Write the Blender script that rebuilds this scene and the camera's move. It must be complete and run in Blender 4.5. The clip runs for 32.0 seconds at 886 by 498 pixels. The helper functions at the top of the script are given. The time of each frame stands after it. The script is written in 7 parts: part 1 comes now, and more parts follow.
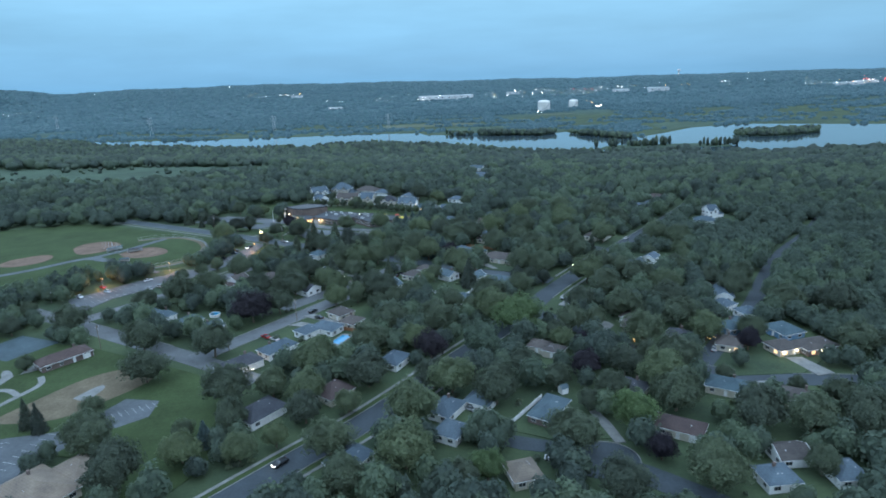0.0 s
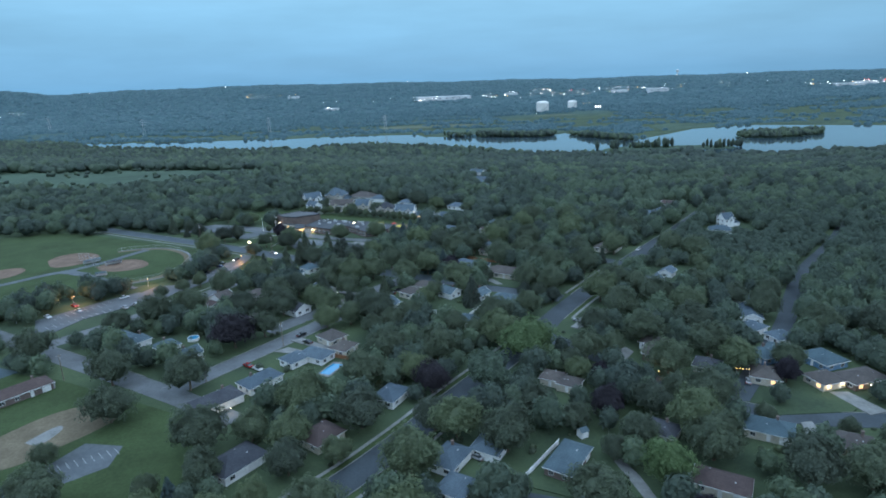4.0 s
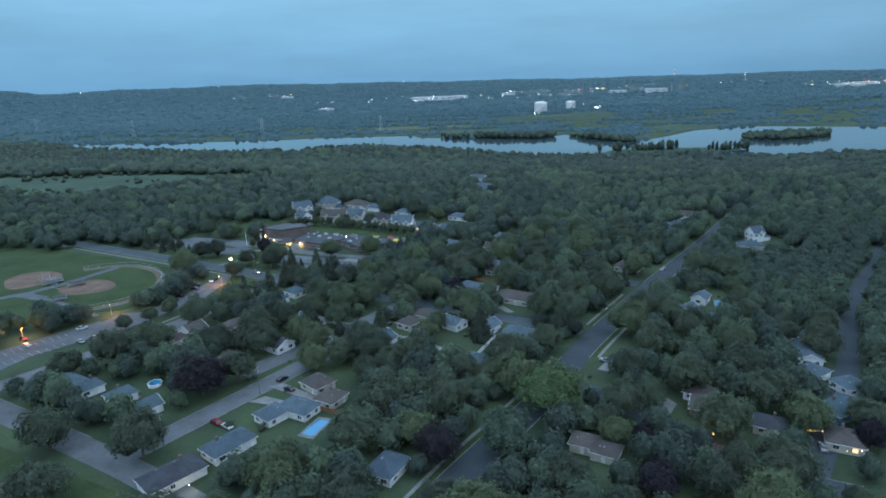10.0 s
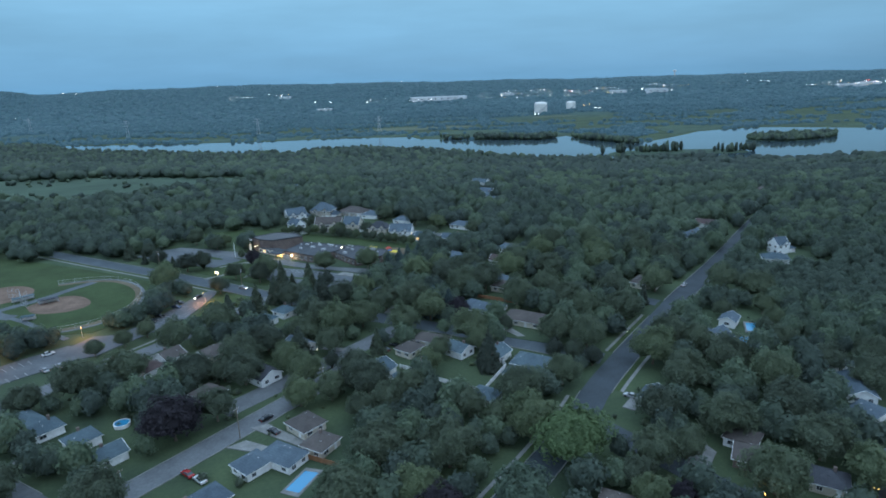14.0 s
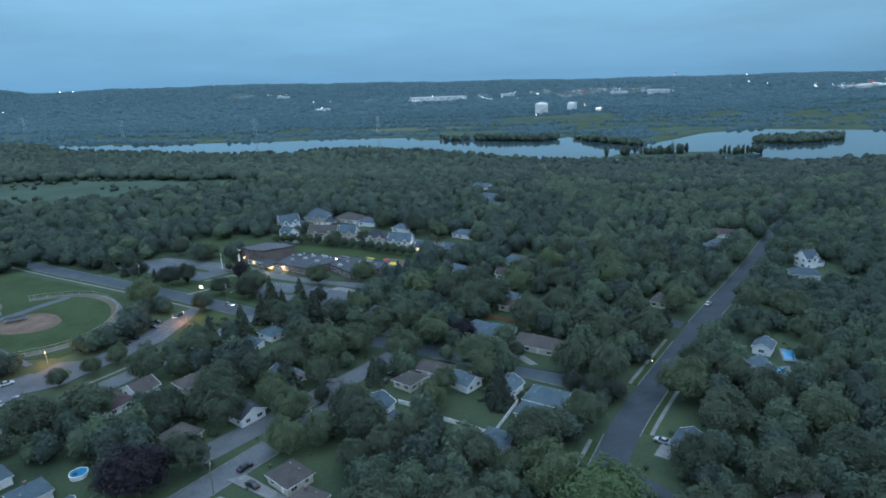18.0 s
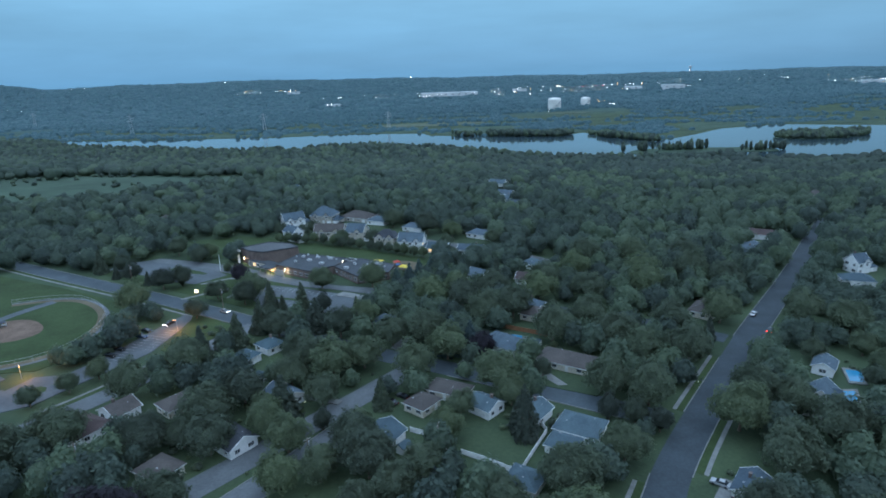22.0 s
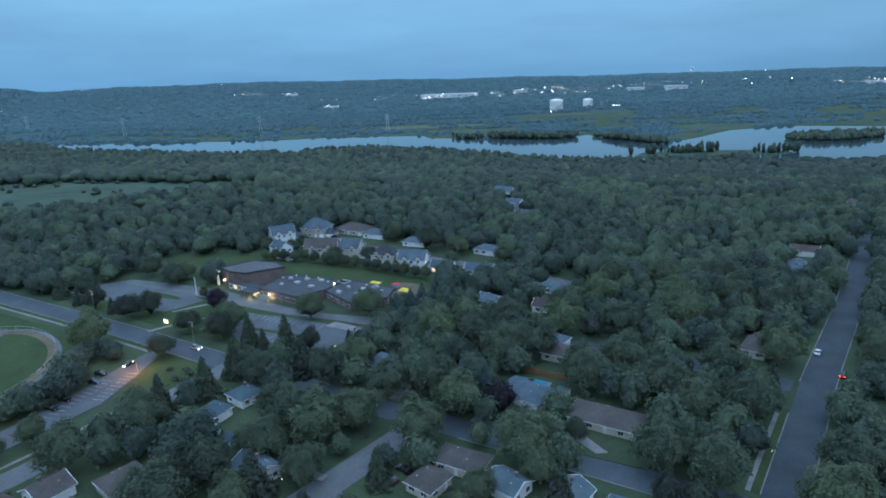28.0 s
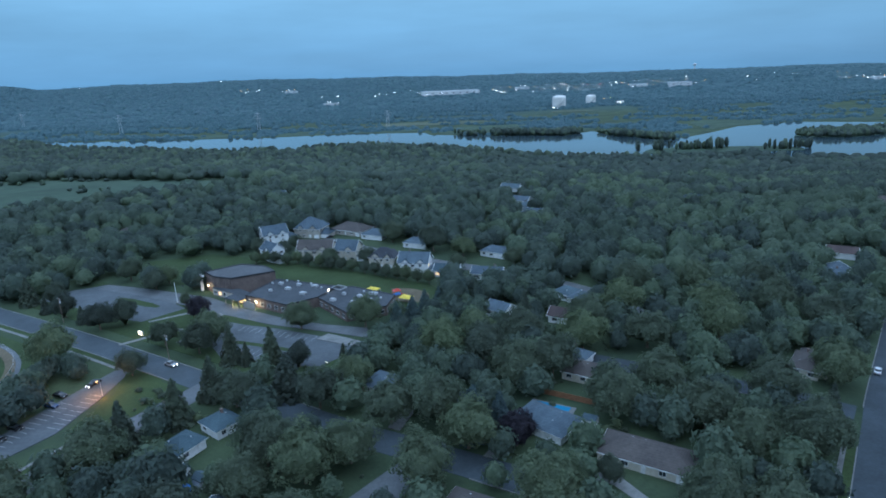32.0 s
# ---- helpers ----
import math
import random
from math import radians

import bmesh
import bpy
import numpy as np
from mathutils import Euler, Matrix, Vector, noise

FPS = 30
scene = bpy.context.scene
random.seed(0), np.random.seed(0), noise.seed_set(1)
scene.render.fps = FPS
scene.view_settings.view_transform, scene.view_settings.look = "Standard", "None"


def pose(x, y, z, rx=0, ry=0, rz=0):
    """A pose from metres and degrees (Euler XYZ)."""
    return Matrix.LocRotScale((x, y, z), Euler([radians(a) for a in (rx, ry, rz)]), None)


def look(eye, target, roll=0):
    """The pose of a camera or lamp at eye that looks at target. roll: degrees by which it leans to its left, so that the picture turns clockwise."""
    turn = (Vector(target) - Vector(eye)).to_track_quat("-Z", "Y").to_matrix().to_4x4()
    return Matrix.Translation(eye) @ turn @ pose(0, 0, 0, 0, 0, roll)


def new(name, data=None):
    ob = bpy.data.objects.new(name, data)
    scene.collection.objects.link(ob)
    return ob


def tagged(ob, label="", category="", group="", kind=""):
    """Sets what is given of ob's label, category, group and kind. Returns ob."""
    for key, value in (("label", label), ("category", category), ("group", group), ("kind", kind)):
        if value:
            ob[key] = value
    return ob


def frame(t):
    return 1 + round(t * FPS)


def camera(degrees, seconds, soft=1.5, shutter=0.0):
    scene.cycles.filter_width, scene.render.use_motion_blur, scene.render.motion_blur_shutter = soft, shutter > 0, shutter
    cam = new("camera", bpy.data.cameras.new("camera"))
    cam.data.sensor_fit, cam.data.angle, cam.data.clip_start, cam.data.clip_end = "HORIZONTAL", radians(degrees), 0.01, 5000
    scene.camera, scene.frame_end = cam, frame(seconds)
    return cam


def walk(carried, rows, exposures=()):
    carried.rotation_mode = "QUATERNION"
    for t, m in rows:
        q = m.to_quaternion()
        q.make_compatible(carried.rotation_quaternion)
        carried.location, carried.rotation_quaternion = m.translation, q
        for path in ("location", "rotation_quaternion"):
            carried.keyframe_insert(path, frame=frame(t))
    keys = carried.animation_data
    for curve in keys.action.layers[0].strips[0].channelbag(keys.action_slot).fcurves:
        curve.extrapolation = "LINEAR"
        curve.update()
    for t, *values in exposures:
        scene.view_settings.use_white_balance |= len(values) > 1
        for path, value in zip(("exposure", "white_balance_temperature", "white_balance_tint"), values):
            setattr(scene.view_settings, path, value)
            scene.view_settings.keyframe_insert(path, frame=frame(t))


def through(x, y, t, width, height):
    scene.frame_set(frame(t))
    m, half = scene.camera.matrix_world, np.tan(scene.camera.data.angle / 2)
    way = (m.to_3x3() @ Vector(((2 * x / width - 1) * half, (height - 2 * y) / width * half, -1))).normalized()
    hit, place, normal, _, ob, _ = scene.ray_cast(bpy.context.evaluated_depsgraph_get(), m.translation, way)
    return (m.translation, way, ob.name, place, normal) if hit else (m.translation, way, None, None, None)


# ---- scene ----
cam = camera(72.3, 32.0, soft=1.8)
PATH = [
    (0, (0.891, -1.104, 102.116), (1.055, 0.811, 101.564), -2.0),
    (0.5, (1.074, 2.099, 102.042), (1.239, 4.014, 101.491), -2.1),
    (1, (1.24, 5.414, 101.952), (1.406, 7.33, 101.401), -2.1),
    (1.5, (1.266, 8.407, 101.917), (1.434, 10.322, 101.366), -2.1),
    (2, (1.499, 11.791, 101.95), (1.668, 13.706, 101.399), -2.1),
    (2.5, (1.431, 14.758, 101.966), (1.601, 16.673, 101.416), -2.0),
    (3, (1.658, 18.085, 101.902), (1.83, 20.0, 101.352), -2.0),
    (3.5, (1.765, 21.176, 101.93), (1.937, 23.091, 101.38), -2.0),
    (5.5, (1.835, 33.833, 102.074), (2.013, 35.747, 101.523), -2.0),
    (6, (1.782, 37.149, 102.029), (1.962, 39.064, 101.478), -2.0),
    (6.5, (1.532, 40.35, 101.872), (1.714, 42.264, 101.321), -2.0),
    (7, (1.731, 43.423, 101.897), (1.914, 45.337, 101.346), -2.0),
    (7.5, (1.603, 46.887, 101.742), (1.787, 48.801, 101.192), -2.0),
    (8, (1.635, 50.095, 101.684), (1.82, 52.009, 101.134), -2.0),
    (8.5, (1.825, 53.283, 101.856), (2.011, 55.196, 101.304), -2.0),
    (9, (1.93, 56.436, 101.889), (2.117, 58.35, 101.337), -1.9),
    (9.5, (2.09, 59.656, 101.897), (2.277, 61.569, 101.345), -1.9),
    (10, (2.147, 62.817, 101.869), (2.334, 64.73, 101.318), -1.9),
    (10.5, (2.113, 65.977, 101.837), (2.302, 67.891, 101.286), -1.9),
    (11, (2.408, 69.035, 101.883), (2.597, 70.948, 101.332), -1.9),
    (11.5, (2.532, 72.248, 101.944), (2.721, 74.161, 101.394), -1.9),
    (12, (2.627, 75.401, 102.043), (2.817, 77.315, 101.492), -1.9),
    (12.5, (2.691, 78.757, 101.923), (2.882, 80.67, 101.372), -1.8),
    (13, (2.772, 81.83, 101.93), (2.963, 83.743, 101.379), -1.8),
    (13.5, (2.873, 85.132, 101.878), (3.064, 87.045, 101.327), -1.9),
    (14, (2.934, 88.364, 101.844), (3.126, 90.277, 101.293), -1.9),
    (14.5, (3.084, 91.462, 101.925), (3.276, 93.374, 101.373), -1.9),
    (16.5, (3.518, 104.078, 101.989), (3.713, 105.99, 101.436), -1.8),
    (17, (3.617, 107.352, 101.793), (3.812, 109.265, 101.241), -1.8),
    (17.5, (3.753, 110.573, 101.684), (3.948, 112.485, 101.132), -1.7),
    (18, (3.815, 113.763, 101.574), (4.011, 115.676, 101.023), -1.7),
    (18.5, (3.689, 116.88, 101.588), (3.856, 118.796, 101.038), -1.8),
    (19, (3.897, 120.009, 101.541), (4.058, 121.924, 100.99), -1.8),
    (19.5, (3.874, 123.192, 101.249), (4.036, 125.107, 100.695), -1.8),
    (20, (3.895, 126.074, 100.403), (4.057, 127.988, 99.847), -1.8),
    (20.5, (3.955, 129.118, 99.418), (4.116, 131.032, 98.858), -1.9),
    (21, (4.032, 132.349, 98.154), (4.193, 134.262, 97.592), -1.8),
    (21.5, (4.065, 135.626, 97.374), (4.227, 137.539, 96.813), -1.8),
    (22, (4.17, 138.762, 97.198), (4.332, 140.675, 96.637), -1.8),
    (22.5, (4.274, 142.165, 96.845), (4.435, 144.078, 96.284), -1.8),
    (23, (4.353, 145.419, 96.889), (4.517, 147.332, 96.33), -1.8),
    (23.5, (4.47, 148.689, 96.735), (4.633, 150.602, 96.176), -1.8),
    (24, (4.579, 151.697, 96.83), (4.743, 153.61, 96.271), -1.8),
    (24.5, (4.625, 154.79, 96.789), (4.789, 156.704, 96.231), -1.8),
    (25, (4.688, 158.048, 96.698), (4.853, 159.962, 96.141), -1.8),
    (25.5, (4.677, 161.127, 96.824), (4.841, 163.041, 96.266), -1.8),
    (27.5, (4.921, 173.878, 95.885), (5.085, 175.792, 95.329), -1.9),
    (28, (4.897, 177.036, 95.327), (5.061, 178.95, 94.771), -1.9),
    (28.5, (4.809, 180.085, 94.933), (4.974, 181.999, 94.376), -1.9),
    (29, (5.007, 183.401, 94.261), (5.171, 185.314, 93.702), -1.9),
    (29.5, (5.005, 186.49, 93.759), (5.168, 188.404, 93.2), -2.0),
    (30, (5.119, 189.715, 93.127), (5.282, 191.628, 92.567), -2.0),
    (30.5, (5.149, 192.808, 92.494), (5.312, 194.722, 91.935), -2.0),
    (31, (5.267, 196.096, 91.809), (5.429, 198.009, 91.248), -2.0),
    (31.5, (5.364, 199.057, 90.936), (5.525, 200.97, 90.375), -2.0),
    (32, (5.356, 202.144, 90.082), (5.517, 204.057, 89.52), -2.0),
]
walk(cam, [(t, look(eye, target, roll)) for t, eye, target, roll in PATH], [(0, 0.37, 6600, 10), (2, 0.44, 6590, 10), (3, 0.33, 6580, 10), (3.5, 0.29, 6570, 10), (6, 0.08, 6540, 10), (19, 0.02, 6410, 10), (25, 0.0, 6170, 11), (32, -0.03, 5950, 12)])

# ---- world, sun and exposure ----
world = bpy.data.worlds.new("dusk_sky")
scene.world = world
world.use_nodes = True
wn, wl = world.node_tree.nodes, world.node_tree.links
wn.clear()
SUN_EL, SUN_ROT = radians(12), radians(215)
sky = wn.new("ShaderNodeTexSky")
sky.sky_type, sky.sun_disc = "NISHITA", False
sky.sun_elevation, sky.sun_rotation = SUN_EL, SUN_ROT
tc = wn.new("ShaderNodeTexCoord")
sep = wn.new("ShaderNodeSeparateXYZ")
wl.new(tc.outputs["Generated"], sep.inputs[0])
ramp = wn.new("ShaderNodeValToRGB")
wl.new(sep.outputs["Z"], ramp.inputs[0])
stops = [(0.0, (0.155, 0.395, 0.66)), (0.035, (0.17, 0.43, 0.71)), (0.10, (0.22, 0.50, 0.77)), (0.20, (0.30, 0.59, 0.83)), (0.33, (0.78, 1.20, 1.70)), (0.6, (1.04, 1.52, 2.12)), (1.0, (1.12, 1.60, 2.20))]
while len(ramp.color_ramp.elements) < len(stops):
    ramp.color_ramp.elements.new(0.5)
for el, (at, col) in zip(ramp.color_ramp.elements, stops):
    el.position, el.color = at, (*col, 1)
# soft stretched cloud streaks
mp = wn.new("ShaderNodeMapping")
mp.inputs["Scale"].default_value = (2.2, 2.2, 13.0)
mp.inputs["Rotation"].default_value = (0.0, radians(4), 0.0)
wl.new(tc.outputs["Generated"], mp.inputs[0])
cn = wn.new("ShaderNodeTexNoise")
cn.inputs["Scale"].default_value, cn.inputs["Detail"].default_value, cn.inputs["Roughness"].default_value = 1.6, 6.0, 0.55
wl.new(mp.outputs[0], cn.inputs["Vector"])
cm = wn.new("ShaderNodeMapRange")
cm.inputs["From Min"].default_value, cm.inputs["From Max"].default_value = 0.3, 0.72
cm.inputs["To Min"].default_value, cm.inputs["To Max"].default_value = 0.90, 1.10
wl.new(cn.outputs["Fac"], cm.inputs["Value"])
mul = wn.new("ShaderNodeVectorMath")
mul.operation = "SCALE"
wl.new(ramp.outputs[0], mul.inputs[0])
# the cloud layer is a little thicker towards the east
east = wn.new("ShaderNodeMapRange")
east.inputs["From Min"].default_value, east.inputs["From Max"].default_value = 0.15, 0.7
east.inputs["To Min"].default_value, east.inputs["To Max"].default_value = 1.0, 0.87
wl.new(sep.outputs["X"], east.inputs["Value"])
both = wn.new("ShaderNodeMath")
both.operation = "MULTIPLY"
wl.new(cm.outputs[0], both.inputs[0])
wl.new(east.outputs[0], both.inputs[1])
wl.new(both.outputs[0], mul.inputs["Scale"])
skys = wn.new("ShaderNodeVectorMath")
skys.operation = "SCALE"
skys.inputs["Scale"].default_value = 0.10
wl.new(sky.outputs[0], skys.inputs[0])
mixs = wn.new("ShaderNodeMix")
mixs.data_type = "RGBA"
mixs.inputs[0].default_value = 0.92
wl.new(skys.outputs[0], mixs.inputs[6])
wl.new(mul.outputs[0], mixs.inputs[7])
bg = wn.new("ShaderNodeBackground")
bg.inputs["Strength"].default_value = 1.0
wl.new(mixs.outputs[2], bg.inputs["Color"])
wo = wn.new("ShaderNodeOutputWorld")
wl.new(bg.outputs[0], wo.inputs[0])
sun = new("sun", bpy.data.lights.new("sun", "SUN"))
sun.data.energy, sun.data.angle, sun.data.color = 0.25, radians(50), (0.95, 0.97, 1.0)
sun.matrix_world = pose(0, 0, 300, 90 - 50, 0, 35)
scene.view_settings.exposure = 0.0


# ---- materials ----
class Mat:
    """A principled material with a few short hands for its nodes."""

    def __init__(self, name, rough=0.8, metal=0.0, spec=0.3):
        self.m = bpy.data.materials.new(name)
        self.m.use_nodes = True
        self.t = self.m.node_tree
        self.b = self.t.nodes["Principled BSDF"]
        self.b.inputs["Roughness"].default_value = rough
        self.b.inputs["Metallic"].default_value = metal
        self.b.inputs["Specular IOR Level"].default_value = spec
        self.co = self.t.nodes.new("ShaderNodeNewGeometry").outputs["Position"]

    def node(self, kind, **ins):
        n = self.t.nodes.new("ShaderNode" + kind)
        for k, v in ins.items():
            n.inputs[k.replace("_", " ")].default_value = v
        return n

    def link(self, a, b):
        self.t.links.new(a, b)

    def noise(self, scale, detail=4.0, rough=0.6, vec=None):
        n = self.node("TexNoise", Scale=scale, Detail=detail, Roughness=rough)
        self.link(vec or self.co, n.inputs["Vector"])
        return n.outputs["Fac"]

    def ramp(self, fac, *stops):
        r = self.node("ValToRGB")
        els = r.color_ramp.elements
        while len(els) < len(stops):
            els.new(0.5)
        for e, (p, c) in zip(els, stops):
            e.position, e.color = p, (*c, 1)
        self.link(fac, r.inputs[0])
        return r.outputs[0]

    def mix(self, fac, a, b, mode="MIX"):
        n = self.t.nodes.new("ShaderNodeMix")
        n.data_type, n.blend_type = "RGBA", mode
        for v, k in ((fac, 0), (a, 6), (b, 7)):
            if hasattr(v, "is_linked"):
                self.link(v, n.inputs[k])
            else:
                n.inputs[k].default_value = (*v, 1) if k else v
        return n.outputs[2]

    def color(self, c):
        if hasattr(c, "is_linked"):
            self.link(c, self.b.inputs["Base Color"])
        else:
            self.b.inputs["Base Color"].default_value = (*c, 1)
        return self

    def bump(self, fac, strength=0.4, dist=0.05):
        n = self.node("Bump", Strength=strength, Distance=dist)
        self.link(fac, n.inputs["Height"])
        self.link(n.outputs[0], self.b.inputs["Normal"])
        return self


def two_scale(name, dark, light, big, small, rough=0.85, spec=0.25, bump=0.3, dist=0.03, per_object=0.0):
    """A surface that varies at two scales, and a little from object to object."""
    k = Mat(name, rough, 0, spec)
    f = k.ramp(k.noise(small), (0.3, dark), (0.7, light))
    g = k.ramp(k.noise(big, 3), (0.3, (0.72, 0.72, 0.72)), (0.7, (1.15, 1.15, 1.15)))
    c = k.mix(1.0, f, g, "MULTIPLY")
    if per_object:
        o = k.t.nodes.new("ShaderNodeObjectInfo")
        v = k.ramp(o.outputs["Random"], (0.0, (1 - per_object,) * 3), (1.0, (1 + per_object,) * 3))
        c = k.mix(1.0, c, v, "MULTIPLY")
    k.color(c)
    if bump:
        k.bump(k.noise(small * 2), bump, dist)
    return k.m


def ground_material():
    k = Mat("grass_ground", 0.95, 0, 0.15)
    fine = k.ramp(k.noise(0.9, 6, 0.7), (0.3, (0.040, 0.060, 0.035)), (0.7, (0.062, 0.086, 0.048)))
    big = k.ramp(k.noise(0.035, 4), (0.32, (0.62, 0.66, 0.7)), (0.7, (1.25, 1.22, 1.1)))
    # beyond the river: low woods, with distance haze painted into their bluish colour
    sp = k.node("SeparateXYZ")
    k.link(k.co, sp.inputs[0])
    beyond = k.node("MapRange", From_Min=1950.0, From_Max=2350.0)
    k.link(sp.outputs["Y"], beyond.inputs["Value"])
    copse_haze = k.ramp(k.noise(0.05, 5, 0.75), (0.32, (0.037, 0.080, 0.092)), (0.68, (0.046, 0.094, 0.106)))
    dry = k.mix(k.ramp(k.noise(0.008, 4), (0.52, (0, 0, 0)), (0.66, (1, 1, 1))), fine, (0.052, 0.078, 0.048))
    k.color(k.mix(beyond.outputs[0], k.mix(1.0, dry, big, "MULTIPLY"), copse_haze))
    k.bump(k.noise(1.6, 6), 0.5, 0.15)
    return k.m


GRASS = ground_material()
LAWN = two_scale("mown_lawn", (0.034, 0.053, 0.022), (0.050, 0.074, 0.030), 0.06, 1.1, 0.95, 0.15, 0.4, 0.05)
MEADOW = two_scale("marsh_meadow", (0.044, 0.070, 0.048), (0.066, 0.098, 0.064), 0.012, 0.08, 0.95, 0.15, 0.3, 0.3)
REED = two_scale("dry_reeds", (0.075, 0.092, 0.062), (0.108, 0.124, 0.084), 0.01, 0.07, 0.95, 0.15, 0.3, 0.3)
DIRT = two_scale("infield_dirt", (0.135, 0.092, 0.070), (0.185, 0.128, 0.098), 0.15, 1.5, 0.95, 0.1)
SAND = two_scale("sandy_dirt", (0.110, 0.090, 0.062), (0.155, 0.128, 0.090), 0.12, 1.2, 0.95, 0.1)
ASPHALT = two_scale("road_asphalt", (0.034, 0.044, 0.052), (0.047, 0.060, 0.070), 0.11, 1.3, 0.8, 0.3)
ASPHALT_BLUE = two_scale("avenue_asphalt", (0.046, 0.060, 0.071), (0.063, 0.080, 0.092), 0.1, 1.2, 0.75, 0.3)
ASPHALT_PALE = two_scale("old_pale_asphalt", (0.092, 0.100, 0.107), (0.128, 0.137, 0.144), 0.12, 1.3, 0.85, 0.3)
ASPHALT_LOT = two_scale("parking_asphalt", (0.072, 0.083, 0.092), (0.098, 0.110, 0.120), 0.1, 1.0, 0.85, 0.3)
CONCRETE = two_scale("pale_concrete", (0.145, 0.148, 0.143), (0.205, 0.208, 0.2), 0.3, 2.0, 0.85, 0.3)
PAINT = two_scale("white_road_paint", (0.26, 0.27, 0.275), (0.37, 0.38, 0.385), 1.0, 5.0, 0.7)
YELLOW = two_scale("yellow_paint", (0.60, 0.44, 0.05), (0.75, 0.56, 0.08), 1.0, 5.0, 0.7)
BARK = two_scale("tree_bark", (0.10, 0.08, 0.06), (0.19, 0.155, 0.12), 1.5, 9.0, 0.95, 0.1)
WHITE = two_scale("white_siding_trim", (0.66, 0.67, 0.67), (0.80, 0.80, 0.79), 0.5, 3.0, 0.6)
VINYL = two_scale("white_vinyl_fence", (0.68, 0.69, 0.69), (0.84, 0.84, 0.83), 0.5, 3.0, 0.45)
CEDAR = two_scale("cedar_fence_boards", (0.19, 0.09, 0.048), (0.30, 0.15, 0.08), 0.4, 4.0, 0.8)
METAL = two_scale("galvanised_metal", (0.32, 0.33, 0.34), (0.45, 0.46, 0.47), 0.6, 6.0, 0.5)
DARK = two_scale("dark_rubber", (0.012, 0.012, 0.013), (0.025, 0.025, 0.026), 2, 9, 0.8)
POLE = two_scale("weathered_pole_wood", (0.13, 0.10, 0.08), (0.22, 0.18, 0.14), 1, 8, 0.9)
LINER = two_scale("blue_pool_liner", (0.04, 0.30, 0.52), (0.06, 0.40, 0.62), 0.4, 2.0, 0.4)
COURT = two_scale("faded_court_paint", (0.042, 0.066, 0.078), (0.060, 0.088, 0.100), 0.1, 1.0, 0.8)
TARP = two_scale("blue_tarp", (0.03, 0.13, 0.42), (0.06, 0.22, 0.56), 0.6, 3.0, 0.6)
TANKWHITE = two_scale("tank_white_paint", (0.62, 0.60, 0.56), (0.76, 0.73, 0.68), 0.03, 0.2, 0.6, 0.3, 0)
FARWALL = two_scale("pale_far_cladding", (0.5, 0.52, 0.53), (0.68, 0.69, 0.69), 0.01, 0.1, 0.7, 0.3, 0)


def roof_material(name, dark, light):
    k = Mat(name, 0.88, 0, 0.25)
    o = k.t.nodes.new("ShaderNodeObjectInfo")
    tex = k.node("TexCoord")
    w = k.node("TexWave", Scale=1.1, Distortion=0.6, Detail=2.0)
    w.wave_type, w.bands_direction = "BANDS", "Z"
    k.link(tex.outputs["Object"], w.inputs["Vector"])
    base = k.ramp(k.noise(1.6, 5, 0.7), (0.28, dark), (0.72, light))
    streak = k.ramp(k.noise(0.22, 3), (0.3, (0.75, 0.75, 0.77)), (0.7, (1.15, 1.14, 1.12)))
    vary = k.ramp(o.outputs["Random"], (0.0, (0.82, 0.84, 0.86)), (1.0, (1.14, 1.12, 1.1)))
    course = k.ramp(w.outputs["Fac"], (0.0, (0.86, 0.86, 0.86)), (0.25, (1, 1, 1)))
    k.color(k.mix(1.0, k.mix(1.0, k.mix(1.0, base, streak, "MULTIPLY"), vary, "MULTIPLY"), course, "MULTIPLY"))
    k.bump(w.outputs["Fac"], 0.25, 0.03)
    return k.m


ROOF = {
    "ice": roof_material("pale_grey_shingle", (0.058, 0.086, 0.103), (0.081, 0.119, 0.140)),
    "slate": roof_material("blue_grey_shingle", (0.058, 0.081, 0.102), (0.085, 0.118, 0.145)),
    "dark": roof_material("charcoal_shingle", (0.035, 0.039, 0.048), (0.060, 0.065, 0.076)),
    "brown": roof_material("brown_grey_shingle", (0.062, 0.054, 0.051), (0.096, 0.085, 0.080)),
    "maroon": roof_material("red_brown_shingle", (0.062, 0.044, 0.042), (0.092, 0.066, 0.063)),
    "tan": roof_material("tan_shingle", (0.140, 0.113, 0.089), (0.197, 0.162, 0.133)),
    "blue": roof_material("blue_green_shingle", (0.042, 0.070, 0.086), (0.064, 0.100, 0.118)),
}


def siding(name, dark, light):
    k = Mat(name, 0.7, 0, 0.3)
    tex = k.node("TexCoord")
    w = k.node("TexWave", Scale=2.2, Distortion=0.0)
    w.wave_type, w.bands_direction, w.wave_profile = "BANDS", "Z", "SAW"
    k.link(tex.outputs["Object"], w.inputs["Vector"])
    base = k.ramp(k.noise(0.9, 5), (0.3, dark), (0.7, light))
    k.color(k.mix(1.0, base, k.ramp(w.outputs["Fac"], (0.0, (0.8, 0.8, 0.8)), (0.15, (1, 1, 1))), "MULTIPLY"))
    k.bump(w.outputs["Fac"], 0.4, 0.02)
    return k.m


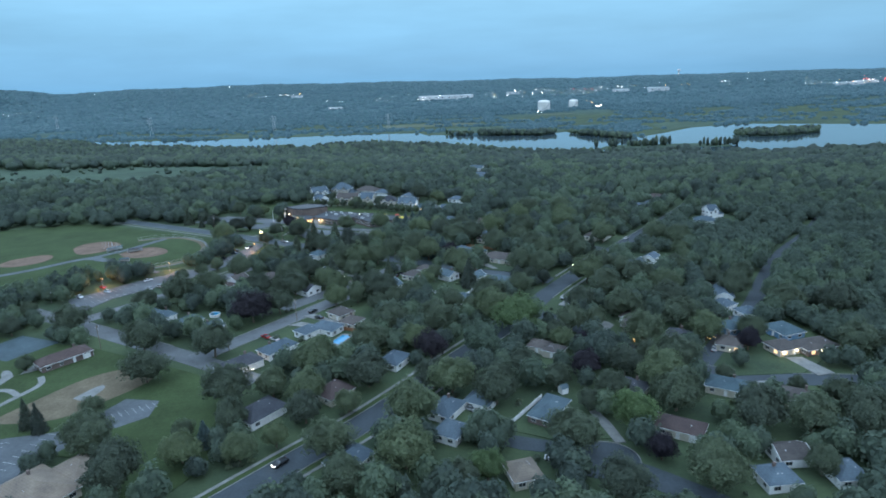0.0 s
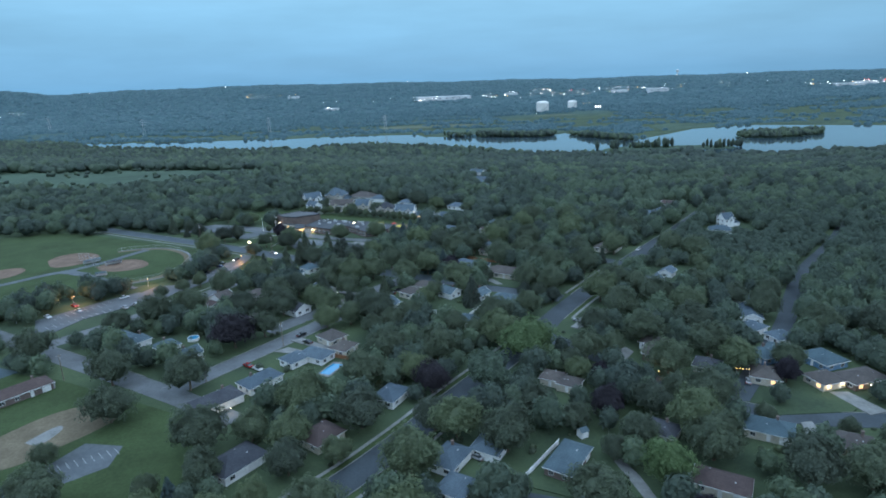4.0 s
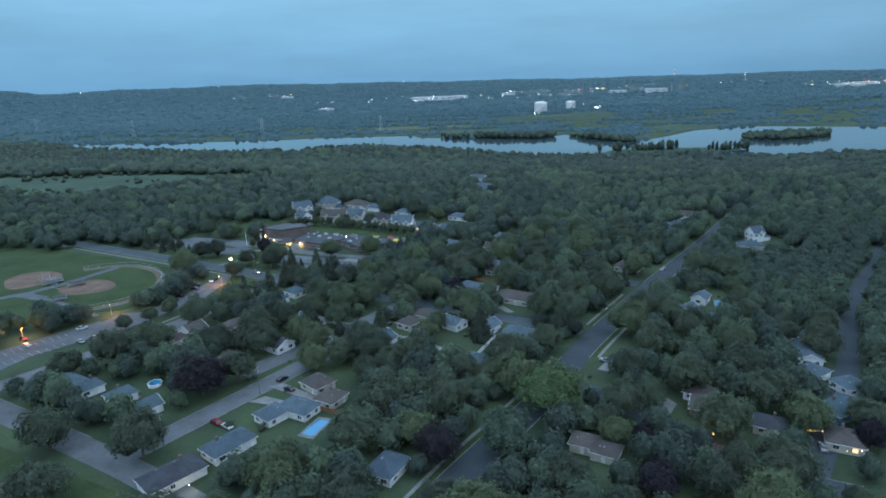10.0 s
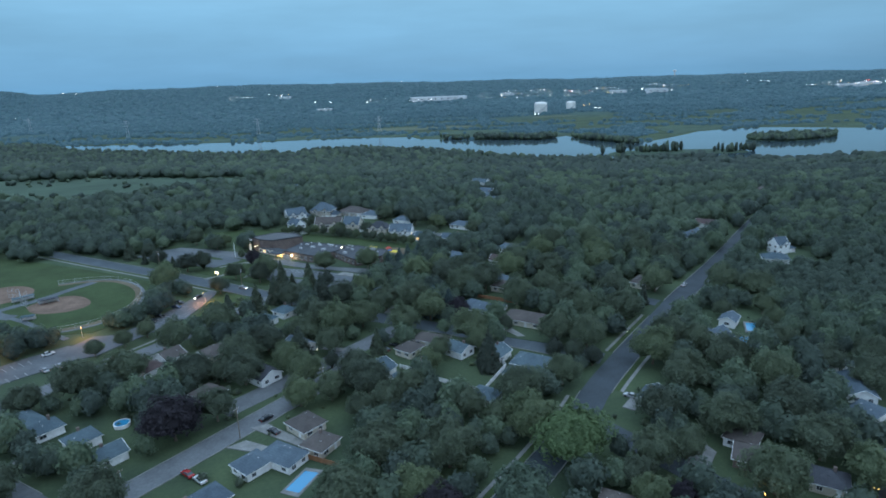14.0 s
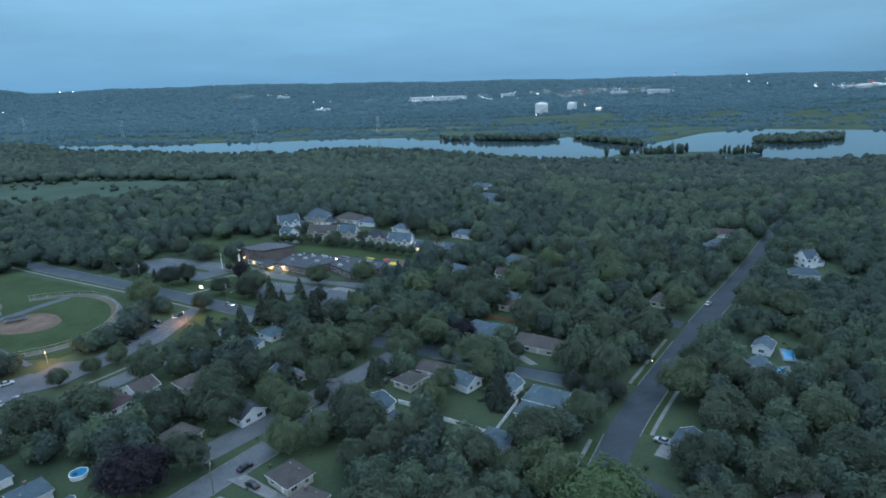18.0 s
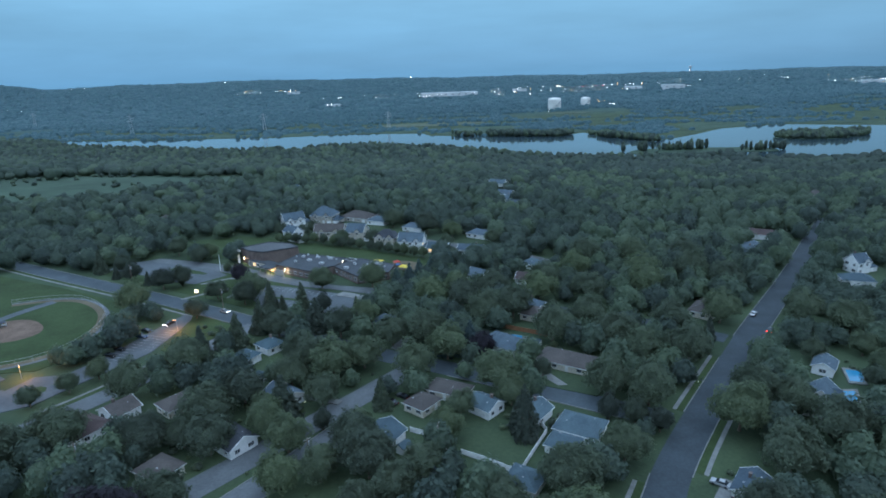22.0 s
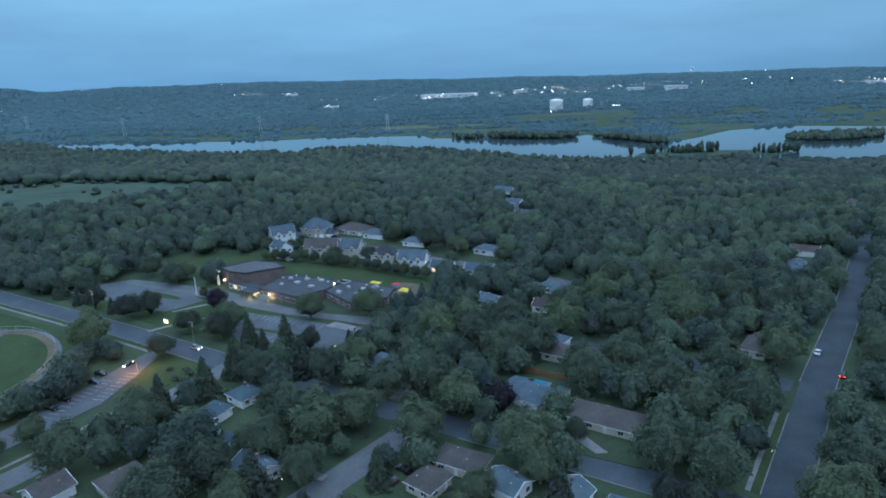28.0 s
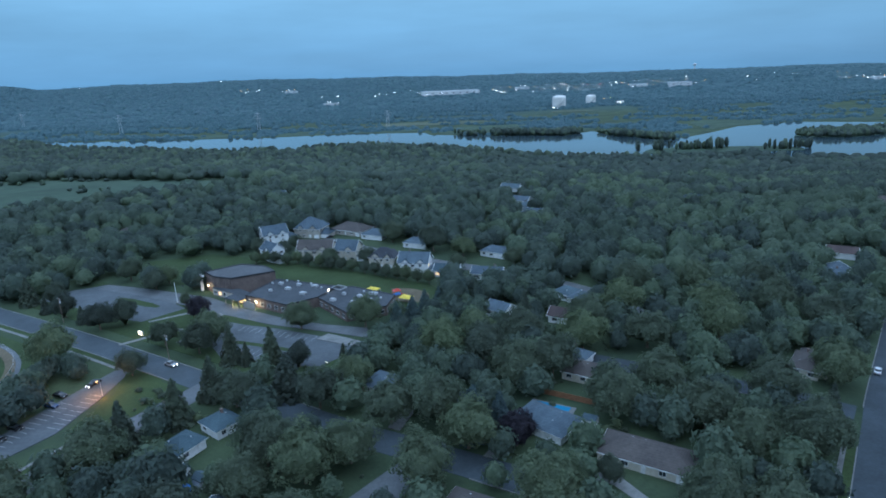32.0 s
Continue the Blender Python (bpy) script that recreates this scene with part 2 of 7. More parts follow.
WALL = {
    "white": siding("white_lap_siding", (0.60, 0.61, 0.61), (0.76, 0.76, 0.75)),
    "cream": siding("cream_lap_siding", (0.42, 0.38, 0.31), (0.54, 0.49, 0.41)),
    "blue": siding("blue_lap_siding", (0.10, 0.20, 0.32), (0.15, 0.27, 0.41)),
    "brick": two_scale("red_brown_brick", (0.125, 0.095, 0.085), (0.185, 0.142, 0.126), 0.3, 6.0, 0.9),
    "stone": two_scale("grey_beige_stone", (0.30, 0.275, 0.24), (0.42, 0.39, 0.34), 0.3, 3.0, 0.9),
}


def glass_material():
    k = Mat("window_glass", 0.06, 0, 0.6)
    k.color(k.ramp(k.noise(0.4, 2), (0.3, (0.02, 0.025, 0.03)), (0.7, (0.05, 0.06, 0.07))))
    return k.m


GLASS = glass_material()


def glow(name, col, strength):
    k = Mat(name, 0.5)
    k.color(col)
    k.b.inputs["Emission Color"].default_value = (*col, 1)
    k.b.inputs["Emission Strength"].default_value = strength
    return k.m


LAMP_WARM = glow("sodium_lamp_glass", (1.0, 0.50, 0.12), 9)
LAMP_CREAM = glow("warm_white_lamp_glass", (1.0, 0.80, 0.48), 14)
LAMP_WHITE = glow("white_lamp_glass", (1.0, 0.95, 0.85), 14)
LAMP_RED = glow("red_lamp_glass", (1.0, 0.06, 0.04), 9)
LIT_PANE = glow("lit_window_pane", (1.0, 0.62, 0.28), 1.6)


def leaf_material(name, dark, light, spread=0.3, through=0.5):
    """Foliage: leaf by leaf, tree by tree and patch by patch variation."""
    k = Mat(name, 0.74, 0, 0.30)
    g = k.t.nodes.new("ShaderNodeNewGeometry")
    o = k.t.nodes.new("ShaderNodeObjectInfo")
    a = k.t.nodes.new("ShaderNodeAttribute")
    a.attribute_name = "tint"
    add = k.node("Math")
    add.operation = "ADD"
    k.link(o.outputs["Random"], add.inputs[0])
    k.link(a.outputs["Fac"], add.inputs[1])
    fr = k.node("Math")
    fr.operation = "FRACT"
    k.link(add.outputs[0], fr.inputs[0])
    leaf = k.ramp(g.outputs["Random Per Island"], (0.0, dark), (1.0, light))
    tree = k.ramp(fr.outputs[0], (0.0, (1 - spread, 1 - spread, 1 - 0.6 * spread)), (0.6, (1, 1, 1)), (1.0, (1 + 1.15 * spread, 1 + 1.15 * spread, 1 + 0.4 * spread)))
    patch = k.ramp(k.noise(0.35, 3), (0.3, (0.84, 0.86, 0.88)), (0.7, (1.14, 1.14, 1.1)))
    k.color(k.mix(1.0, k.mix(1.0, leaf, tree, "MULTIPLY"), patch, "MULTIPLY"))
    k.bump(k.noise(2.2, 6, 0.7), 0.3, 0.3)
    # light that comes through the leaves
    col = k.b.inputs["Base Color"].links[0].from_socket
    tr = k.node("BsdfTranslucent")
    k.link(col, tr.inputs["Color"])
    mx = k.node("MixShader", Fac=through)
    k.link(k.b.outputs[0], mx.inputs[1])
    k.link(tr.outputs[0], mx.inputs[2])
    k.link(mx.outputs[0], k.t.nodes["Material Output"].inputs["Surface"])
    return k.m


LEAF = leaf_material("broadleaf_foliage", (0.090, 0.115, 0.077), (0.128, 0.156, 0.099), 0.26)
LEAF_PALE = leaf_material("grey_green_foliage", (0.084, 0.118, 0.084), (0.124, 0.168, 0.116), 0.12)
LEAF_LIGHT = leaf_material("bright_green_foliage", (0.098, 0.148, 0.068), (0.145, 0.205, 0.092), 0.12)
LEAF_PURPLE = leaf_material("dark_purple_foliage", (0.030, 0.026, 0.034), (0.046, 0.038, 0.050), 0.12)
LEAF_SPRUCE = leaf_material("dark_spruce_needles", (0.054, 0.070, 0.054), (0.088, 0.108, 0.080), 0.2)
LEAF_BLUE = leaf_material("blue_spruce_needles", (0.055, 0.085, 0.085), (0.10, 0.14, 0.135), 0.12)
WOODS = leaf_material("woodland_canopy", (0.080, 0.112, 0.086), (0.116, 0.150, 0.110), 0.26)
# distance haze is put into this bluish base colour
WOODS_HAZED = leaf_material("far_woodland_haze_tint", (0.037, 0.080, 0.092), (0.044, 0.092, 0.104), 0.07, 0.0)


def water_material():
    k = Mat("calm_river_water", 0.06, 0, 0.5)
    k.color(k.ramp(k.noise(0.01, 3), (0.3, (0.03, 0.05, 0.06)), (0.7, (0.05, 0.075, 0.085))))
    k.b.inputs["IOR"].default_value = 1.33
    k.bump(k.noise(0.15, 3), 0.02, 0.1)
    return k.m


WATER = water_material()
POOLWATER = Mat("pool_water", 0.05, 0, 0.5).color((0.03, 0.21, 0.36)).m


# ---- mesh helpers ----
def mesh_of(name, verts, faces, material, tint=None, smooth=False):
    """A mesh from arrays of points and of triangles or quads."""
    v, f = np.asarray(verts, np.float32), np.asarray(faces, np.int32)
    me = bpy.data.meshes.new(name)
    n, k = f.shape
    me.vertices.add(len(v))
    me.vertices.foreach_set("co", v.ravel())
    me.loops.add(n * k)
    me.loops.foreach_set("vertex_index", f.ravel())
    me.polygons.add(n)
    me.polygons.foreach_set("loop_start", np.arange(0, n * k, k, dtype=np.int32))
    me.polygons.foreach_set("loop_total", np.full(n, k, np.int32))
    if tint is not None:
        me.attributes.new("tint", "FLOAT", "POINT").data.foreach_set("value", np.asarray(tint, np.float32))
    if smooth:
        me.polygons.foreach_set("use_smooth", np.ones(n, bool))
    me.materials.append(material)
    me.update(calc_edges=True)
    return me


def part(name, me, parent, label="", m=None):
    ob = new(name, me)
    ob.parent = parent
    if m is not None:
        ob.matrix_basis = m
    if label:
        tagged(ob, label)
    return ob


def thing(name, label, category, m=None, group="", kind=""):
    ob = new(name)
    if m is not None:
        ob.matrix_basis = m
    return tagged(ob, label, category, group, kind)


class Build:
    """Gathers boxes, prisms and sheets into one mesh."""

    def __init__(self):
        self.v, self.f = [], []

    def add(self, verts, faces):
        n = len(self.v)
        self.v += [tuple(p) for p in verts]
        self.f += [tuple(i + n for i in f) for f in faces]
        return self

    def box(self, x0, y0, z0, x1, y1, z1, m=None):
        vs = [(x, y, z) for z in (z0, z1) for x, y in ((x0, y0), (x1, y0), (x1, y1), (x0, y1))]
        if m is not None:
            vs = [tuple(m @ Vector(p)) for p in vs]
        return self.add(vs, [(3, 2, 1, 0), (4, 5, 6, 7), (0, 1, 5, 4), (1, 2, 6, 5), (2, 3, 7, 6), (3, 0, 4, 7)])

    def tube(self, pts, radii, sides=8):
        rings = []
        for p, r in zip(pts, radii):
            rings.append([(p[0] + r * math.cos(2 * math.pi * i / sides), p[1] + r * math.sin(2 * math.pi * i / sides), p[2]) for i in range(sides)])
        n = len(rings)
        faces = [(a * sides + i, a * sides + (i + 1) % sides, (a + 1) * sides + (i + 1) % sides, (a + 1) * sides + i) for a in range(n - 1) for i in range(sides)]
        faces += [tuple(reversed(range(sides))), tuple(range((n - 1) * sides, n * sides))]
        return self.add(sum(rings, []), faces)

    def slab(self, poly, z0, z1):
        """A flat plate over a polygon."""
        n = len(poly)
        area = sum(poly[i][0] * poly[(i + 1) % n][1] - poly[(i + 1) % n][0] * poly[i][1] for i in range(n))
        poly = poly if area > 0 else poly[::-1]
        vs = [(x, y, z0) for x, y in poly] + [(x, y, z1) for x, y in poly]
        return self.add(vs, [tuple(range(n, 2 * n))] + [(i, (i + 1) % n, n + (i + 1) % n, n + i) for i in range(n)])

    def mesh(self, name, material, bevel=0.0, smooth=False):
        me = bpy.data.meshes.new(name)
        me.from_pydata(self.v, [], self.f)
        if bevel:
            bm = bmesh.new()
            bm.from_mesh(me)
            bmesh.ops.bevel(bm, geom=bm.edges[:], offset=bevel, segments=1, affect="EDGES")
            bm.to_mesh(me)
            bm.free()
        me.materials.append(material)
        if smooth:
            me.polygons.foreach_set("use_smooth", [True] * len(me.polygons))
        me.update()
        return me


def smoothstep(t):
    t = np.clip(t, 0, 1)
    return t * t * (3 - 2 * t)


def height(x, y):
    """The land: a flat plateau, the river valley, and the low ridge beyond it."""
    x, y = np.asarray(x, float), np.asarray(y, float)
    q = y + 0.39 * x
    z = -42.3 * smoothstep((q - 600) / 560)
    r, az = np.hypot(x, y - 100), np.degrees(np.arctan2(x, y - 100))
    crest = np.interp(az, [-90, -40, -36, -31, -26.5, -18, 5, 21, 40, 90], [520, 480, 400, 265, 108, 80, 52, 40, 46, 60])
    wob = 5 * np.sin(az * 0.55 + 1) + 3 * np.sin(az * 1.7) + 1.6 * np.sin(az * 4.1 + 2) + 1.0 * np.sin(az * 9.3)
    far = smoothstep((q - 2050) / 2500)
    return z + far * (crest + 42 + wob * 0.5) * (q > 2000)


# ---- ground ----
def ground():
    rad = np.concatenate([[0.1], np.linspace(25, 700, 28), np.linspace(740, 2000, 36), np.linspace(2080, 4850, 40)])
    ang = np.radians(np.arange(0, 360, 1.5))
    R, A = np.meshgrid(rad, ang, indexing="ij")
    X, Y = R * np.sin(A), 100 + R * np.cos(A)
    Z = height(X, Y)
    n, k = R.shape
    i, j = np.meshgrid(np.arange(n - 1), np.arange(k), indexing="ij")
    j2 = (j + 1) % k
    f = np.stack([i * k + j, i * k + j2, (i + 1) * k + j2, (i + 1) * k + j], -1).reshape(-1, 4)[:, ::-1]
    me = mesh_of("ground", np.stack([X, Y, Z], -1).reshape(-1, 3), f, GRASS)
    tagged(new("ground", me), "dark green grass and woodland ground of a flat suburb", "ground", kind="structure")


ground()

# what stays free of scattered trees: a raster of the plan, one metre a cell
GX0, GY0, GW, GH = -620, 60, 1300, 720
FREE = np.ones((GH, GW), bool)
PAVED = np.zeros((GH, GW), bool)
CY, CX = np.mgrid[GY0 : GY0 + GH, GX0 : GX0 + GW].astype(np.float32)


def clear_line(pts, radius, paved=False):
    for (x0, y0), (x1, y1) in zip(pts, pts[1:]):
        d = np.hypot(x1 - x0, y1 - y0) + 1e-9
        ux, uy = (x1 - x0) / d, (y1 - y0) / d
        lo_x, hi_x = max(int(min(x0, x1) - radius - GX0) - 2, 0), max(int(max(x0, x1) + radius - GX0) + 3, 0)
        lo_y, hi_y = max(int(min(y0, y1) - radius - GY0) - 2, 0), max(int(max(y0, y1) + radius - GY0) + 3, 0)
        cx, cy = CX[lo_y:hi_y, lo_x:hi_x], CY[lo_y:hi_y, lo_x:hi_x]
        s = np.clip((cx - x0) * ux + (cy - y0) * uy, 0, d)
        near = np.hypot(cx - x0 - s * ux, cy - y0 - s * uy) < radius
        FREE[lo_y:hi_y, lo_x:hi_x][near] = False
        if paved:
            PAVED[lo_y:hi_y, lo_x:hi_x][near] = True


def pave_line(pts, radius):
    clear_line(pts, radius, True)


def clear_poly(poly, paved=False):
    inside = np.zeros(CX.shape, bool)
    n = len(poly)
    for k in range(n):
        (x0, y0), (x1, y1) = poly[k], poly[(k + 1) % n]
        if y0 != y1:
            inside ^= ((y0 > CY) != (y1 > CY)) & (CX < (x1 - x0) * (CY - y0) / (y1 - y0) + x0)
    FREE[inside] = False
    if paved:
        PAVED[inside] = True


def clear_box(x, y, a, hl, hw):
    c, s = math.cos(radians(a)), math.sin(radians(a))
    u, v = (CX - x) * c + (CY - y) * s, -(CX - x) * s + (CY - y) * c
    FREE[(abs(u) < hl) & (abs(v) < hw)] = False


LIFT = [0.05]


def lift():
    """Every flat layer lies a little over the last one."""
    LIFT[0] += 0.004
    return LIFT[0]


def offset(pts, d):
    out = []
    for i, (x, y) in enumerate(pts):
        a, b = pts[max(i - 1, 0)], pts[min(i + 1, len(pts) - 1)]
        l = math.hypot(b[0] - a[0], b[1] - a[1])
        out.append((x + d * (b[1] - a[1]) / l, y - d * (b[0] - a[0]) / l))
    return out


def smooth_line(pts, rounds=2):
    for _ in range(rounds):
        out = [pts[0]]
        for a, b in zip(pts, pts[1:]):
            out += [(a[0] * 0.75 + b[0] * 0.25, a[1] * 0.75 + b[1] * 0.25), (a[0] * 0.25 + b[0] * 0.75, a[1] * 0.25 + b[1] * 0.75)]
        pts = out + [pts[-1]]
    return pts


def strip(pts, d0, d1, z0, z1, b=None):
    """A band along a line, from d0 to d1 to its right."""
    b = b or Build()
    L, R = offset(pts, d0), offset(pts, d1)
    n = len(pts)
    vs = [(x, y, z1) for x, y in L] + [(x, y, z1) for x, y in R] + [(x, y, z0) for x, y in L] + [(x, y, z0) for x, y in R]
    fs = []
    for i in range(n - 1):
        fs += [(i, n + i, n + i + 1, i + 1), (2 * n + i, i, i + 1, 2 * n + i + 1), (n + i, 3 * n + i, 3 * n + i + 1, n + i + 1)]
    fs += [(0, 2 * n, 3 * n, n), (n - 1, 2 * n - 1, 4 * n - 1, 3 * n - 1)]
    return b.add(vs, fs)


def road(pts, width, mat=None, kerbs=(), keep=3.0, label="grey asphalt residential street with low concrete kerbs"):
    """A street: a slab of asphalt, and kerbs as (side, from x, to x)."""
    pts = smooth_line(pts, 4)
    z, h = lift(), width / 2
    ob = tagged(new("road", strip(pts, -h, h, -0.1, z).mesh("road", mat or ASPHALT)), label, "road", kind="structure")
    pave_line(pts, h + 0.6)
    clear_line(pts, h + keep)
    n = len(pts)
    for side, a, b in kerbs:
        some = [q for q in pts if a <= q[0] <= b]
        d = sorted((side * h, side * (h + 0.28)))
        tagged(new("kerb", strip(some, d[0], d[1], -0.1, z + 0.13).mesh("kerb", CONCRETE)), "pale concrete kerb along the street", "kerb", kind="structure")
    return ob


def footpath(pts, width, side, a, b):
    """A grass verge and a concrete footpath beside a street, between two x."""
    some, h = [q for q in smooth_line(pts, 4) if a <= q[0] <= b], width / 2
    d = sorted((side * (h + 0.32), side * (h + 2.2)))
    tagged(new("verge", strip(some, d[0], d[1], -0.1, 0.045).mesh("verge", LAWN)), "strip of mown grass between kerb and footpath", "verge", kind="structure")
    d = sorted((side * (h + 2.25), side * (h + 3.4)))
    tagged(new("pavement", strip(some, d[0], d[1], -0.1, 0.09).mesh("pavement", CONCRETE)), "pale concrete footpath beside the street", "pavement", kind="structure")


def patch(name, poly, mat, label, category, keep=True, rounded=0):
    if rounded:
        poly = smooth_line(list(poly) + [poly[0]], rounded)[:-1]
    z = lift()
    ob = tagged(new(name, Build().slab(list(poly), -0.1, z).mesh(name, mat)), label, category, kind="structure")
    if keep:
        clear_poly(poly, mat is not LAWN)
    return ob, z

# ---- streets ----
MAIN = [(-110, 72), (-50, 129), (-25.6, 152.7), (-13, 163), (7.4, 185.7), (18, 199.5), (45.5, 229.5), (62, 250.5), (70.3, 263), (87.3, 283), (127, 327), (134, 335), (194, 397), (242, 451), (280, 491)]
road(MAIN, 9.2, ASPHALT, kerbs=[(-1, -110, 68.5), (-1, 88, 118), (-1, 131, 280), (1, -110, 53), (1, 70, 280)], keep=1.2, label="straight grey asphalt street with pale kerbs and grass verges")
clear_line(MAIN[:10], 9.6)
clear_line(MAIN[9:13], 7.4)
footpath(MAIN, 9.2, -1, -100, 66)
footpath(MAIN, 9.2, -1, 89, 118)
footpath(MAIN, 9.2, 1, -60, 30)
footpath(MAIN, 9.2, 1, 71, 96)
footpath(MAIN, 9.2, 1, 160, 205)
PALE_ST = [(-79.6, 218.6), (-67.6, 230.6), (-33.6, 268.6), (-18.6, 285.6), (-7.6, 299.6)]
road(PALE_ST, 8.4, ASPHALT_PALE, kerbs=[(-1, -78, -12), (1, -74, -12)], keep=4.5, label="pale worn asphalt street between the houses")
road([(-175, 288), (-130, 257), (-86, 226), (-68, 213), (-50, 198)], 8.5, ASPHALT_PALE, kerbs=[(-1, -165, -92)], keep=3.0, label="pale worn asphalt side street")
road([(-52, 268), (-17, 302), (6, 325), (16, 334)], 8.8, ASPHALT_PALE, keep=0.6, label="pale worn asphalt street under tall trees")
AVENUE = [(-420, 640), (-300, 552), (-194, 474), (-116, 422), (-56, 378), (-10, 344), (23, 324), (57, 300), (80, 284)]
road(AVENUE, 9.2, ASPHALT_BLUE, kerbs=[(-1, -380, -20), (1, -380, -62), (1, -48, 0), (1, 20, 70)], keep=0.6, label="wide dark asphalt avenue with pale kerbs and footpath")
footpath(AVENUE, 9.2, 1, -260, -64)
SIDE_ST = [(-54, 374), (-72, 351), (-87, 328), (-104, 308), (-150, 262)]
road(SIDE_ST, 8.5, ASPHALT_PALE, keep=3, label="pale asphalt side street off the avenue")
footpath(SIDE_ST, 8.5, 1, -104, -60)
road([(124, 333), (109, 347), (85, 361), (60, 378)], 8, ASPHALT, kerbs=[(-1, 90, 118)], keep=3.5)
road([(60, 247), (78, 219), (92, 196), (104, 183), (118, 174), (139, 169), (200, 158)], 8.0, ASPHALT, kerbs=[(-1, 92, 160)], keep=2.5)
road([(108, 186), (150, 228), (166, 246), (180, 264), (210, 300), (262, 344), (300, 385)], 7.0, ASPHALT, keep=0.8)
road([(55, 137), (66, 127), (80, 112), (100, 80)], 8.5, ASPHALT, keep=4)
patch("street_end", [(28, 148), (33, 152), (47, 146), (48, 141), (42, 142), (33, 145)], ASPHALT, "short asphalt street end off the turning circle", "road")
disc = [(55 + 9.5 * math.cos(radians(a)), 137 + 8.5 * math.sin(radians(a))) for a in range(0, 360, 15)]
patch("cul_de_sac", disc, ASPHALT, "round grey asphalt turning circle of a dead-end street", "road")
ring = [(55 + 9.6 * math.cos(radians(a)), 137 + 8.6 * math.sin(radians(a))) for a in range(-20, 200, 10)]
tagged(new("kerb", strip(ring, -0.28, 0, -0.1, 0.25).mesh("kerb", CONCRETE)), "curved pale concrete kerb round the turning circle", "kerb", kind="structure")
CLOSE = [(-34, 535), (-24, 529), (-8.4, 516), (8.3, 501), (27.4, 484), (54, 466), (76, 446), (92, 424), (96, 406)]
road(CLOSE, 7.5, ASPHALT_PALE, kerbs=[(-1, -24, 90), (1, -20, 90)], keep=3, label="pale curving street among newer houses")
patch("turning_circle", [(-33 + 8.5 * math.cos(radians(a)), 535.5 + 8.0 * math.sin(radians(a))) for a in range(0, 360, 15)], ASPHALT_PALE, "round pale asphalt turning circle before newer houses", "road")


# ---- school grounds, ball fields and parking ----
def bays(a, b, length, count, lean, parent_z):
    """White stall lines from a to b."""
    bd = Build()
    ax, ay, bx, by = *a, *b
    c, s = math.cos(radians(lean)), math.sin(radians(lean))
    for i in range(count + 1):
        x, y = ax + (bx - ax) * i / count, ay + (by - ay) * i / count
        m = Matrix.Translation((x, y, 0)) @ Matrix.Rotation(radians(lean), 4, "Z")
        bd.box(0, -0.07, parent_z - 0.02, length, 0.07, parent_z + 0.006, m)
    tagged(new("stall_lines", bd.mesh("stall_lines", PAINT)), "white painted parking stall lines on asphalt", "road marking", kind="structure")


patch("school_lawn", [(-122, 516), (-92, 524), (-60, 508), (-41, 496), (-15, 481), (4, 466), (20, 456), (27, 436), (8, 420), (-50, 462), (-88, 474), (-112, 478)], LAWN, "mown green lawn behind the school", "lawn")
patch("front_lawn", [(-150, 458), (-56, 391), (-22, 366), (-14, 392), (-75, 448), (-132, 486)], LAWN, "mown green lawn between avenue and school car parks", "lawn")
_, z = patch("car_park", [(-150, 466), (-141, 476), (-128, 481.5), (-109.4, 472), (-93, 456), (-81.5, 444), (-94.5, 432), (-105, 437), (-120, 447.5)], ASPHALT_LOT, "grey asphalt school car park", "car park")
patch("grass_island", [(-116, 460), (-113, 463), (-92, 449), (-95, 446)], LAWN, "grass island inside the car park", "lawn", False, 1)
_, z = patch("car_park", [(-68.2, 420), (-62.3, 427.3), (-52, 421.5), (-38.6, 415.5), (-19.1, 404.3), (-10, 399), (-9, 392), (-21.2, 382.5), (-37.1, 385.5), (-54.7, 394), (-63.6, 410)], ASPHALT_LOT, "grey asphalt school car park with planted islands", "car park")
patch("grass_island", [(-57, 407), (-55.5, 409), (-40, 402), (-24, 393), (-25, 391), (-41, 400)], LAWN, "narrow grass island in the car park", "lawn", False, 1)
bays((-52, 420.5), (-24, 406.5), 4.5, 12, -118, z)
bays((-50, 397), (-30, 383), 4.5, 9, 55, z)
patch("school_drive", [(-128, 482), (-103, 470.5), (-74, 455), (-61.4, 443), (-39.8, 426.5), (-22.4, 417), (-6, 411), (-6, 402.4), (-19.6, 409.5), (-42.8, 420.5), (-68.9, 437.5), (-81.5, 446.5), (-106, 463), (-130, 476)], ASPHALT_PALE, "pale worn drive along the school front", "drive")
patch("school_walk", [(-74, 409), (-72.5, 409.5), (-66.5, 423), (-63.5, 434), (-65.5, 436), (-68.5, 424)], CONCRETE, "pale concrete walk from the car park to the school", "path")
patch("school_walk", [(-92, 432), (-91, 430.8), (-79, 437), (-66, 433.6), (-65.5, 435.2), (-79, 439)], CONCRETE, "curving pale concrete walk across the school lawn", "path")
patch("school_walk", [(-95, 411.5), (-94, 410.3), (-82, 418), (-75, 421), (-76, 422.5), (-83, 419.8)], CONCRETE, "narrow pale concrete walk from the avenue", "path")
patch("playground_surface", [(3, 452), (12, 451), (19, 444), (19, 437), (13, 433), (4, 437)], SAND, "sandy playground surface beside the school", "playground", True, 2)

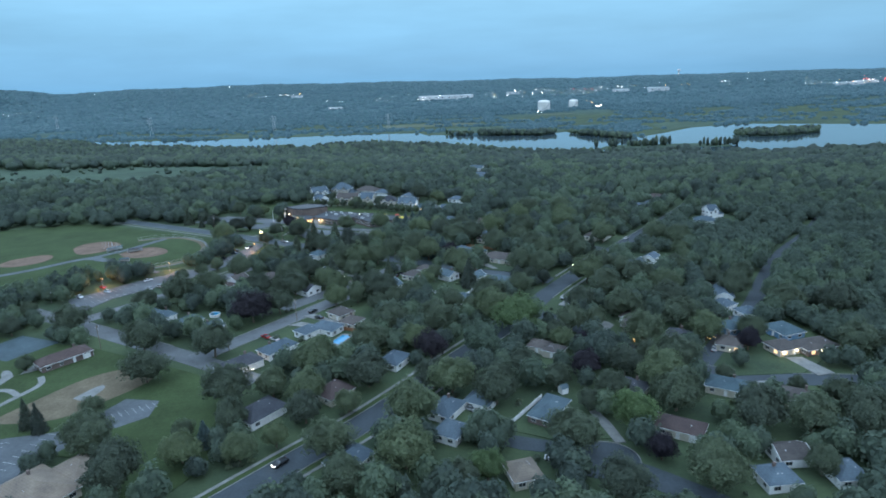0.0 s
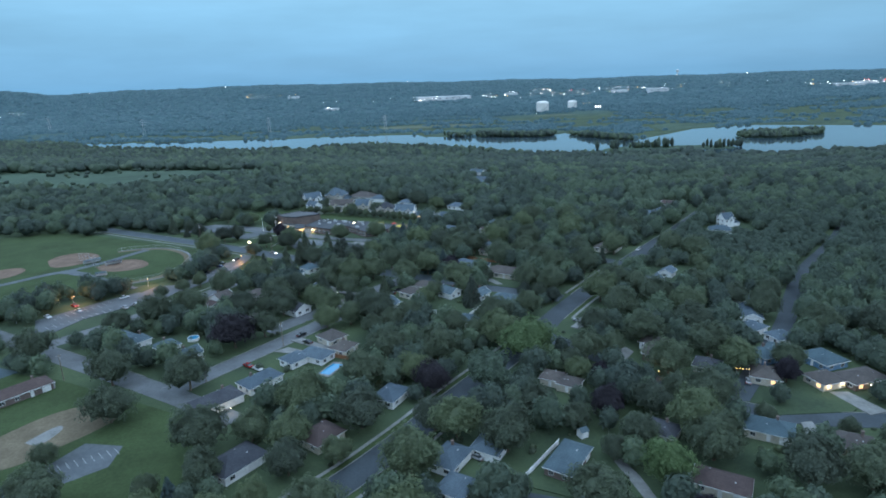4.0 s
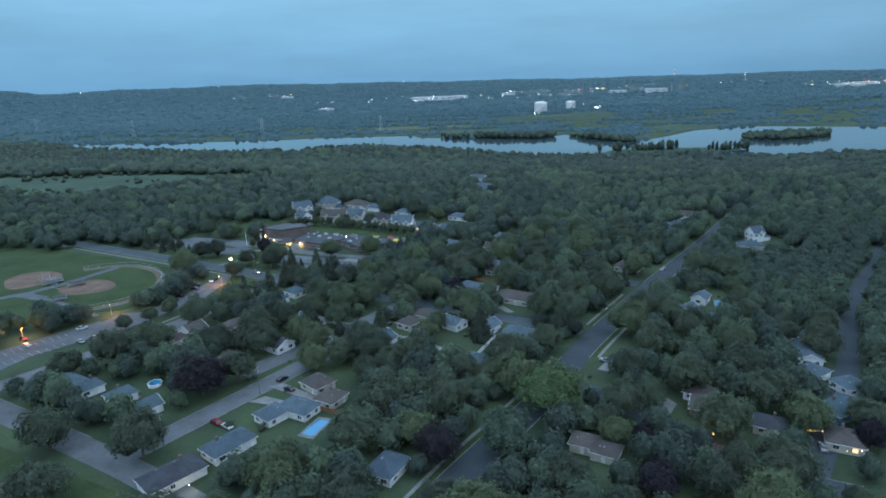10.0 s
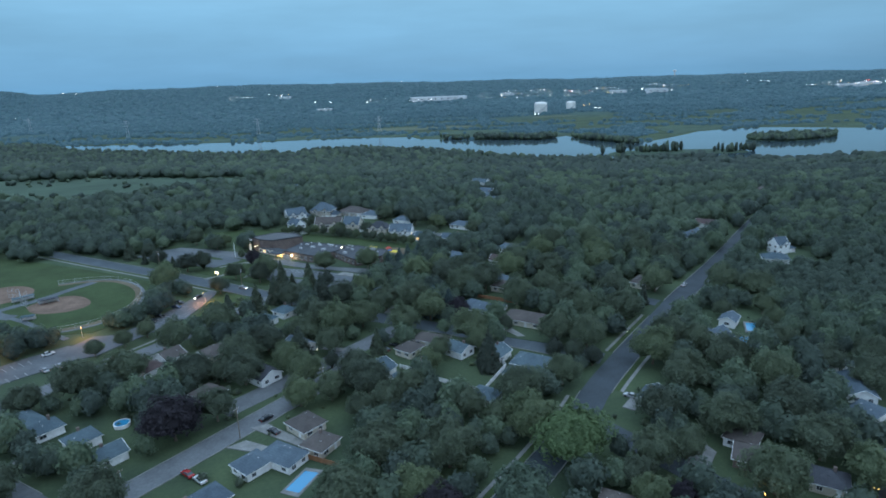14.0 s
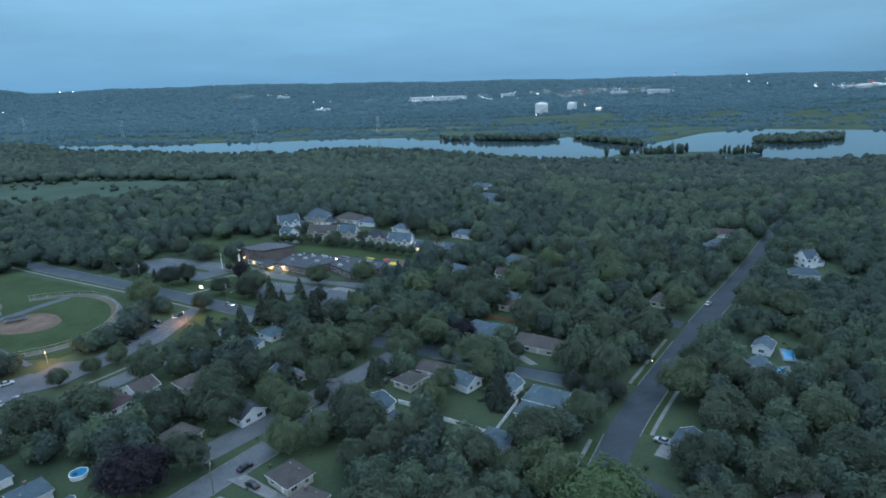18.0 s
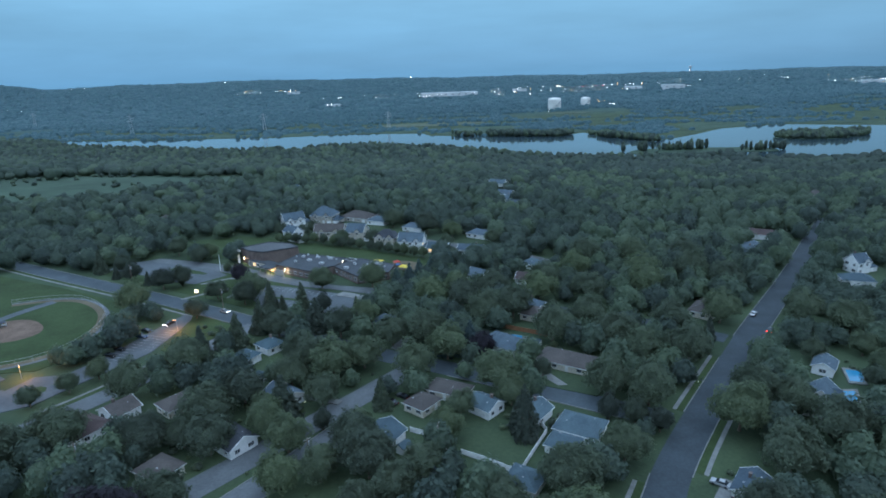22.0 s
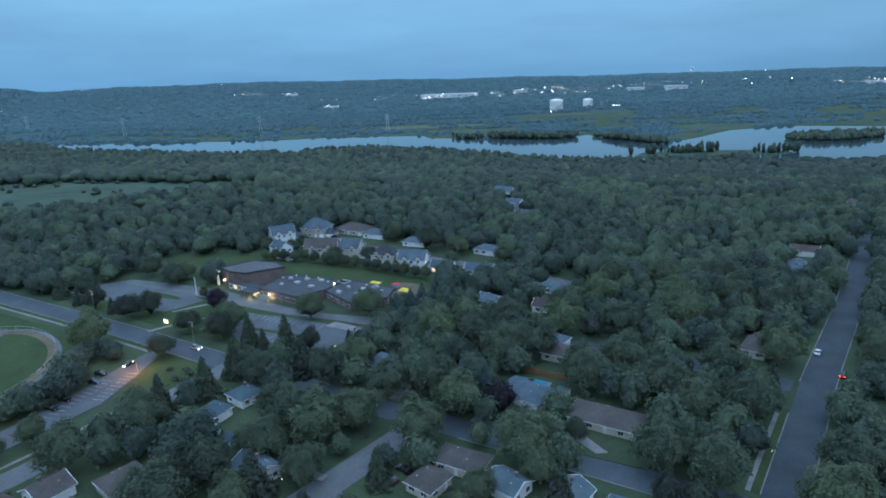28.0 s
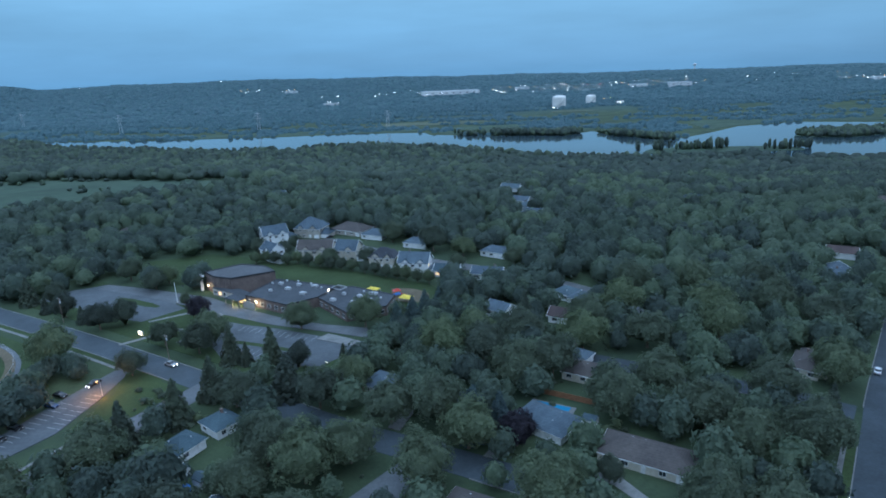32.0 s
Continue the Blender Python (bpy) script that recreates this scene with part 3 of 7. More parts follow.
patch("ball_field", [(-300, 470), (-236, 480), (-200, 462), (-160, 438), (-122, 412), (-112, 386), (-113, 358), (-124, 345), (-142, 345), (-150, 338), (-180, 322), (-210, 312), (-260, 350), (-300, 400)], LAWN, "mown green grass of the ball fields", "sports field")
arc = smooth_line([(-172, 417), (-159, 420.6), (-142.6, 419.6), (-126.8, 405.6), (-119.1, 389), (-118.2, 371.5), (-124, 357), (-133.5, 351), (-143, 348)], 3)
z = lift()
tagged(new("warning_track", strip(arc, -0.6, 2.4, -0.1, z).mesh("warning_track", SAND)), "brownish gravel track round the outfield", "path", kind="structure")
tagged(new("field_path", strip(arc, -2.2, -0.62, -0.1, z).mesh("field_path", ASPHALT_PALE)), "pale asphalt path outside the outfield fence", "path", kind="structure")
patch("infield", [(-171.5, 384), (-166, 395), (-156, 398), (-146, 392), (-139.5, 381), (-147, 372.5), (-163, 372.5)], DIRT, "brown dirt infield of a ball diamond", "infield", True, 2)
patch("infield", [(-208.6, 404), (-207.5, 416), (-194.5, 421), (-180, 412), (-178.5, 399), (-188, 389), (-199, 387.5)], DIRT, "brown dirt infield of a ball diamond", "infield", True, 2)
patch("infield", [(-236, 384), (-222, 394), (-211, 388), (-212, 374), (-226, 366), (-240, 372)], DIRT, "brown dirt infield of a ball diamond", "infield", True, 2)
for some, wide in (([(-232, 346), (-214, 356), (-202, 366.6), (-194.6, 374.3), (-183.6, 379.7), (-176.9, 387), (-168, 396), (-161.5, 408), (-154, 418)], 2.4), ([(-190, 377), (-171, 370.5), (-157.7, 360.5), (-144, 348.4), (-132, 339)], 1.3), ([(-186, 381), (-178, 373), (-170, 370)], 3.0)):
    tagged(new("field_path", strip(smooth_line(some, 3), -wide, wide, -0.1, lift()).mesh("field_path", ASPHALT_LOT)), "grey asphalt walk between the ball diamonds", "path", kind="structure")
    clear_line(some, wide + 1)


_, z = patch("car_park", [(-162, 300), (-140, 322), (-128, 332), (-120, 328), (-124, 312), (-140, 298), (-146, 284), (-154, 284)], ASPHALT_LOT, "grey asphalt car park by the ball fields", "car park")
bays((-156, 302), (-138, 320), 4.8, 9, -42, z)
bays((-150, 288), (-130, 306), 4.8, 9, 138, z)
_, z = patch("car_park", [(-130, 324), (-122, 340), (-112, 340), (-104, 352), (-94, 376), (-87, 391), (-82, 388), (-84, 372), (-88, 354), (-104, 332), (-112, 320), (-122, 316)], ASPHALT_LOT, "long narrow asphalt car park with a turning loop", "car park")
bays((-103, 349), (-95, 371), 4.6, 11, -24, z)
bays((-88, 356), (-84, 373), 4.6, 8, 158, z)
patch("grass_island", [(-121, 332), (-114, 333), (-112, 328), (-118, 326)], LAWN, "grass island of the turning loop", "lawn", False, 1)
patch("corner_lawn", [(-83, 390), (-60, 373), (-78, 350), (-85, 356), (-81, 374)], LAWN, "mown green corner lawn beside the avenue", "lawn")

patch("park_lawn", [(-185, 262), (-120, 236), (-84, 214), (-62, 200), (-58, 180), (-54, 150), (-64, 134), (-78, 140), (-90, 158), (-130, 170), (-200, 190)], LAWN, "open mown park lawn", "lawn")
patch("sand_field", [(-132, 182), (-122, 198), (-111, 213), (-96, 217), (-87, 211), (-89, 202), (-100, 190), (-110, 180)], SAND, "sandy dirt infield of a worn ball field", "infield", True, 2)
_, z = patch("car_park", [(-99, 180), (-92, 192), (-80, 189), (-80, 179), (-89, 173)], ASPHALT_LOT, "small grey asphalt car park on the park lawn", "car park")
bays((-97, 181), (-82, 188), 4.0, 8, -50, z)
_, z = patch("car_park", [(-128, 148), (-126, 172), (-105, 174), (-98, 166), (-108, 148)], ASPHALT_LOT, "grey asphalt car park beside the tan building", "car park")
bays((-124, 152), (-122, 170), 4.5, 8, 0, z)
bays((-112, 150), (-104, 172), 4.5, 8, 160, z)
_, z = patch("tennis_court", [(-172, 240), (-160, 256), (-140, 246), (-152, 230)], COURT, "faded blue-green hard tennis court", "court")
patch("bare_patch", [(-110.8, 195.1), (-105.4, 204.6), (-102.3, 201.7), (-105.3, 192.1)], CONCRETE, "pale bare patch on the worn infield", "infield", True, 2)
for some in ([(-138, 186), (-131, 200), (-127, 208), (-131, 214)], [(-131, 200), (-138, 206), (-146, 204)]):
    tagged(new("park_path", strip(smooth_line(some, 3), -1.1, 1.1, -0.1, lift()).mesh("park_path", CONCRETE)), "narrow curving concrete path across the park lawn", "path", kind="structure")
patch("park_path", [(-150, 196), (-140, 214), (-146, 222), (-149, 221), (-144, 213), (-153, 197)], CONCRETE, "curving pale concrete park path", "path", True, 1)
patch("yard", [(4, 268), (14, 290), (40, 290), (58, 268), (34, 258), (14, 258)], GRASS, "fenced back garden lawn", "lawn", False)
patch("yard", [(30, 330), (48, 346), (72, 338), (84, 322), (64, 300), (44, 312)], GRASS, "open lawns round two low houses", "lawn", False)
patch("yard", [(30, 156), (40, 172), (58, 166), (62, 146), (44, 148)], GRASS, "green back garden along a white fence", "lawn")
patch("yard", [(-44, 222), (-26, 244), (-10, 250), (0, 236), (-20, 214)], GRASS, "green garden behind a house with a pool", "lawn")
patch("yard", [(196, 366), (204, 394), (238, 400), (232, 366)], GRASS, "green lawn round white farmhouses", "lawn")
patch("yard", [(112, 176), (136, 196), (160, 214), (164, 190), (138, 174)], GRASS, "green lawn in front of lit houses", "lawn")

# driveways
def drive(poly, label="pale concrete driveway"):
    patch("driveway", poly, CONCRETE, label, "driveway")


drive([(24, 328), (27, 326.5), (35.5, 336), (32.5, 339.5)])
drive([(1, 344), (4, 342), (8.5, 351), (6, 353)])
drive([(39, 407), (47, 394), (49.5, 396), (42, 409)])
drive([(-46, 247.5), (-36, 243.5), (-33.5, 246), (-41, 250.5)])
drive([(-41, 257), (-25, 245), (-22.5, 246.5), (-36, 258.5)])
drive([(74, 250.5), (77, 248), (84, 256), (81, 258)])
drive([(77, 216), (80, 213), (90, 224), (89, 228), (85, 229)])
drive([(-106, 249), (-103, 247), (-97, 254), (-100, 257)])
drive([(119, 171), (122.5, 171), (119.5, 155), (113.5, 157)])
drive([(63.5, 144), (60.5, 144), (59.5, 153), (58.5, 161), (61, 162), (62.8, 154)], "curving pale concrete driveway off the turning circle")
drive([(139, 186), (145, 185), (148, 172.5), (141.5, 171.5)], "pale concrete driveway before a lit garage")
drive([(48, 318.5), (53, 317.5), (57, 308), (54, 308), (51, 313.5), (48, 315.5)], "curved pale concrete driveway before a long low house")
drive([(-24, 404), (-20, 408), (-6, 398), (-9, 395)])
drive([(-30.3, 315), (-25.2, 314.3), (-14.1, 308.6), (-15.6, 306.4), (-27, 312)], "narrow pale concrete driveway under trees")
drive([(-75, 303), (-71, 306), (-80, 312), (-84, 309)])

# trees kept off the camera's side of streets and car parks, for the view
for some, d in ((MAIN[4:10], 8.0), ([(-194, 474), (-116, 422), (-62, 382)], 12.0), ([(-68, 231), (-34, 269)], 7.0), ([(-130, 257), (-86, 226)], 8.0), ([(104, 183), (139, 169)], 5.0)):
    clear_line([(x, y - 6) for x, y in some], d)
clear_poly([(-165, 290), (-120, 318), (-104, 330), (-84, 356), (-80, 340), (-100, 312), (-124, 300), (-146, 270), (-166, 276)])
clear_poly([(-108, 340), (-92, 396), (-62, 376), (-76, 346), (-90, 322)])
clear_poly([(-134, 322), (-122, 344), (-104, 348), (-92, 332), (-112, 308), (-128, 304)])
clear_line([(70, 366), (92, 352), (110, 340), (122, 328)], 6)
clear_poly([(-150, 450), (-50, 380), (-20, 360), (0, 396), (-70, 450), (-130, 480)])

# gardens, drives and yards that lie open between the trees
for poly in (
    [(-72, 548), (-36, 562), (-8, 552), (10, 530), (34, 500), (64, 476), (56, 452), (20, 455), (-40, 496), (-68, 508)],
    [(-160, 462), (-130, 488), (-60, 450), (0, 414), (2, 396), (-22, 372), (-60, 386)],
    [(138, 318), (167, 319), (139, 276), (115, 278)],
    [(87, 270), (100, 267), (87, 243), (68, 246)],
    [(14, 279), (24, 286), (44, 290), (58, 300), (62, 283), (51, 264), (35, 252), (26, 261), (14, 270)],
    [(-58, 250), (-41, 278), (-14, 260), (-17, 241)],
    [(-61, 355), (-38, 354), (-32, 323), (-47, 323)],
    [(-67, 204), (-67, 227), (-46, 256), (-15, 246), (-14, 225), (-38, 212), (-48, 201)],
):
    clear_poly(poly)

# ---- river and far bank ----
def flat(name, poly, z, mat, label, category):
    b = Build().slab(list(poly), z - 0.6, z)
    return tagged(new(name, b.mesh(name, mat)), label, category, kind="structure")


NEAR_BANK = [(-1500, 2120), (-1000, 1872), (-860, 1800), (-740, 1690), (-658, 1590), (-271, 1396), (-184, 1376), (-69, 1415), (85, 1352), (211, 1220), (286, 1140), (391, 1100), (529, 1098), (599, 1040), (731, 1026), (1000, 955), (1500, 800)]
FAR_BANK = [(1700, 1150), (1150, 1330), (900, 1480), (742, 1440), (637, 1350), (570, 1300), (507, 1262), (470, 1330), (443, 1390), (438, 1470), (362, 1412), (212, 1478), (100, 1535), (88, 1592), (-80, 1640), (-233, 1632), (-563, 1681), (-848, 1771), (-1600, 2120)]
# the wooded shore lies nearer than the waterline seen over its tree tops
NEAR_BANK = [(x - 15, y - 52) for x, y in NEAR_BANK]
flat("water", NEAR_BANK + FAR_BANK, -42.0, WATER, "calm pale river reflecting the dusk sky", "river")
ISLAND = smooth_line([(730, 1236), (752, 1262), (840, 1290), (960, 1270), (900, 1214), (786, 1182), (730, 1236)], 2)[:-1]
flat("island", ISLAND, -41.5, MEADOW, "low wooded island in the river", "island")
SPIT = smooth_line([(395, 1106), (420, 1150), (470, 1160), (560, 1140), (640, 1120), (640, 1060), (560, 1080), (395, 1106)], 2)[:-1]
flat("spit", SPIT, -41.4, MEADOW, "low green grassy spit on the near bank", "bank")
for pts in ([(-620, 1700), (-560, 1760), (-120, 1760), (60, 1740), (90, 1610), (-80, 1655), (-240, 1648)], [(120, 1560), (130, 1700), (420, 1720), (500, 1560), (440, 1490), (362, 1425), (214, 1490)], [(660, 1390), (700, 1620), (1000, 1640), (1180, 1420), (905, 1498), (742, 1460)]):
    flat("marsh", smooth_line(pts + [pts[0]], 2)[:-1], -41.7, MEADOW, "pale green marsh along the far river bank", "marsh")
flat("marsh", smooth_line([(-80, 1850), (60, 1900), (300, 1880), (250, 1790), (0, 1790), (-80, 1850)], 2)[:-1], -41.6, REED, "straw-coloured reed bed beyond the river", "marsh")
flat("tank_yard", [(500, 2040), (520, 2090), (740, 2180), (760, 2120), (600, 2030)], -39.5, REED, "pale mown ground round the storage tanks", "yard")


def valley_sheet(name, poly, mat, label, category):
    """A clearing that follows the slope of the valley."""
    xs, ys = [p[0] for p in poly], [p[1] for p in poly]
    step = 14
    gx, gy = np.meshgrid(np.arange(min(xs), max(xs) + step, step), np.arange(min(ys), max(ys) + step, step), indexing="ij")
    n, k = gx.shape
    ins = np.zeros((n, k), bool)
    for a in range(len(poly)):
        (x0, y0), (x1, y1) = poly[a], poly[(a + 1) % len(poly)]
        if y0 != y1:
            ins ^= ((y0 > gy) != (y1 > gy)) & (gx < (x1 - x0) * (gy - y0) / (y1 - y0) + x0)
    gz = height(gx, gy) + 0.5
    f = [(i * k + j, (i + 1) * k + j, (i + 1) * k + j + 1, i * k + j + 1) for i in range(n - 1) for j in range(k - 1) if ins[i, j]]
    me = mesh_of(name, np.stack([gx, gy, gz], -1).reshape(-1, 3), f, mat)
    tagged(new(name, me), label, category, kind="structure")


CLEARINGS = [
    [(-640, 890), (-417, 842), (-288, 858), (-160, 822), (-105, 785), (-95, 745), (-150, 735), (-205, 708), (-250, 668), (-310, 664), (-420, 680), (-640, 720)],
    [(-30, 795), (8, 795), (10, 735), (-20, 735)],
    [(20, 860), (60, 900), (110, 870), (90, 800), (40, 810)],
]
for c in CLEARINGS:
    valley_sheet("meadow", c, MEADOW, "pale green meadow clearing in the woods", "meadow")


# ---- houses ----
def unit_window(w, h, key, cache={}):
    """Frame and pane meshes of a window that faces -y."""
    if (w, h, key) not in cache:
        b = Build()
        t = 0.09
        b.box(-w / 2 - t, -0.06, -h / 2 - t, w / 2 + t, 0.03, -h / 2).box(-w / 2 - t, -0.06, h / 2, w / 2 + t, 0.03, h / 2 + t)
        b.box(-w / 2 - t, -0.06, -h / 2, -w / 2, 0.03, h / 2).box(w / 2, -0.06, -h / 2, w / 2 + t, 0.03, h / 2)
        b.box(-0.03, -0.05, -h / 2, 0.03, 0.03, h / 2)
        p = Build().box(-w / 2, -0.02, -h / 2, w / 2, 0.02, h / 2)
        cache[w, h, key] = b.mesh("window_frame", WHITE), p.mesh("pane", LIT_PANE if key == "lit" else GLASS)
    return cache[w, h, key]


def unit_door(w, h, cols, rows, mat, cache={}):
    if (w, h, mat.name) not in cache:
        b = Build()
        xs = [-w / 2 - 0.1] + [q for i in range(cols) for q in (-w / 2 + w * i / cols + 0.06, -w / 2 + w * (i + 1) / cols - 0.06)] + [w / 2 + 0.1]
        zs = [0] + [q for j in range(rows) for q in (h * j / rows + 0.06, h * (j + 1) / rows - 0.06)] + [h + 0.1]
        n, k = len(xs), len(zs)
        # one skin whose panels stand proud of the rails
        deep = lambda i, j: -0.08 if 0 < i < n - 1 and 0 < j < k - 1 else 0.03
        vs = [(xs[i], deep(i, j), zs[j]) for j in range(k) for i in range(n)]
        b.add(vs, [(j * n + i, j * n + i + 1, (j + 1) * n + i + 1, (j + 1) * n + i) for j in range(k - 1) for i in range(n - 1)])
        cache[w, h, mat.name] = b.mesh("door", mat)
    return cache[w, h, mat.name]


def roof_mesh(L, W, kind, rise, over, mat):
    """Roof slab with its thickness, eaves at z = 0."""
    a, w, t = L / 2 + over, W / 2 + over, 0.16
    e = [(-a, -w), (a, -w), (a, w), (-a, w)]
    r = a - (w if kind == "hip" else 0)
    vs = [(x, y, 0) for x, y in e] + [(-r, 0, rise), (r, 0, rise)]
    vs += [(x, y, z - t) for x, y, z in vs]
    fs = [(0, 1, 5, 4), (2, 3, 4, 5)]
    ends = [(1, 2, 5), (3, 0, 4)]
    fs += ends if kind == "hip" else []
    under = [tuple(i + 6 for i in reversed(f)) for f in fs]
    rim = [(0, 6, 7, 1), (2, 8, 9, 3)]
    rim += [(1, 7, 8, 2), (3, 9, 6, 0)] if kind == "hip" else [(1, 7, 11, 5), (5, 11, 8, 2), (3, 9, 10, 4), (4, 10, 6, 0)]
    return Build().add(vs, fs + under + rim).mesh("roof", mat)


TONE = {"ice": "pale grey", "slate": "blue-grey", "dark": "charcoal", "brown": "brown-grey", "maroon": "red-brown", "tan": "tan", "blue": "blue-green"}
CLAD = {"white": "white siding", "cream": "cream siding", "blue": "blue siding", "brick": "red-brown brick", "stone": "grey stone"}
def cross_gables(h, L, W, hw, rise, clad, tiles, rng):
    """Gables that stand across the main roof, and a low garage wing, of a larger house."""
    for side in (-1, 1):
        for u in ((-0.24, 0.26) if L > 12 else (0.18,)):
            w, up = rng.uniform(2.0, 2.5), 0.9
            y0 = side * (W / 2 + 0.25)
            top = hw + w * up
            vs = [(-w, y0, hw - 2.4), (w, y0, hw - 2.4), (w, y0, hw), (0, y0, top), (-w, y0, hw)]
            vs += [(a, 0.0, c) for a, _, c in vs]
            fs = [(0, 1, 2, 3, 4), (9, 8, 7, 6, 5), (0, 5, 6, 1), (1, 6, 7, 2), (4, 9, 5, 0)]
            q = pose(u * L, 0, 0)
            part("gable", Build().add(vs, fs).mesh("gable", clad), h, "gabled bay across the front", q)
            o, t = 0.35, 0.16
            y1 = y0 + side * 0.35
            vs = [(-w - o, y1, hw - o * up), (0, y1, top), (w + o, y1, hw - o * up), (-w - o, 0.0, hw - o * up), (0, 0.0, top), (w + o, 0.0, hw - o * up)]
            vs += [(a, b, c + t) for a, b, c in vs]
            fs = [(6, 7, 10, 9), (7, 8, 11, 10), (0, 3, 4, 1), (1, 4, 5, 2), (0, 1, 7, 6), (1, 2, 8, 7), (0, 6, 9, 3), (2, 5, 11, 8)]
            part("gable_roof", Build().add(vs, fs).mesh("gable_roof", tiles), h, m=q)
            fr, pa = unit_window(1.2, 1.15, "")
            wn_ = part("window", fr, h, m=q @ (pose(0, y0, hw - 0.9) if side < 0 else pose(0, y0, hw - 0.9, 0, 0, 180)))
            part("pane", pa, wn_)
    g = pose(L / 2 + 2.6, -W * 0.08, 0)
    part("garage_wall", Build().box(-2.7, -W * 0.32, -0.1, 2.7, W * 0.32, 2.6).mesh("garage_wall", clad), h, "attached garage wing", g)
    part("garage_roof", roof_mesh(5.2, W * 0.64, "hip", W * 0.2, 0.4, tiles), h, m=g @ pose(0, 0, 2.72))
    part("garage_door", unit_door(4.6, 2.1, 4, 4, WHITE), h, "white panelled garage door", g @ pose(0, -W * 0.32, 0.02))


HOUSES = []
house_rng = random.Random(7)


def house(x, y, a, L, W, kind, roof, wall, storeys=1, lit=0, keep=True):
    """A suburban house: body, roof with fascia, windows, doors and chimney."""
    hw = 2.75 * storeys
    if storeys == 1:
        L, W = L * 1.12, W * 1.1
    m = pose(x, y, 0, 0, 0, a)
    shape = "hipped" if kind == "hip" else "gabled"
    h = thing("house", f"{'two-storey' if storeys > 1 else 'low'} {CLAD[wall]} house with a {shape} {TONE[roof]} shingle roof", "house", m, "suburban houses")
    rise = (W / 2 + 0.5) * (0.5 if storeys == 1 else 0.82)
    b = Build().box(-L / 2, -W / 2, -0.1, L / 2, W / 2, hw)
    if kind == "gable":
        for s in (-1, 1):
            gx = s * L / 2
            zr = rise * (W / 2) / (W / 2 + 0.5) - 0.1
            tri = [(gx, -W / 2, hw), (gx, W / 2, hw), (gx, 0, hw + zr), (gx - s * 0.2, -W / 2, hw), (gx - s * 0.2, W / 2, hw), (gx - s * 0.2, 0, hw + zr)]
            b.add(tri, [(0, 1, 2), (5, 4, 3), (0, 2, 5, 3), (1, 4, 5, 2)])
    part("wall", b.mesh("wall", WALL[wall]), h)
    z0 = hw - 0.04
    part("roof", roof_mesh(L, W, kind, rise, 0.5, ROOF[roof]), h, m=pose(0, 0, z0 + 0.1))
    # fascia and gutter
    aL, aW = L / 2 + 0.5, W / 2 + 0.5
    for s in (-1, 1):
        part("fascia", Build().box(-aL - 0.02, s * aW - 0.06, z0 - 0.16, aL + 0.02, s * aW + 0.03, z0 + 0.05).mesh("fascia", WHITE), h, "white painted fascia and gutter")
        if kind == "hip":
            part("fascia", Build().box(s * aL - 0.06, -aW + 0.065, z0 - 0.16, s * aL + 0.03, aW - 0.065, z0 + 0.05).mesh("fascia", WHITE), h, "white painted fascia and gutter")
        else:
            x0, x1 = s * aL - 0.06, s * aL + 0.06
            vs = [(x, yy, zz + d) for x in (x0, x1) for yy, zz in ((-aW, z0), (0, z0 + rise), (aW, z0)) for d in (-0.12, 0.13)]
            fs = [(0, 1, 3, 2), (2, 3, 5, 4), (6, 8, 9, 7), (8, 10, 11, 9), (1, 7, 9, 3), (3, 9, 11, 5), (0, 2, 8, 6), (2, 4, 10, 8), (0, 6, 7, 1), (4, 5, 11, 10)]
            part("barge_board", Build().add(vs, fs).mesh("barge_board", WHITE), h, "white painted gable edge board")
    rng = random.Random(int(x * 31 + y * 17))
    if storeys > 1:
        cross_gables(h, L, W, hw, rise, WALL[wall], ROOF[roof], rng)
    for s in range(storeys):
        zc = 1.55 + 2.75 * s
        for side in (0, 1, 2, 3):
            run, dep = (L, W) if side % 2 == 0 else (W, L)
            n = max(1, int(run / 3.6))
            for i in range(n):
                u = -run / 2 + run * (i + 0.5) / n
                turn = pose(0, 0, 0, 0, 0, 90 * side)
                if s == 0 and side in (0, 2) and i == n // 2:
                    part("door", unit_door(0.95, 2.05, 2, 3, WHITE), h, m=turn @ pose(u, -dep / 2, 0.15))
                    continue
                if s == 0 and side == 0 and i == n - 1 and L > 12:
                    part("garage_door", unit_door(2.6, 2.1, 4, 4, WHITE), h, "white panelled garage door", m=turn @ pose(u, -dep / 2, 0.02))
                    continue
                key = "lit" if lit and rng.random() < lit else ""
                fr, pa = unit_window(rng.choice((1.2, 1.5, 1.8)), 1.15, key)
                w = part("window", fr, h, m=turn @ pose(u, -dep / 2, zc))
                part("pane", pa, w)
    if rng.random() < 0.35:
        cx = rng.uniform(-0.25, 0.25) * L
        part("chimney", Build().box(-0.35, -0.3, -1.0, 0.35, 0.3, 0.9).box(-0.42, -0.37, 0.9, 0.42, 0.37, 1.0).mesh("chimney", WALL["brick"]), h, "square brick chimney", m=pose(cx, 0.6, z0 + rise))
    for _ in range(2):
        part("roof_vent", Build().tube([(0, 0, -0.5), (0, 0, 0.35), (0, 0, 0.42)], [0.12, 0.12, 0.2], 8).mesh("roof_vent", METAL), h, "small metal roof vent", m=pose(rng.uniform(-0.3, 0.3) * L, rng.choice((-1, 1)) * W * 0.22, z0 + rise * 0.5))
    HOUSES.append((x, y, a, L, W))
    if keep:
        clear_box(x, y, a, L / 2 + 2.6, W / 2 + 2.6)
        far = math.hypot(x - 4, 120)
        for d in (4, 8, 11):
            clear_box(x - (x - 4) / far * d, y - 120 / far * d, a, L / 2, W / 2 + 0.5)
    return h


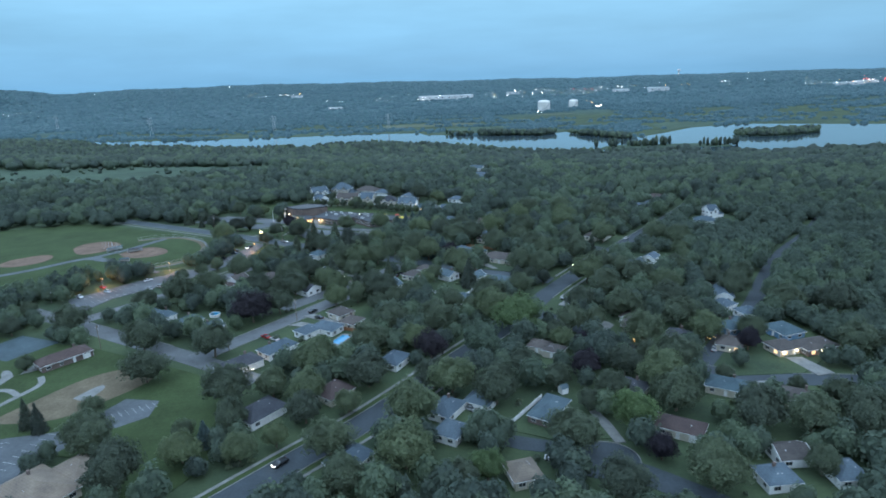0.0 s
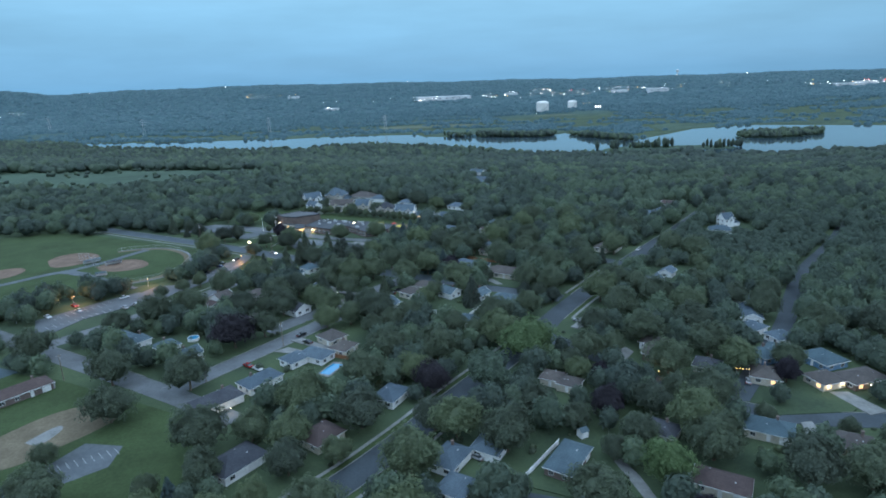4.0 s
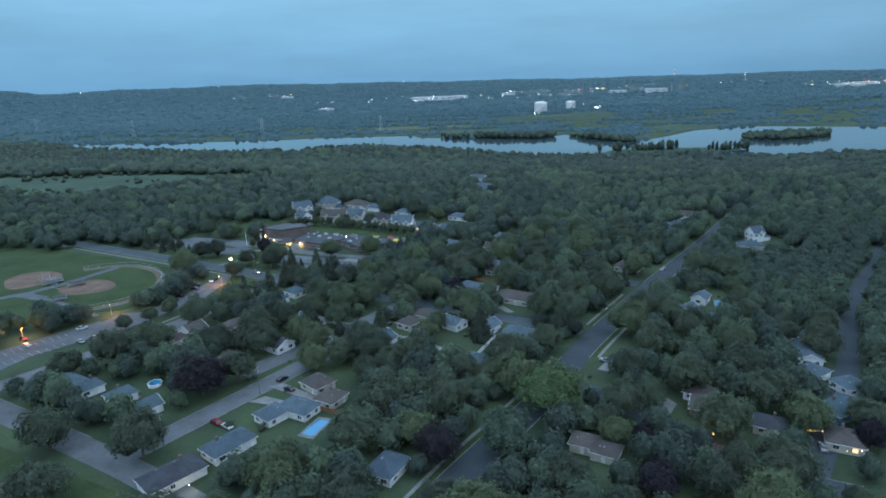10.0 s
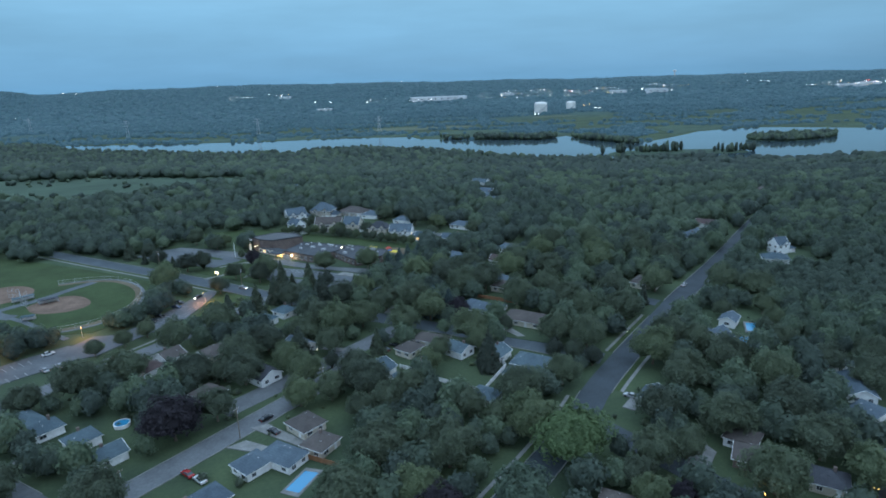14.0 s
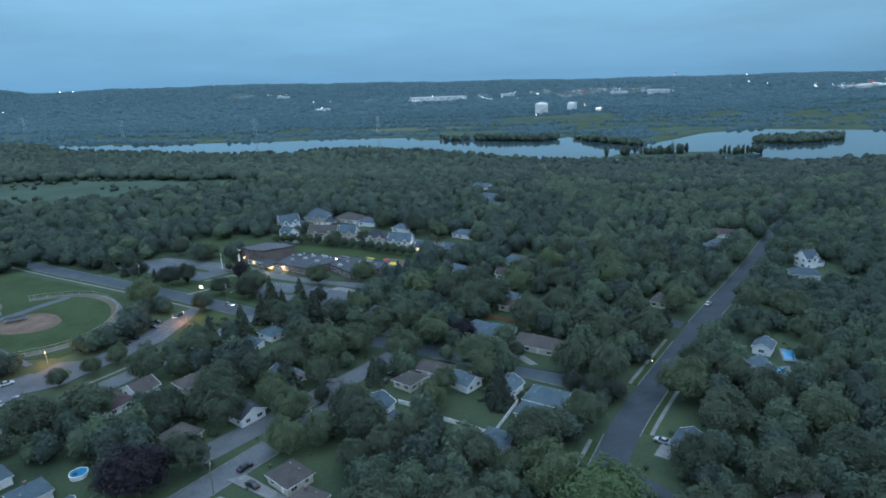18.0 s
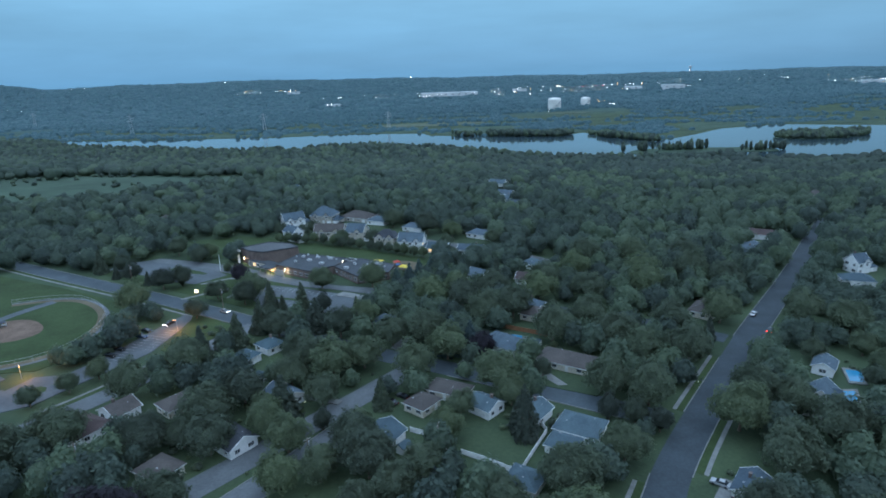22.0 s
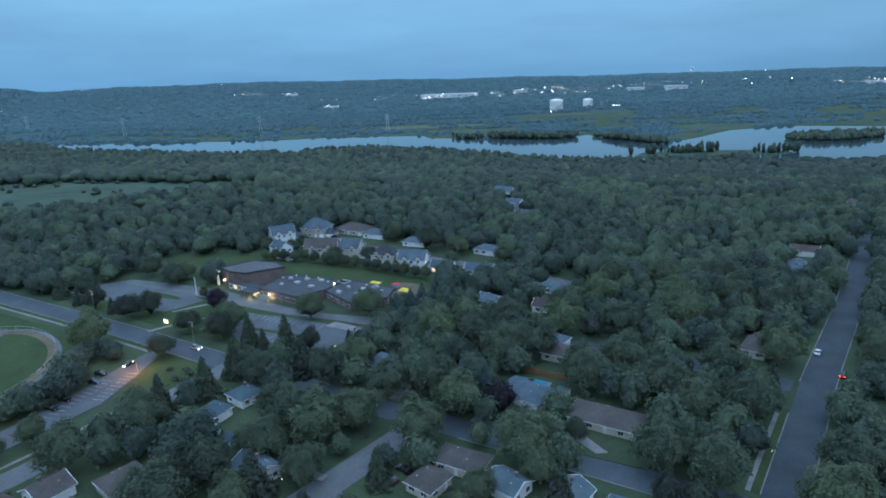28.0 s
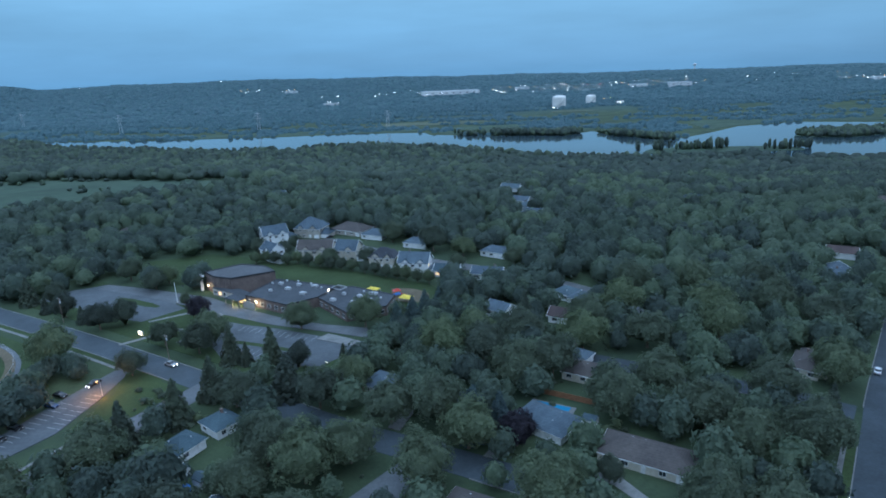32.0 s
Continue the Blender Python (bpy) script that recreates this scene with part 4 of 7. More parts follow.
house(-111.3, 268.5, -38, 11.5, 6.8, "hip", "ice", "white")
house(-103.3, 263.7, 47, 7.2, 6.8, "hip", "ice", "white")
house(-89.3, 256.0, 46, 7.2, 6.8, "hip", "ice", "white")
house(-78.2, 246.6, 46, 7.2, 6.8, "gable", "ice", "white")
house(-36.3, 235.7, 45, 7.2, 6.8, "hip", "slate", "white")
house(-28.4, 238.1, -36, 10.2, 6.8, "hip", "slate", "white")
house(-46.1, 220.7, 45, 11.7, 7.1, "hip", "slate", "white")
house(-58.0, 208.6, 42, 13.4, 8.0, "hip", "dark", "white", lit=0.2)
house(-23.8, 253.7, -47, 8.0, 7.2, "hip", "brown", "cream")
house(-18.5, 242.7, 54, 7.2, 6.8, "hip", "brown", "cream")
house(150.1, 247.1, 64, 13.5, 6.8, "gable", "slate", "white")
house(156.3, 263.7, -89, 7.3, 7.2, "hip", "slate", "white")
house(142.6, 233.8, 25, 7.2, 6.8, "hip", "slate", "white")
house(97.9, 217.9, -35, 10.2, 8.0, "gable", "brown", "brick")
house(99.1, 226.9, -46, 7.2, 6.9, "hip", "brown", "white")
house(109.3, 206.5, -37, 7.2, 6.8, "hip", "dark", "cream")
house(54.2, 206.2, -34, 6.2, 5.8, "hip", "brown", "cream", lit=0.15)
house(58.6, 201.4, -36, 6.2, 5.8, "hip", "brown", "cream")
house(14.6, 166.6, 53, 9.3, 6.8, "hip", "slate", "white")
house(26.0, 169.9, -35, 7.2, 6.8, "hip", "slate", "white")
house(14.8, 154.0, 54, 7.2, 6.8, "hip", "slate", "white")
house(31.2, 132.3, -80, 7.2, 6.8, "hip", "tan", "cream")
house(45.9, 161.3, 51, 12.7, 6.8, "hip", "ice", "brick")
house(80.6, 146.4, -36, 11.5, 6.8, "hip", "maroon", "cream")
house(106.4, 166.9, -35, 10.8, 7.5, "hip", "blue", "cream")
house(123.5, 157.0, -34, 8.9, 7.5, "hip", "brown", "cream")
house(102.7, 130.4, -2, 7.2, 6.8, "gable", "brown", "white")
house(93.7, 121.7, 0, 7.4, 6.8, "hip", "slate", "white")
house(111.5, 121.1, 87, 7.2, 6.8, "hip", "slate", "white")
house(139.4, 154.4, 88, 7.2, 6.8, "gable", "slate", "brick")
house(76.5, 170.7, -44, 7.2, 6.8, "hip", "dark", "cream")
house(-43.8, 173.6, 48, 12.1, 8.5, "hip", "dark", "white")
house(-21.7, 183.0, 46, 9.1, 8.5, "hip", "maroon", "cream")
house(-14.4, 144.4, 47, 9.8, 7.5, "hip", "slate", "white")
house(-0.8, 203.4, 56, 9.0, 7.0, "hip", "slate", "white")
house(-87.9, 301.1, -32, 10.6, 9.0, "hip", "maroon", "white")
house(-81.0, 309.9, 53, 7.2, 8.0, "gable", "brown", "white")
house(-64.4, 311.4, 45, 8.6, 7.2, "hip", "brown", "cream")
house(-43.2, 289.4, -43, 10.6, 7.8, "gable", "dark", "white")
house(-58.4, 277.9, -35, 8.0, 7.2, "hip", "brown", "cream")
house(-2.7, 284.0, 54, 10.8, 8.5, "gable", "ice", "white")
house(19.2, 307.5, -33, 11.2, 6.8, "hip", "brown", "cream")
house(10.2, 300.8, 46, 7.2, 6.8, "hip", "brown", "cream")
house(28.9, 297.0, -48, 7.2, 6.8, "gable", "ice", "white")
house(42.0, 291.2, 46, 7.2, 6.8, "gable", "ice", "white")
house(52.8, 281.8, -36, 10.6, 9.0, "hip", "ice", "white")
house(46.0, 274.6, -36, 7.0, 6.2, "hip", "ice", "white")
house(32.6, 261.5, -37, 7.2, 6.8, "hip", "ice", "white")
house(42.3, 338.2, -46, 13.0, 9.5, "hip", "slate", "white")
house(62.0, 320.5, -36, 19.0, 9.0, "hip", "brown", "cream")
house(59.6, 363.8, 53, 8.0, 7.8, "hip", "brown", "cream")
house(-0.5, 365.3, 54, 8.0, 7.2, "hip", "slate", "cream")
house(18.2, 352.8, -47, 8.0, 7.2, "hip", "slate", "white")
house(-50.5, 340.6, 56, 7.2, 6.8, "hip", "blue", "white")
house(-43.3, 350.0, -44, 7.2, 6.8, "hip", "blue", "white")
house(-32.3, 311.9, -46, 9.5, 6.8, "gable", "slate", "white")
house(-62.0, 542.5, 25, 13.8, 10.2, "gable", "slate", "white", storeys=2)
house(-56.9, 508.5, -48, 10.2, 8.0, "gable", "slate", "white", storeys=2)
house(-42.0, 553.5, -20, 16.0, 13.0, "hip", "slate", "stone", storeys=2)
house(-18.5, 555.0, -34, 19.0, 12.5, "hip", "brown", "stone")
house(-34.0, 506.0, -12, 18.0, 9.5, "gable", "brown", "cream", storeys=2)
house(-17.5, 502.0, -20, 11.0, 10.0, "gable", "slate", "cream", storeys=2)
house(0.5, 485.5, -20, 12.5, 9.0, "hip", "dark", "cream", storeys=2)
house(15.0, 474.0, -18, 14.0, 9.5, "gable", "slate", "white", storeys=2, lit=0.25)
house(-4.5, 540.0, -30, 12.0, 9.0, "hip", "slate", "white")
house(18.5, 517.0, -30, 12.0, 8.0, "hip", "slate", "white")
house(47.0, 459.5, -20, 12.0, 8.0, "gable", "slate", "white")
house(29.5, 467.0, -20, 10.0, 8.0, "gable", "blue", "white", lit=0.3)
house(44.8, 416.1, -48, 8.2, 8.0, "gable", "slate", "white")
house(68.6, 404.8, -32, 12.7, 7.5, "gable", "maroon", "white")
house(78.5, 421.6, 45, 7.5, 7.2, "hip", "slate", "white")
house(74.2, 428.8, 42, 7.5, 7.2, "hip", "ice", "white")
house(60.8, 372.6, 45, 7.5, 7.2, "hip", "slate", "white")
house(58.0, 491.0, -40, 15.0, 8.0, "hip", "slate", "white")
house(127.2, 356.9, 46, 10.9, 6.8, "hip", "brown", "cream")
house(222.4, 393.7, 9, 7.2, 8.0, "gable", "slate", "white", storeys=2)
house(210.4, 378.3, -23, 11.2, 8.0, "hip", "ice", "white")
house(132.7, 210.8, -74, 7.2, 6.8, "hip", "blue", "blue")
house(139.3, 212.5, 47, 8.0, 7.2, "hip", "blue", "blue")
house(150.7, 204.5, -78, 9.7, 9.0, "hip", "blue", "blue")
house(124.5, 196.9, 58, 8.0, 8.0, "hip", "brown", "cream", lit=0.5)
house(141.0, 190.8, 10, 8.0, 7.2, "hip", "brown", "cream", lit=0.4)
house(147.7, 223.8, 8, 7.2, 6.8, "hip", "slate", "white")
house(123.6, 282.6, 46, 9, 8, "gable", "slate", "white", storeys=2)
house(84.2, 252.0, 46, 8, 6, "gable", "slate", "white")
house(141.4, 305.2, 46, 7, 5.5, "gable", "slate", "white")
house(-128.2, 226, 46, 16, 7, "hip", "maroon", "brick")
house(94.7, 610.8, -36, 13, 9, "gable", "slate", "white")
house(90.4, 558.8, -36, 13, 9, "gable", "slate", "white")
house(98.5, 658.9, -36, 13, 9, "gable", "ice", "white")
house(188, 428.6, -36, 9, 8, "gable", "slate", "white")
house(215.2, 457.4, -36, 11, 8, "gable", "maroon", "white")


# houses deep in the woods
house(95, 592, 20, 12, 8, "gable", "ice", "white")
house(95, 572, -30, 10, 8, "gable", "slate", "white")
house(209, 586, -45, 16, 9, "hip", "slate", "white")
house(-82, 679, 5, 10, 9, "gable", "ice", "white")
house(-153, 580, 30, 14, 8, "hip", "brown", "cream")
house(193, 433, 40, 11, 8, "gable", "slate", "cream")
house(131, 357, 50, 12, 9, "hip", "brown", "cream")
house(-13, 669, -20, 10, 8, "hip", "slate", "white")
house(315, 553, 30, 12, 8, "hip", "brown", "cream")



# ---- trees ----
def ico(sub):
    bm = bmesh.new()
    bmesh.ops.create_icosphere(bm, subdivisions=sub, radius=1)
    v = np.array([q.co[:] for q in bm.verts])
    f = np.array([[q.index for q in fc.verts] for fc in bm.faces])
    bm.free()
    return v, f


ICO1, ICO2 = ico(1), ico(2)


def lumpy(v, rng, amount, freq):
    o = rng.uniform(0, 50, 3)
    d = np.array([noise.noise(Vector(p * freq + o)) for p in v])
    return v * (1 + amount * d)[:, None]


def leaf_sprays(centres, normals, size, rng):
    """One crooked three-cornered leaf spray at each centre."""
    n = len(centres)
    t = rng.normal(size=(n, 3))
    nn = normals + rng.normal(scale=0.38, size=(n, 3))
    nn /= np.linalg.norm(nn, axis=1)[:, None]
    u = np.cross(nn, t)
    u /= np.linalg.norm(u, axis=1)[:, None]
    w = np.cross(nn, u)
    s = size * rng.uniform(0.6, 1.4, (n, 1))
    v = np.stack([centres + u * s, centres - u * s * 0.55 + w * s * 0.9, centres - u * s * 0.55 - w * s * 0.9 + nn * s * 0.25], 1).reshape(-1, 3)
    return v, np.arange(3 * n).reshape(n, 3)


def leafy_crown(seed, relief, leaves, size, core, inner=0.86):
    """A crown of unit radius: leaf sprays over an uneven, upward-streaked egg, z from -1 to 1."""
    rng = np.random.default_rng(seed)
    lean = rng.uniform(-0.12, 0.12, 2)
    wob = rng.uniform(0, 6.28, 4)
    o = rng.uniform(0, 50, 3)

    def envelope(d):
        a = np.arctan2(d[:, 1], d[:, 0])
        k = 0.92 + 0.09 * np.sin(2 * a + wob[0]) + 0.07 * np.sin(3 * a + wob[1]) + 0.08 * np.sin(4 * d[:, 2] + wob[2] + 2 * a)
        q = d * [1, 1, 0.62] + o
        k = k + np.array([relief * noise.noise(Vector(p * 2.9)) + 0.55 * relief * noise.noise(Vector(p * 6.7)) for p in q])
        p = d * k[:, None]
        p[:, :2] *= (1.05 - 0.17 * np.clip(p[:, 2], 0, 1))[:, None]
        p[:, :2] += lean * p[:, 2:3]
        return p

    v0 = envelope(core[0]) * inner
    i = np.arange(leaves) + 0.5
    z = 1 - i / leaves * 1.5
    a = i * 2.39996
    q = np.sqrt(np.clip(1 - z * z, 0.0, 1))
    d = np.stack([q * np.cos(a), q * np.sin(a), z], 1) + rng.normal(scale=0.6 / math.sqrt(leaves), size=(leaves, 3))
    d /= np.linalg.norm(d, axis=1)[:, None]
    p = envelope(d)
    v, f = leaf_sprays(p * rng.uniform(0.90, 1.09, (leaves, 1)), d + [0, 0, 0.2], size, rng)
    return np.concatenate([v0, v]), np.concatenate([core[1], f + len(v0)])


def crown_broad(seed):
    return leafy_crown(seed, 0.40, 4400, 0.051, ICO2)


def crown_conifer(seed, tiers=13, size=0.11):
    """A spruce crown: tiers of drooping sprays on a cone, 1 wide in radius and z from 0 to 1."""
    rng = np.random.default_rng(seed)
    vs, fs, n = [], [], 0
    core = Build().tube([(0, 0, 0.05), (0, 0, 0.5), (0, 0, 0.97)], [0.62, 0.36, 0.03], 9)
    vs.append(lumpy(np.array(core.v), rng, 0.12, 3))
    fs.append(np.array([t for f in core.f for t in [(f[0], f[i], f[i + 1]) for i in range(1, len(f) - 1)]]))
    n += len(core.v)
    for k in range(tiers):
        z = k / tiers
        r = (1 - z) ** 0.85
        m = int(12 + 80 * r)
        a = rng.uniform(0, 2 * math.pi, m)
        rr = r * rng.uniform(0.6, 1.08, m)
        p = np.stack([rr * np.cos(a), rr * np.sin(a), z + 0.02 + rng.uniform(-0.02, 0.05, m) - 0.04 * rr], 1)
        d = np.stack([np.cos(a), np.sin(a), np.full(m, 0.7)], 1)
        d /= np.linalg.norm(d, axis=1)[:, None]
        v, f = leaf_sprays(p, d, size * 1.3 * (0.5 + 0.7 * r), rng)
        v[:, 2] = (v[:, 2] - np.repeat(p[:, 2], 3)) * 0.35 + np.repeat(p[:, 2], 3)
        vs.append(v), fs.append(f + n)
        n += len(v)
    return np.concatenate(vs), np.concatenate(fs)


def trunk_mesh(seed):
    """A tapered trunk with a few limbs, 1 high."""
    rng = random.Random(seed)
    b = Build().tube([(0, 0, -0.02), (0.01, 0, 0.05), (0.02, 0.01, 0.3), (0.01, 0.02, 0.62), (0, 0.02, 0.85)], [0.052, 0.036, 0.03, 0.02, 0.008], 8)
    for i in range(4):
        a, z = i * 1.6 + rng.uniform(0, 0.8), rng.uniform(0.28, 0.45)
        p = [(0.015 + math.cos(a) * d, 0.015 + math.sin(a) * d, z + d * 1.1) for d in (0.0, 0.12, 0.26)]
        b.tube(p, [0.02, 0.013, 0.005], 6)
    return b.mesh("trunk", BARK)


TRUNKS = [trunk_mesh(i) for i in range(3)]


def crowns(seeds, mat, make):
    out = []
    for s in seeds:
        v, f = make(s)
        out.append(mesh_of("crown", v, f, mat, smooth=True))
    return out


ROUND = ("tree", "tall broadleaf tree with a full dark green crown", crowns(range(1, 8), LEAF, crown_broad), 1.62, 0.92)
PALE = ("tree", "large broadleaf tree with a grey-green crown", crowns((21, 22), LEAF_PALE, crown_broad), 1.6, 0.98)
LIGHT = ("tree", "broadleaf tree with a bright yellow-green crown", crowns((31, 32), LEAF_LIGHT, crown_broad), 1.75, 1.1)
PURPLE = ("tree", "round ornamental tree with dark purple leaves", crowns((41, 42), LEAF_PURPLE, crown_broad), 1.65, 1.02)
SPRUCE = ("spruce", "tall narrow dark green spruce", crowns((51, 52, 53), LEAF_SPRUCE, crown_conifer), 3.6, 1.22)
BLUE = ("spruce", "blue-green spruce with a pointed crown", crowns((61, 62), LEAF_BLUE, crown_conifer), 2.7, 1.22)
PINE = ("pine", "broad dark green pine with a dense uneven crown", crowns((71, 72), LEAF_SPRUCE, crown_broad), 1.7, 1.0)
STANDING = []
tree_rng = random.Random(11)


def plant(kind, places):
    name, label, meshes, tall, spread = kind
    for x, y, r in places:
        if PAVED[int(y - GY0), int(x - GX0)]:
            # roadside trees stand on the verge and lean their crowns over the street
            spots = [(i, j) for i in range(-8, 9) for j in range(-8, 9) if not PAVED[int(y + j - GY0), int(x + i - GX0)]]
            if not spots:
                continue
            i, j = min(spots, key=lambda q: q[0] ** 2 + q[1] ** 2)
            x, y = x + i, y + j
        r *= spread
        conifer = name == "spruce"
        z = 0.0
        top = max(3.5, min(r * tall * tree_rng.uniform(0.9, 1.15) + (0 if conifer else 2.0), 14))
        t = thing(name, label, "tree", pose(x, y, z, 0, 0, tree_rng.uniform(0, 360)), "garden trees")
        tr = part("trunk", tree_rng.choice(TRUNKS), t)
        tr.scale = (top * 0.8, top * 0.8, top * 0.9)
        cr = part("crown", tree_rng.choice(meshes), t)
        if conifer:
            cr.location, cr.scale = (0, 0, 0.5), (r, r, top - 0.5)
        else:
            hz = top * 0.44
            cr.location, cr.scale = (0, 0, top - hz), (r, r, hz)
        STANDING.append((x, y, r))
        clear_line([(x, y), (x + 0.01, y)], r + 1.6)


plant(ROUND, [(76, 120, 7.5), (54, 121, 6.2), (107, 123, 4.3), (15, 130, 4.3), (-15, 133, 5.7), (131, 138, 7.1), (1, 141, 7.5), (117, 141, 7.2), (50, 141, 7.4), (-75, 142, 7.3), (103, 145, 7.5), (-20, 149, 6.7), (-45, 150, 4.7), (-61, 152, 5.5), (135, 153, 5.2), (-36, 156, 3.6), (85, 158, 7.5), (-90, 161, 7.5), (58, 162, 3.5), (-64, 163, 3.3), (128, 163, 2.7), (4, 163, 7.5), (-51, 167, 5.1), (68, 167, 5.4), (-29, 168, 5.7), (31, 170, 7.2), (86, 171, 7.5), (-16, 172, 4.3), (109, 173, 3.1), (53, 178, 4.7)])
plant(ROUND, [(18, 179, 7.5), (-30, 181, 6.0), (78, 182, 5.8), (-97, 182, 3.6), (-56, 183, 7.5), (100, 185, 7.5), (166, 185, 7.5), (-42, 186, 5.4), (9, 187, 5.8), (44, 187, 5.9), (-10, 188, 7.5), (89, 188, 5.0), (-29, 199, 7.5), (136, 202, 5.5), (119, 204, 6.5), (95, 206, 7.5), (63, 206, 4.3), (-95, 206, 7.5), (63, 214, 4.4), (-10, 215, 7.5), (7, 216, 5.5), (115, 217, 7.5), (184, 219, 7.5), (-139, 220, 3.2), (-73, 221, 7.1), (84, 222, 4.7), (73, 223, 6.3), (166, 226, 7.5), (17, 229, 7.5), (96, 230, 7.5)])
plant(ROUND, [(-97, 231, 7.5), (-2, 234, 7.5), (118, 235, 7.3), (42, 239, 7.3), (81, 241, 6.1), (33, 245, 4.2), (155, 247, 6.7), (125, 252, 6.8), (26, 253, 5.1), (-139, 256, 7.5), (-165, 257, 4.2), (-7, 257, 4.4), (98, 258, 7.5), (43, 258, 7.5), (150, 261, 5.9), (1, 261, 5.3), (168, 263, 6.0), (-52, 263, 5.9), (118, 267, 7.5), (8, 268, 5.7), (-17, 270, 5.3), (-5, 270, 7.2), (-30, 271, 5.5), (145, 277, 5.3), (-116, 277, 5.6), (96, 277, 7.5), (-167, 277, 3.9), (-9, 280, 6.4), (115, 282, 6.4), (-24, 282, 6.0)])
plant(ROUND, [(16, 284, 4.5), (-103, 285, 7.5), (-48, 286, 7.1), (107, 289, 6.6), (75, 290, 7.1), (-66, 290, 6.6), (-32, 291, 5.3), (148, 292, 3.6), (-9, 293, 3.6), (-90, 294, 7.5), (21, 294, 4.3), (65, 297, 6.6), (-52, 299, 7.5), (157, 300, 4.0), (-19, 307, 5.5), (35, 308, 7.5), (-44, 311, 6.7), (143, 313, 4.0), (161, 313, 4.2), (85, 318, 7.0), (102, 318, 7.3), (-112, 319, 3.4), (-31, 320, 5.9), (-82, 320, 6.5), (7, 322, 7.1), (-18, 324, 7.5), (-104, 327, 3.6), (169, 329, 7.5), (-8, 330, 6.6), (16, 331, 7.4)])
plant(ROUND, [(-28, 332, 7.4), (82, 332, 7.5), (-69, 335, 7.5), (-98, 335, 3.8), (105, 339, 7.5), (61, 341, 7.5), (159, 342, 7.5), (15, 344, 6.9), (3, 346, 7.1), (129, 347, 7.4), (77, 349, 7.5), (-20, 355, 6.3), (39, 362, 7.5), (51, 364, 7.5), (-9, 364, 5.7), (-41, 365, 6.6), (32, 376, 7.5), (87, 379, 7.5), (19, 381, 7.3), (113, 381, 7.5), (151, 381, 7.5), (66, 382, 7.5), (47, 389, 7.5), (32, 392, 6.5), (72, 397, 7.5)])
plant(ROUND, [(142, 397, 7.5), (-110, 398, 7.5), (120, 401, 7.5), (89, 407, 7.5), (148, 417, 7.5), (125, 422, 7.5), (101, 426, 7.5), (20, 455, 2.9), (15, 458, 2.9), (10, 462, 2.9), (6, 465, 2.9), (1, 468, 2.9), (-4, 472, 2.9), (-9, 476, 2.9), (-15, 480, 2.9), (-20, 483, 2.9), (-26, 486, 2.9), (-31, 490, 2.9), (-37, 492, 2.9), (-48, 496, 2.9), (-43, 497, 2.9)])
plant(ROUND, [(-54, 499, 2.9), (-64, 501, 2.9), (-59, 502, 2.9)])
# the school lawns, car parks and the newer close
plant(PINE, [(-127.7, 442.4, 4.6), (-107.7, 427, 5.4), (-99.7, 431, 4.4), (-77, 407.5, 4.6), (-63, 399, 4.9), (-27, 383, 3.6)])
plant(SPRUCE, [(-138, 448, 1.9), (-117.5, 434.5, 1.9), (-50, 390, 3.1), (-44.6, 387.6, 2.0), (-36, 388.4, 3.5), (-150.5, 459.5, 3.2), (-17.2, 393, 1.2), (-15.4, 392, 1.2)])
plant(ROUND, [(-52.5, 411.5, 6.4), (-106, 462, 5.2), (-132, 467, 4.6), (-80.2, 449.5, 2.2), (-27.5, 396, 7.4), (-30.5, 414, 5.8), (-6.8, 412, 6.0), (-119, 486, 5.4), (-99, 478, 4.6), (-80, 385.5, 4.6)])
plant(PURPLE, [(-71.6, 430, 4.4)])
plant(PINE, [(63, 287.5, 3.2), (69, 283.6, 3.4), (74.5, 279.4, 3.2), (-12.5, 297.5, 2.6)])
plant(ROUND, [(37, 299, 5.0), (60, 268, 6.0), (50.5, 316.5, 3.0), (-36, 302, 4.4), (-56, 290, 4.6)])
plant(ROUND, [(-47, 523, 4.0), (-26, 490, 4.6), (-8, 489, 4.2), (8, 478, 3.0), (5, 528, 6.5), (26, 506, 7.0), (36, 474, 4.0), (40, 492, 6.0), (-66, 520, 4.4), (62, 473, 5.0), (-52, 512, 4.6)])
plant(PALE, [(28, 209, 7.5)])
plant(LIGHT, [(22, 133, 3.7), (68, 150, 4.9), (51, 229, 8.3)])
plant(PURPLE, [(70, 135, 3.4), (65, 184, 4.9), (130, 194, 3.8), (70, 204, 3.2), (13, 206, 5.3), (-62, 254, 7.5), (33, 331, 4.3)])
plant(SPRUCE, [(-111, 175, 2.1), (-116, 178, 2.1), (37, 281, 2.9), (38, 286, 3.8), (-31, 302, 4.6), (-2, 303, 2.5), (117, 333, 2.2), (-66, 344, 3.6), (-56, 354, 3.7), (-28, 365, 4.8), (-50, 369, 3.6), (51, 403, 4.1)])
plant(BLUE, [(20, 124, 2.1), (-57, 160, 2.3), (23, 338, 4.9), (30, 339, 3.1), (5, 411, 2.7), (11, 415, 2.9), (16, 421, 2.8), (22, 427, 2.6), (32, 431, 3.2)])




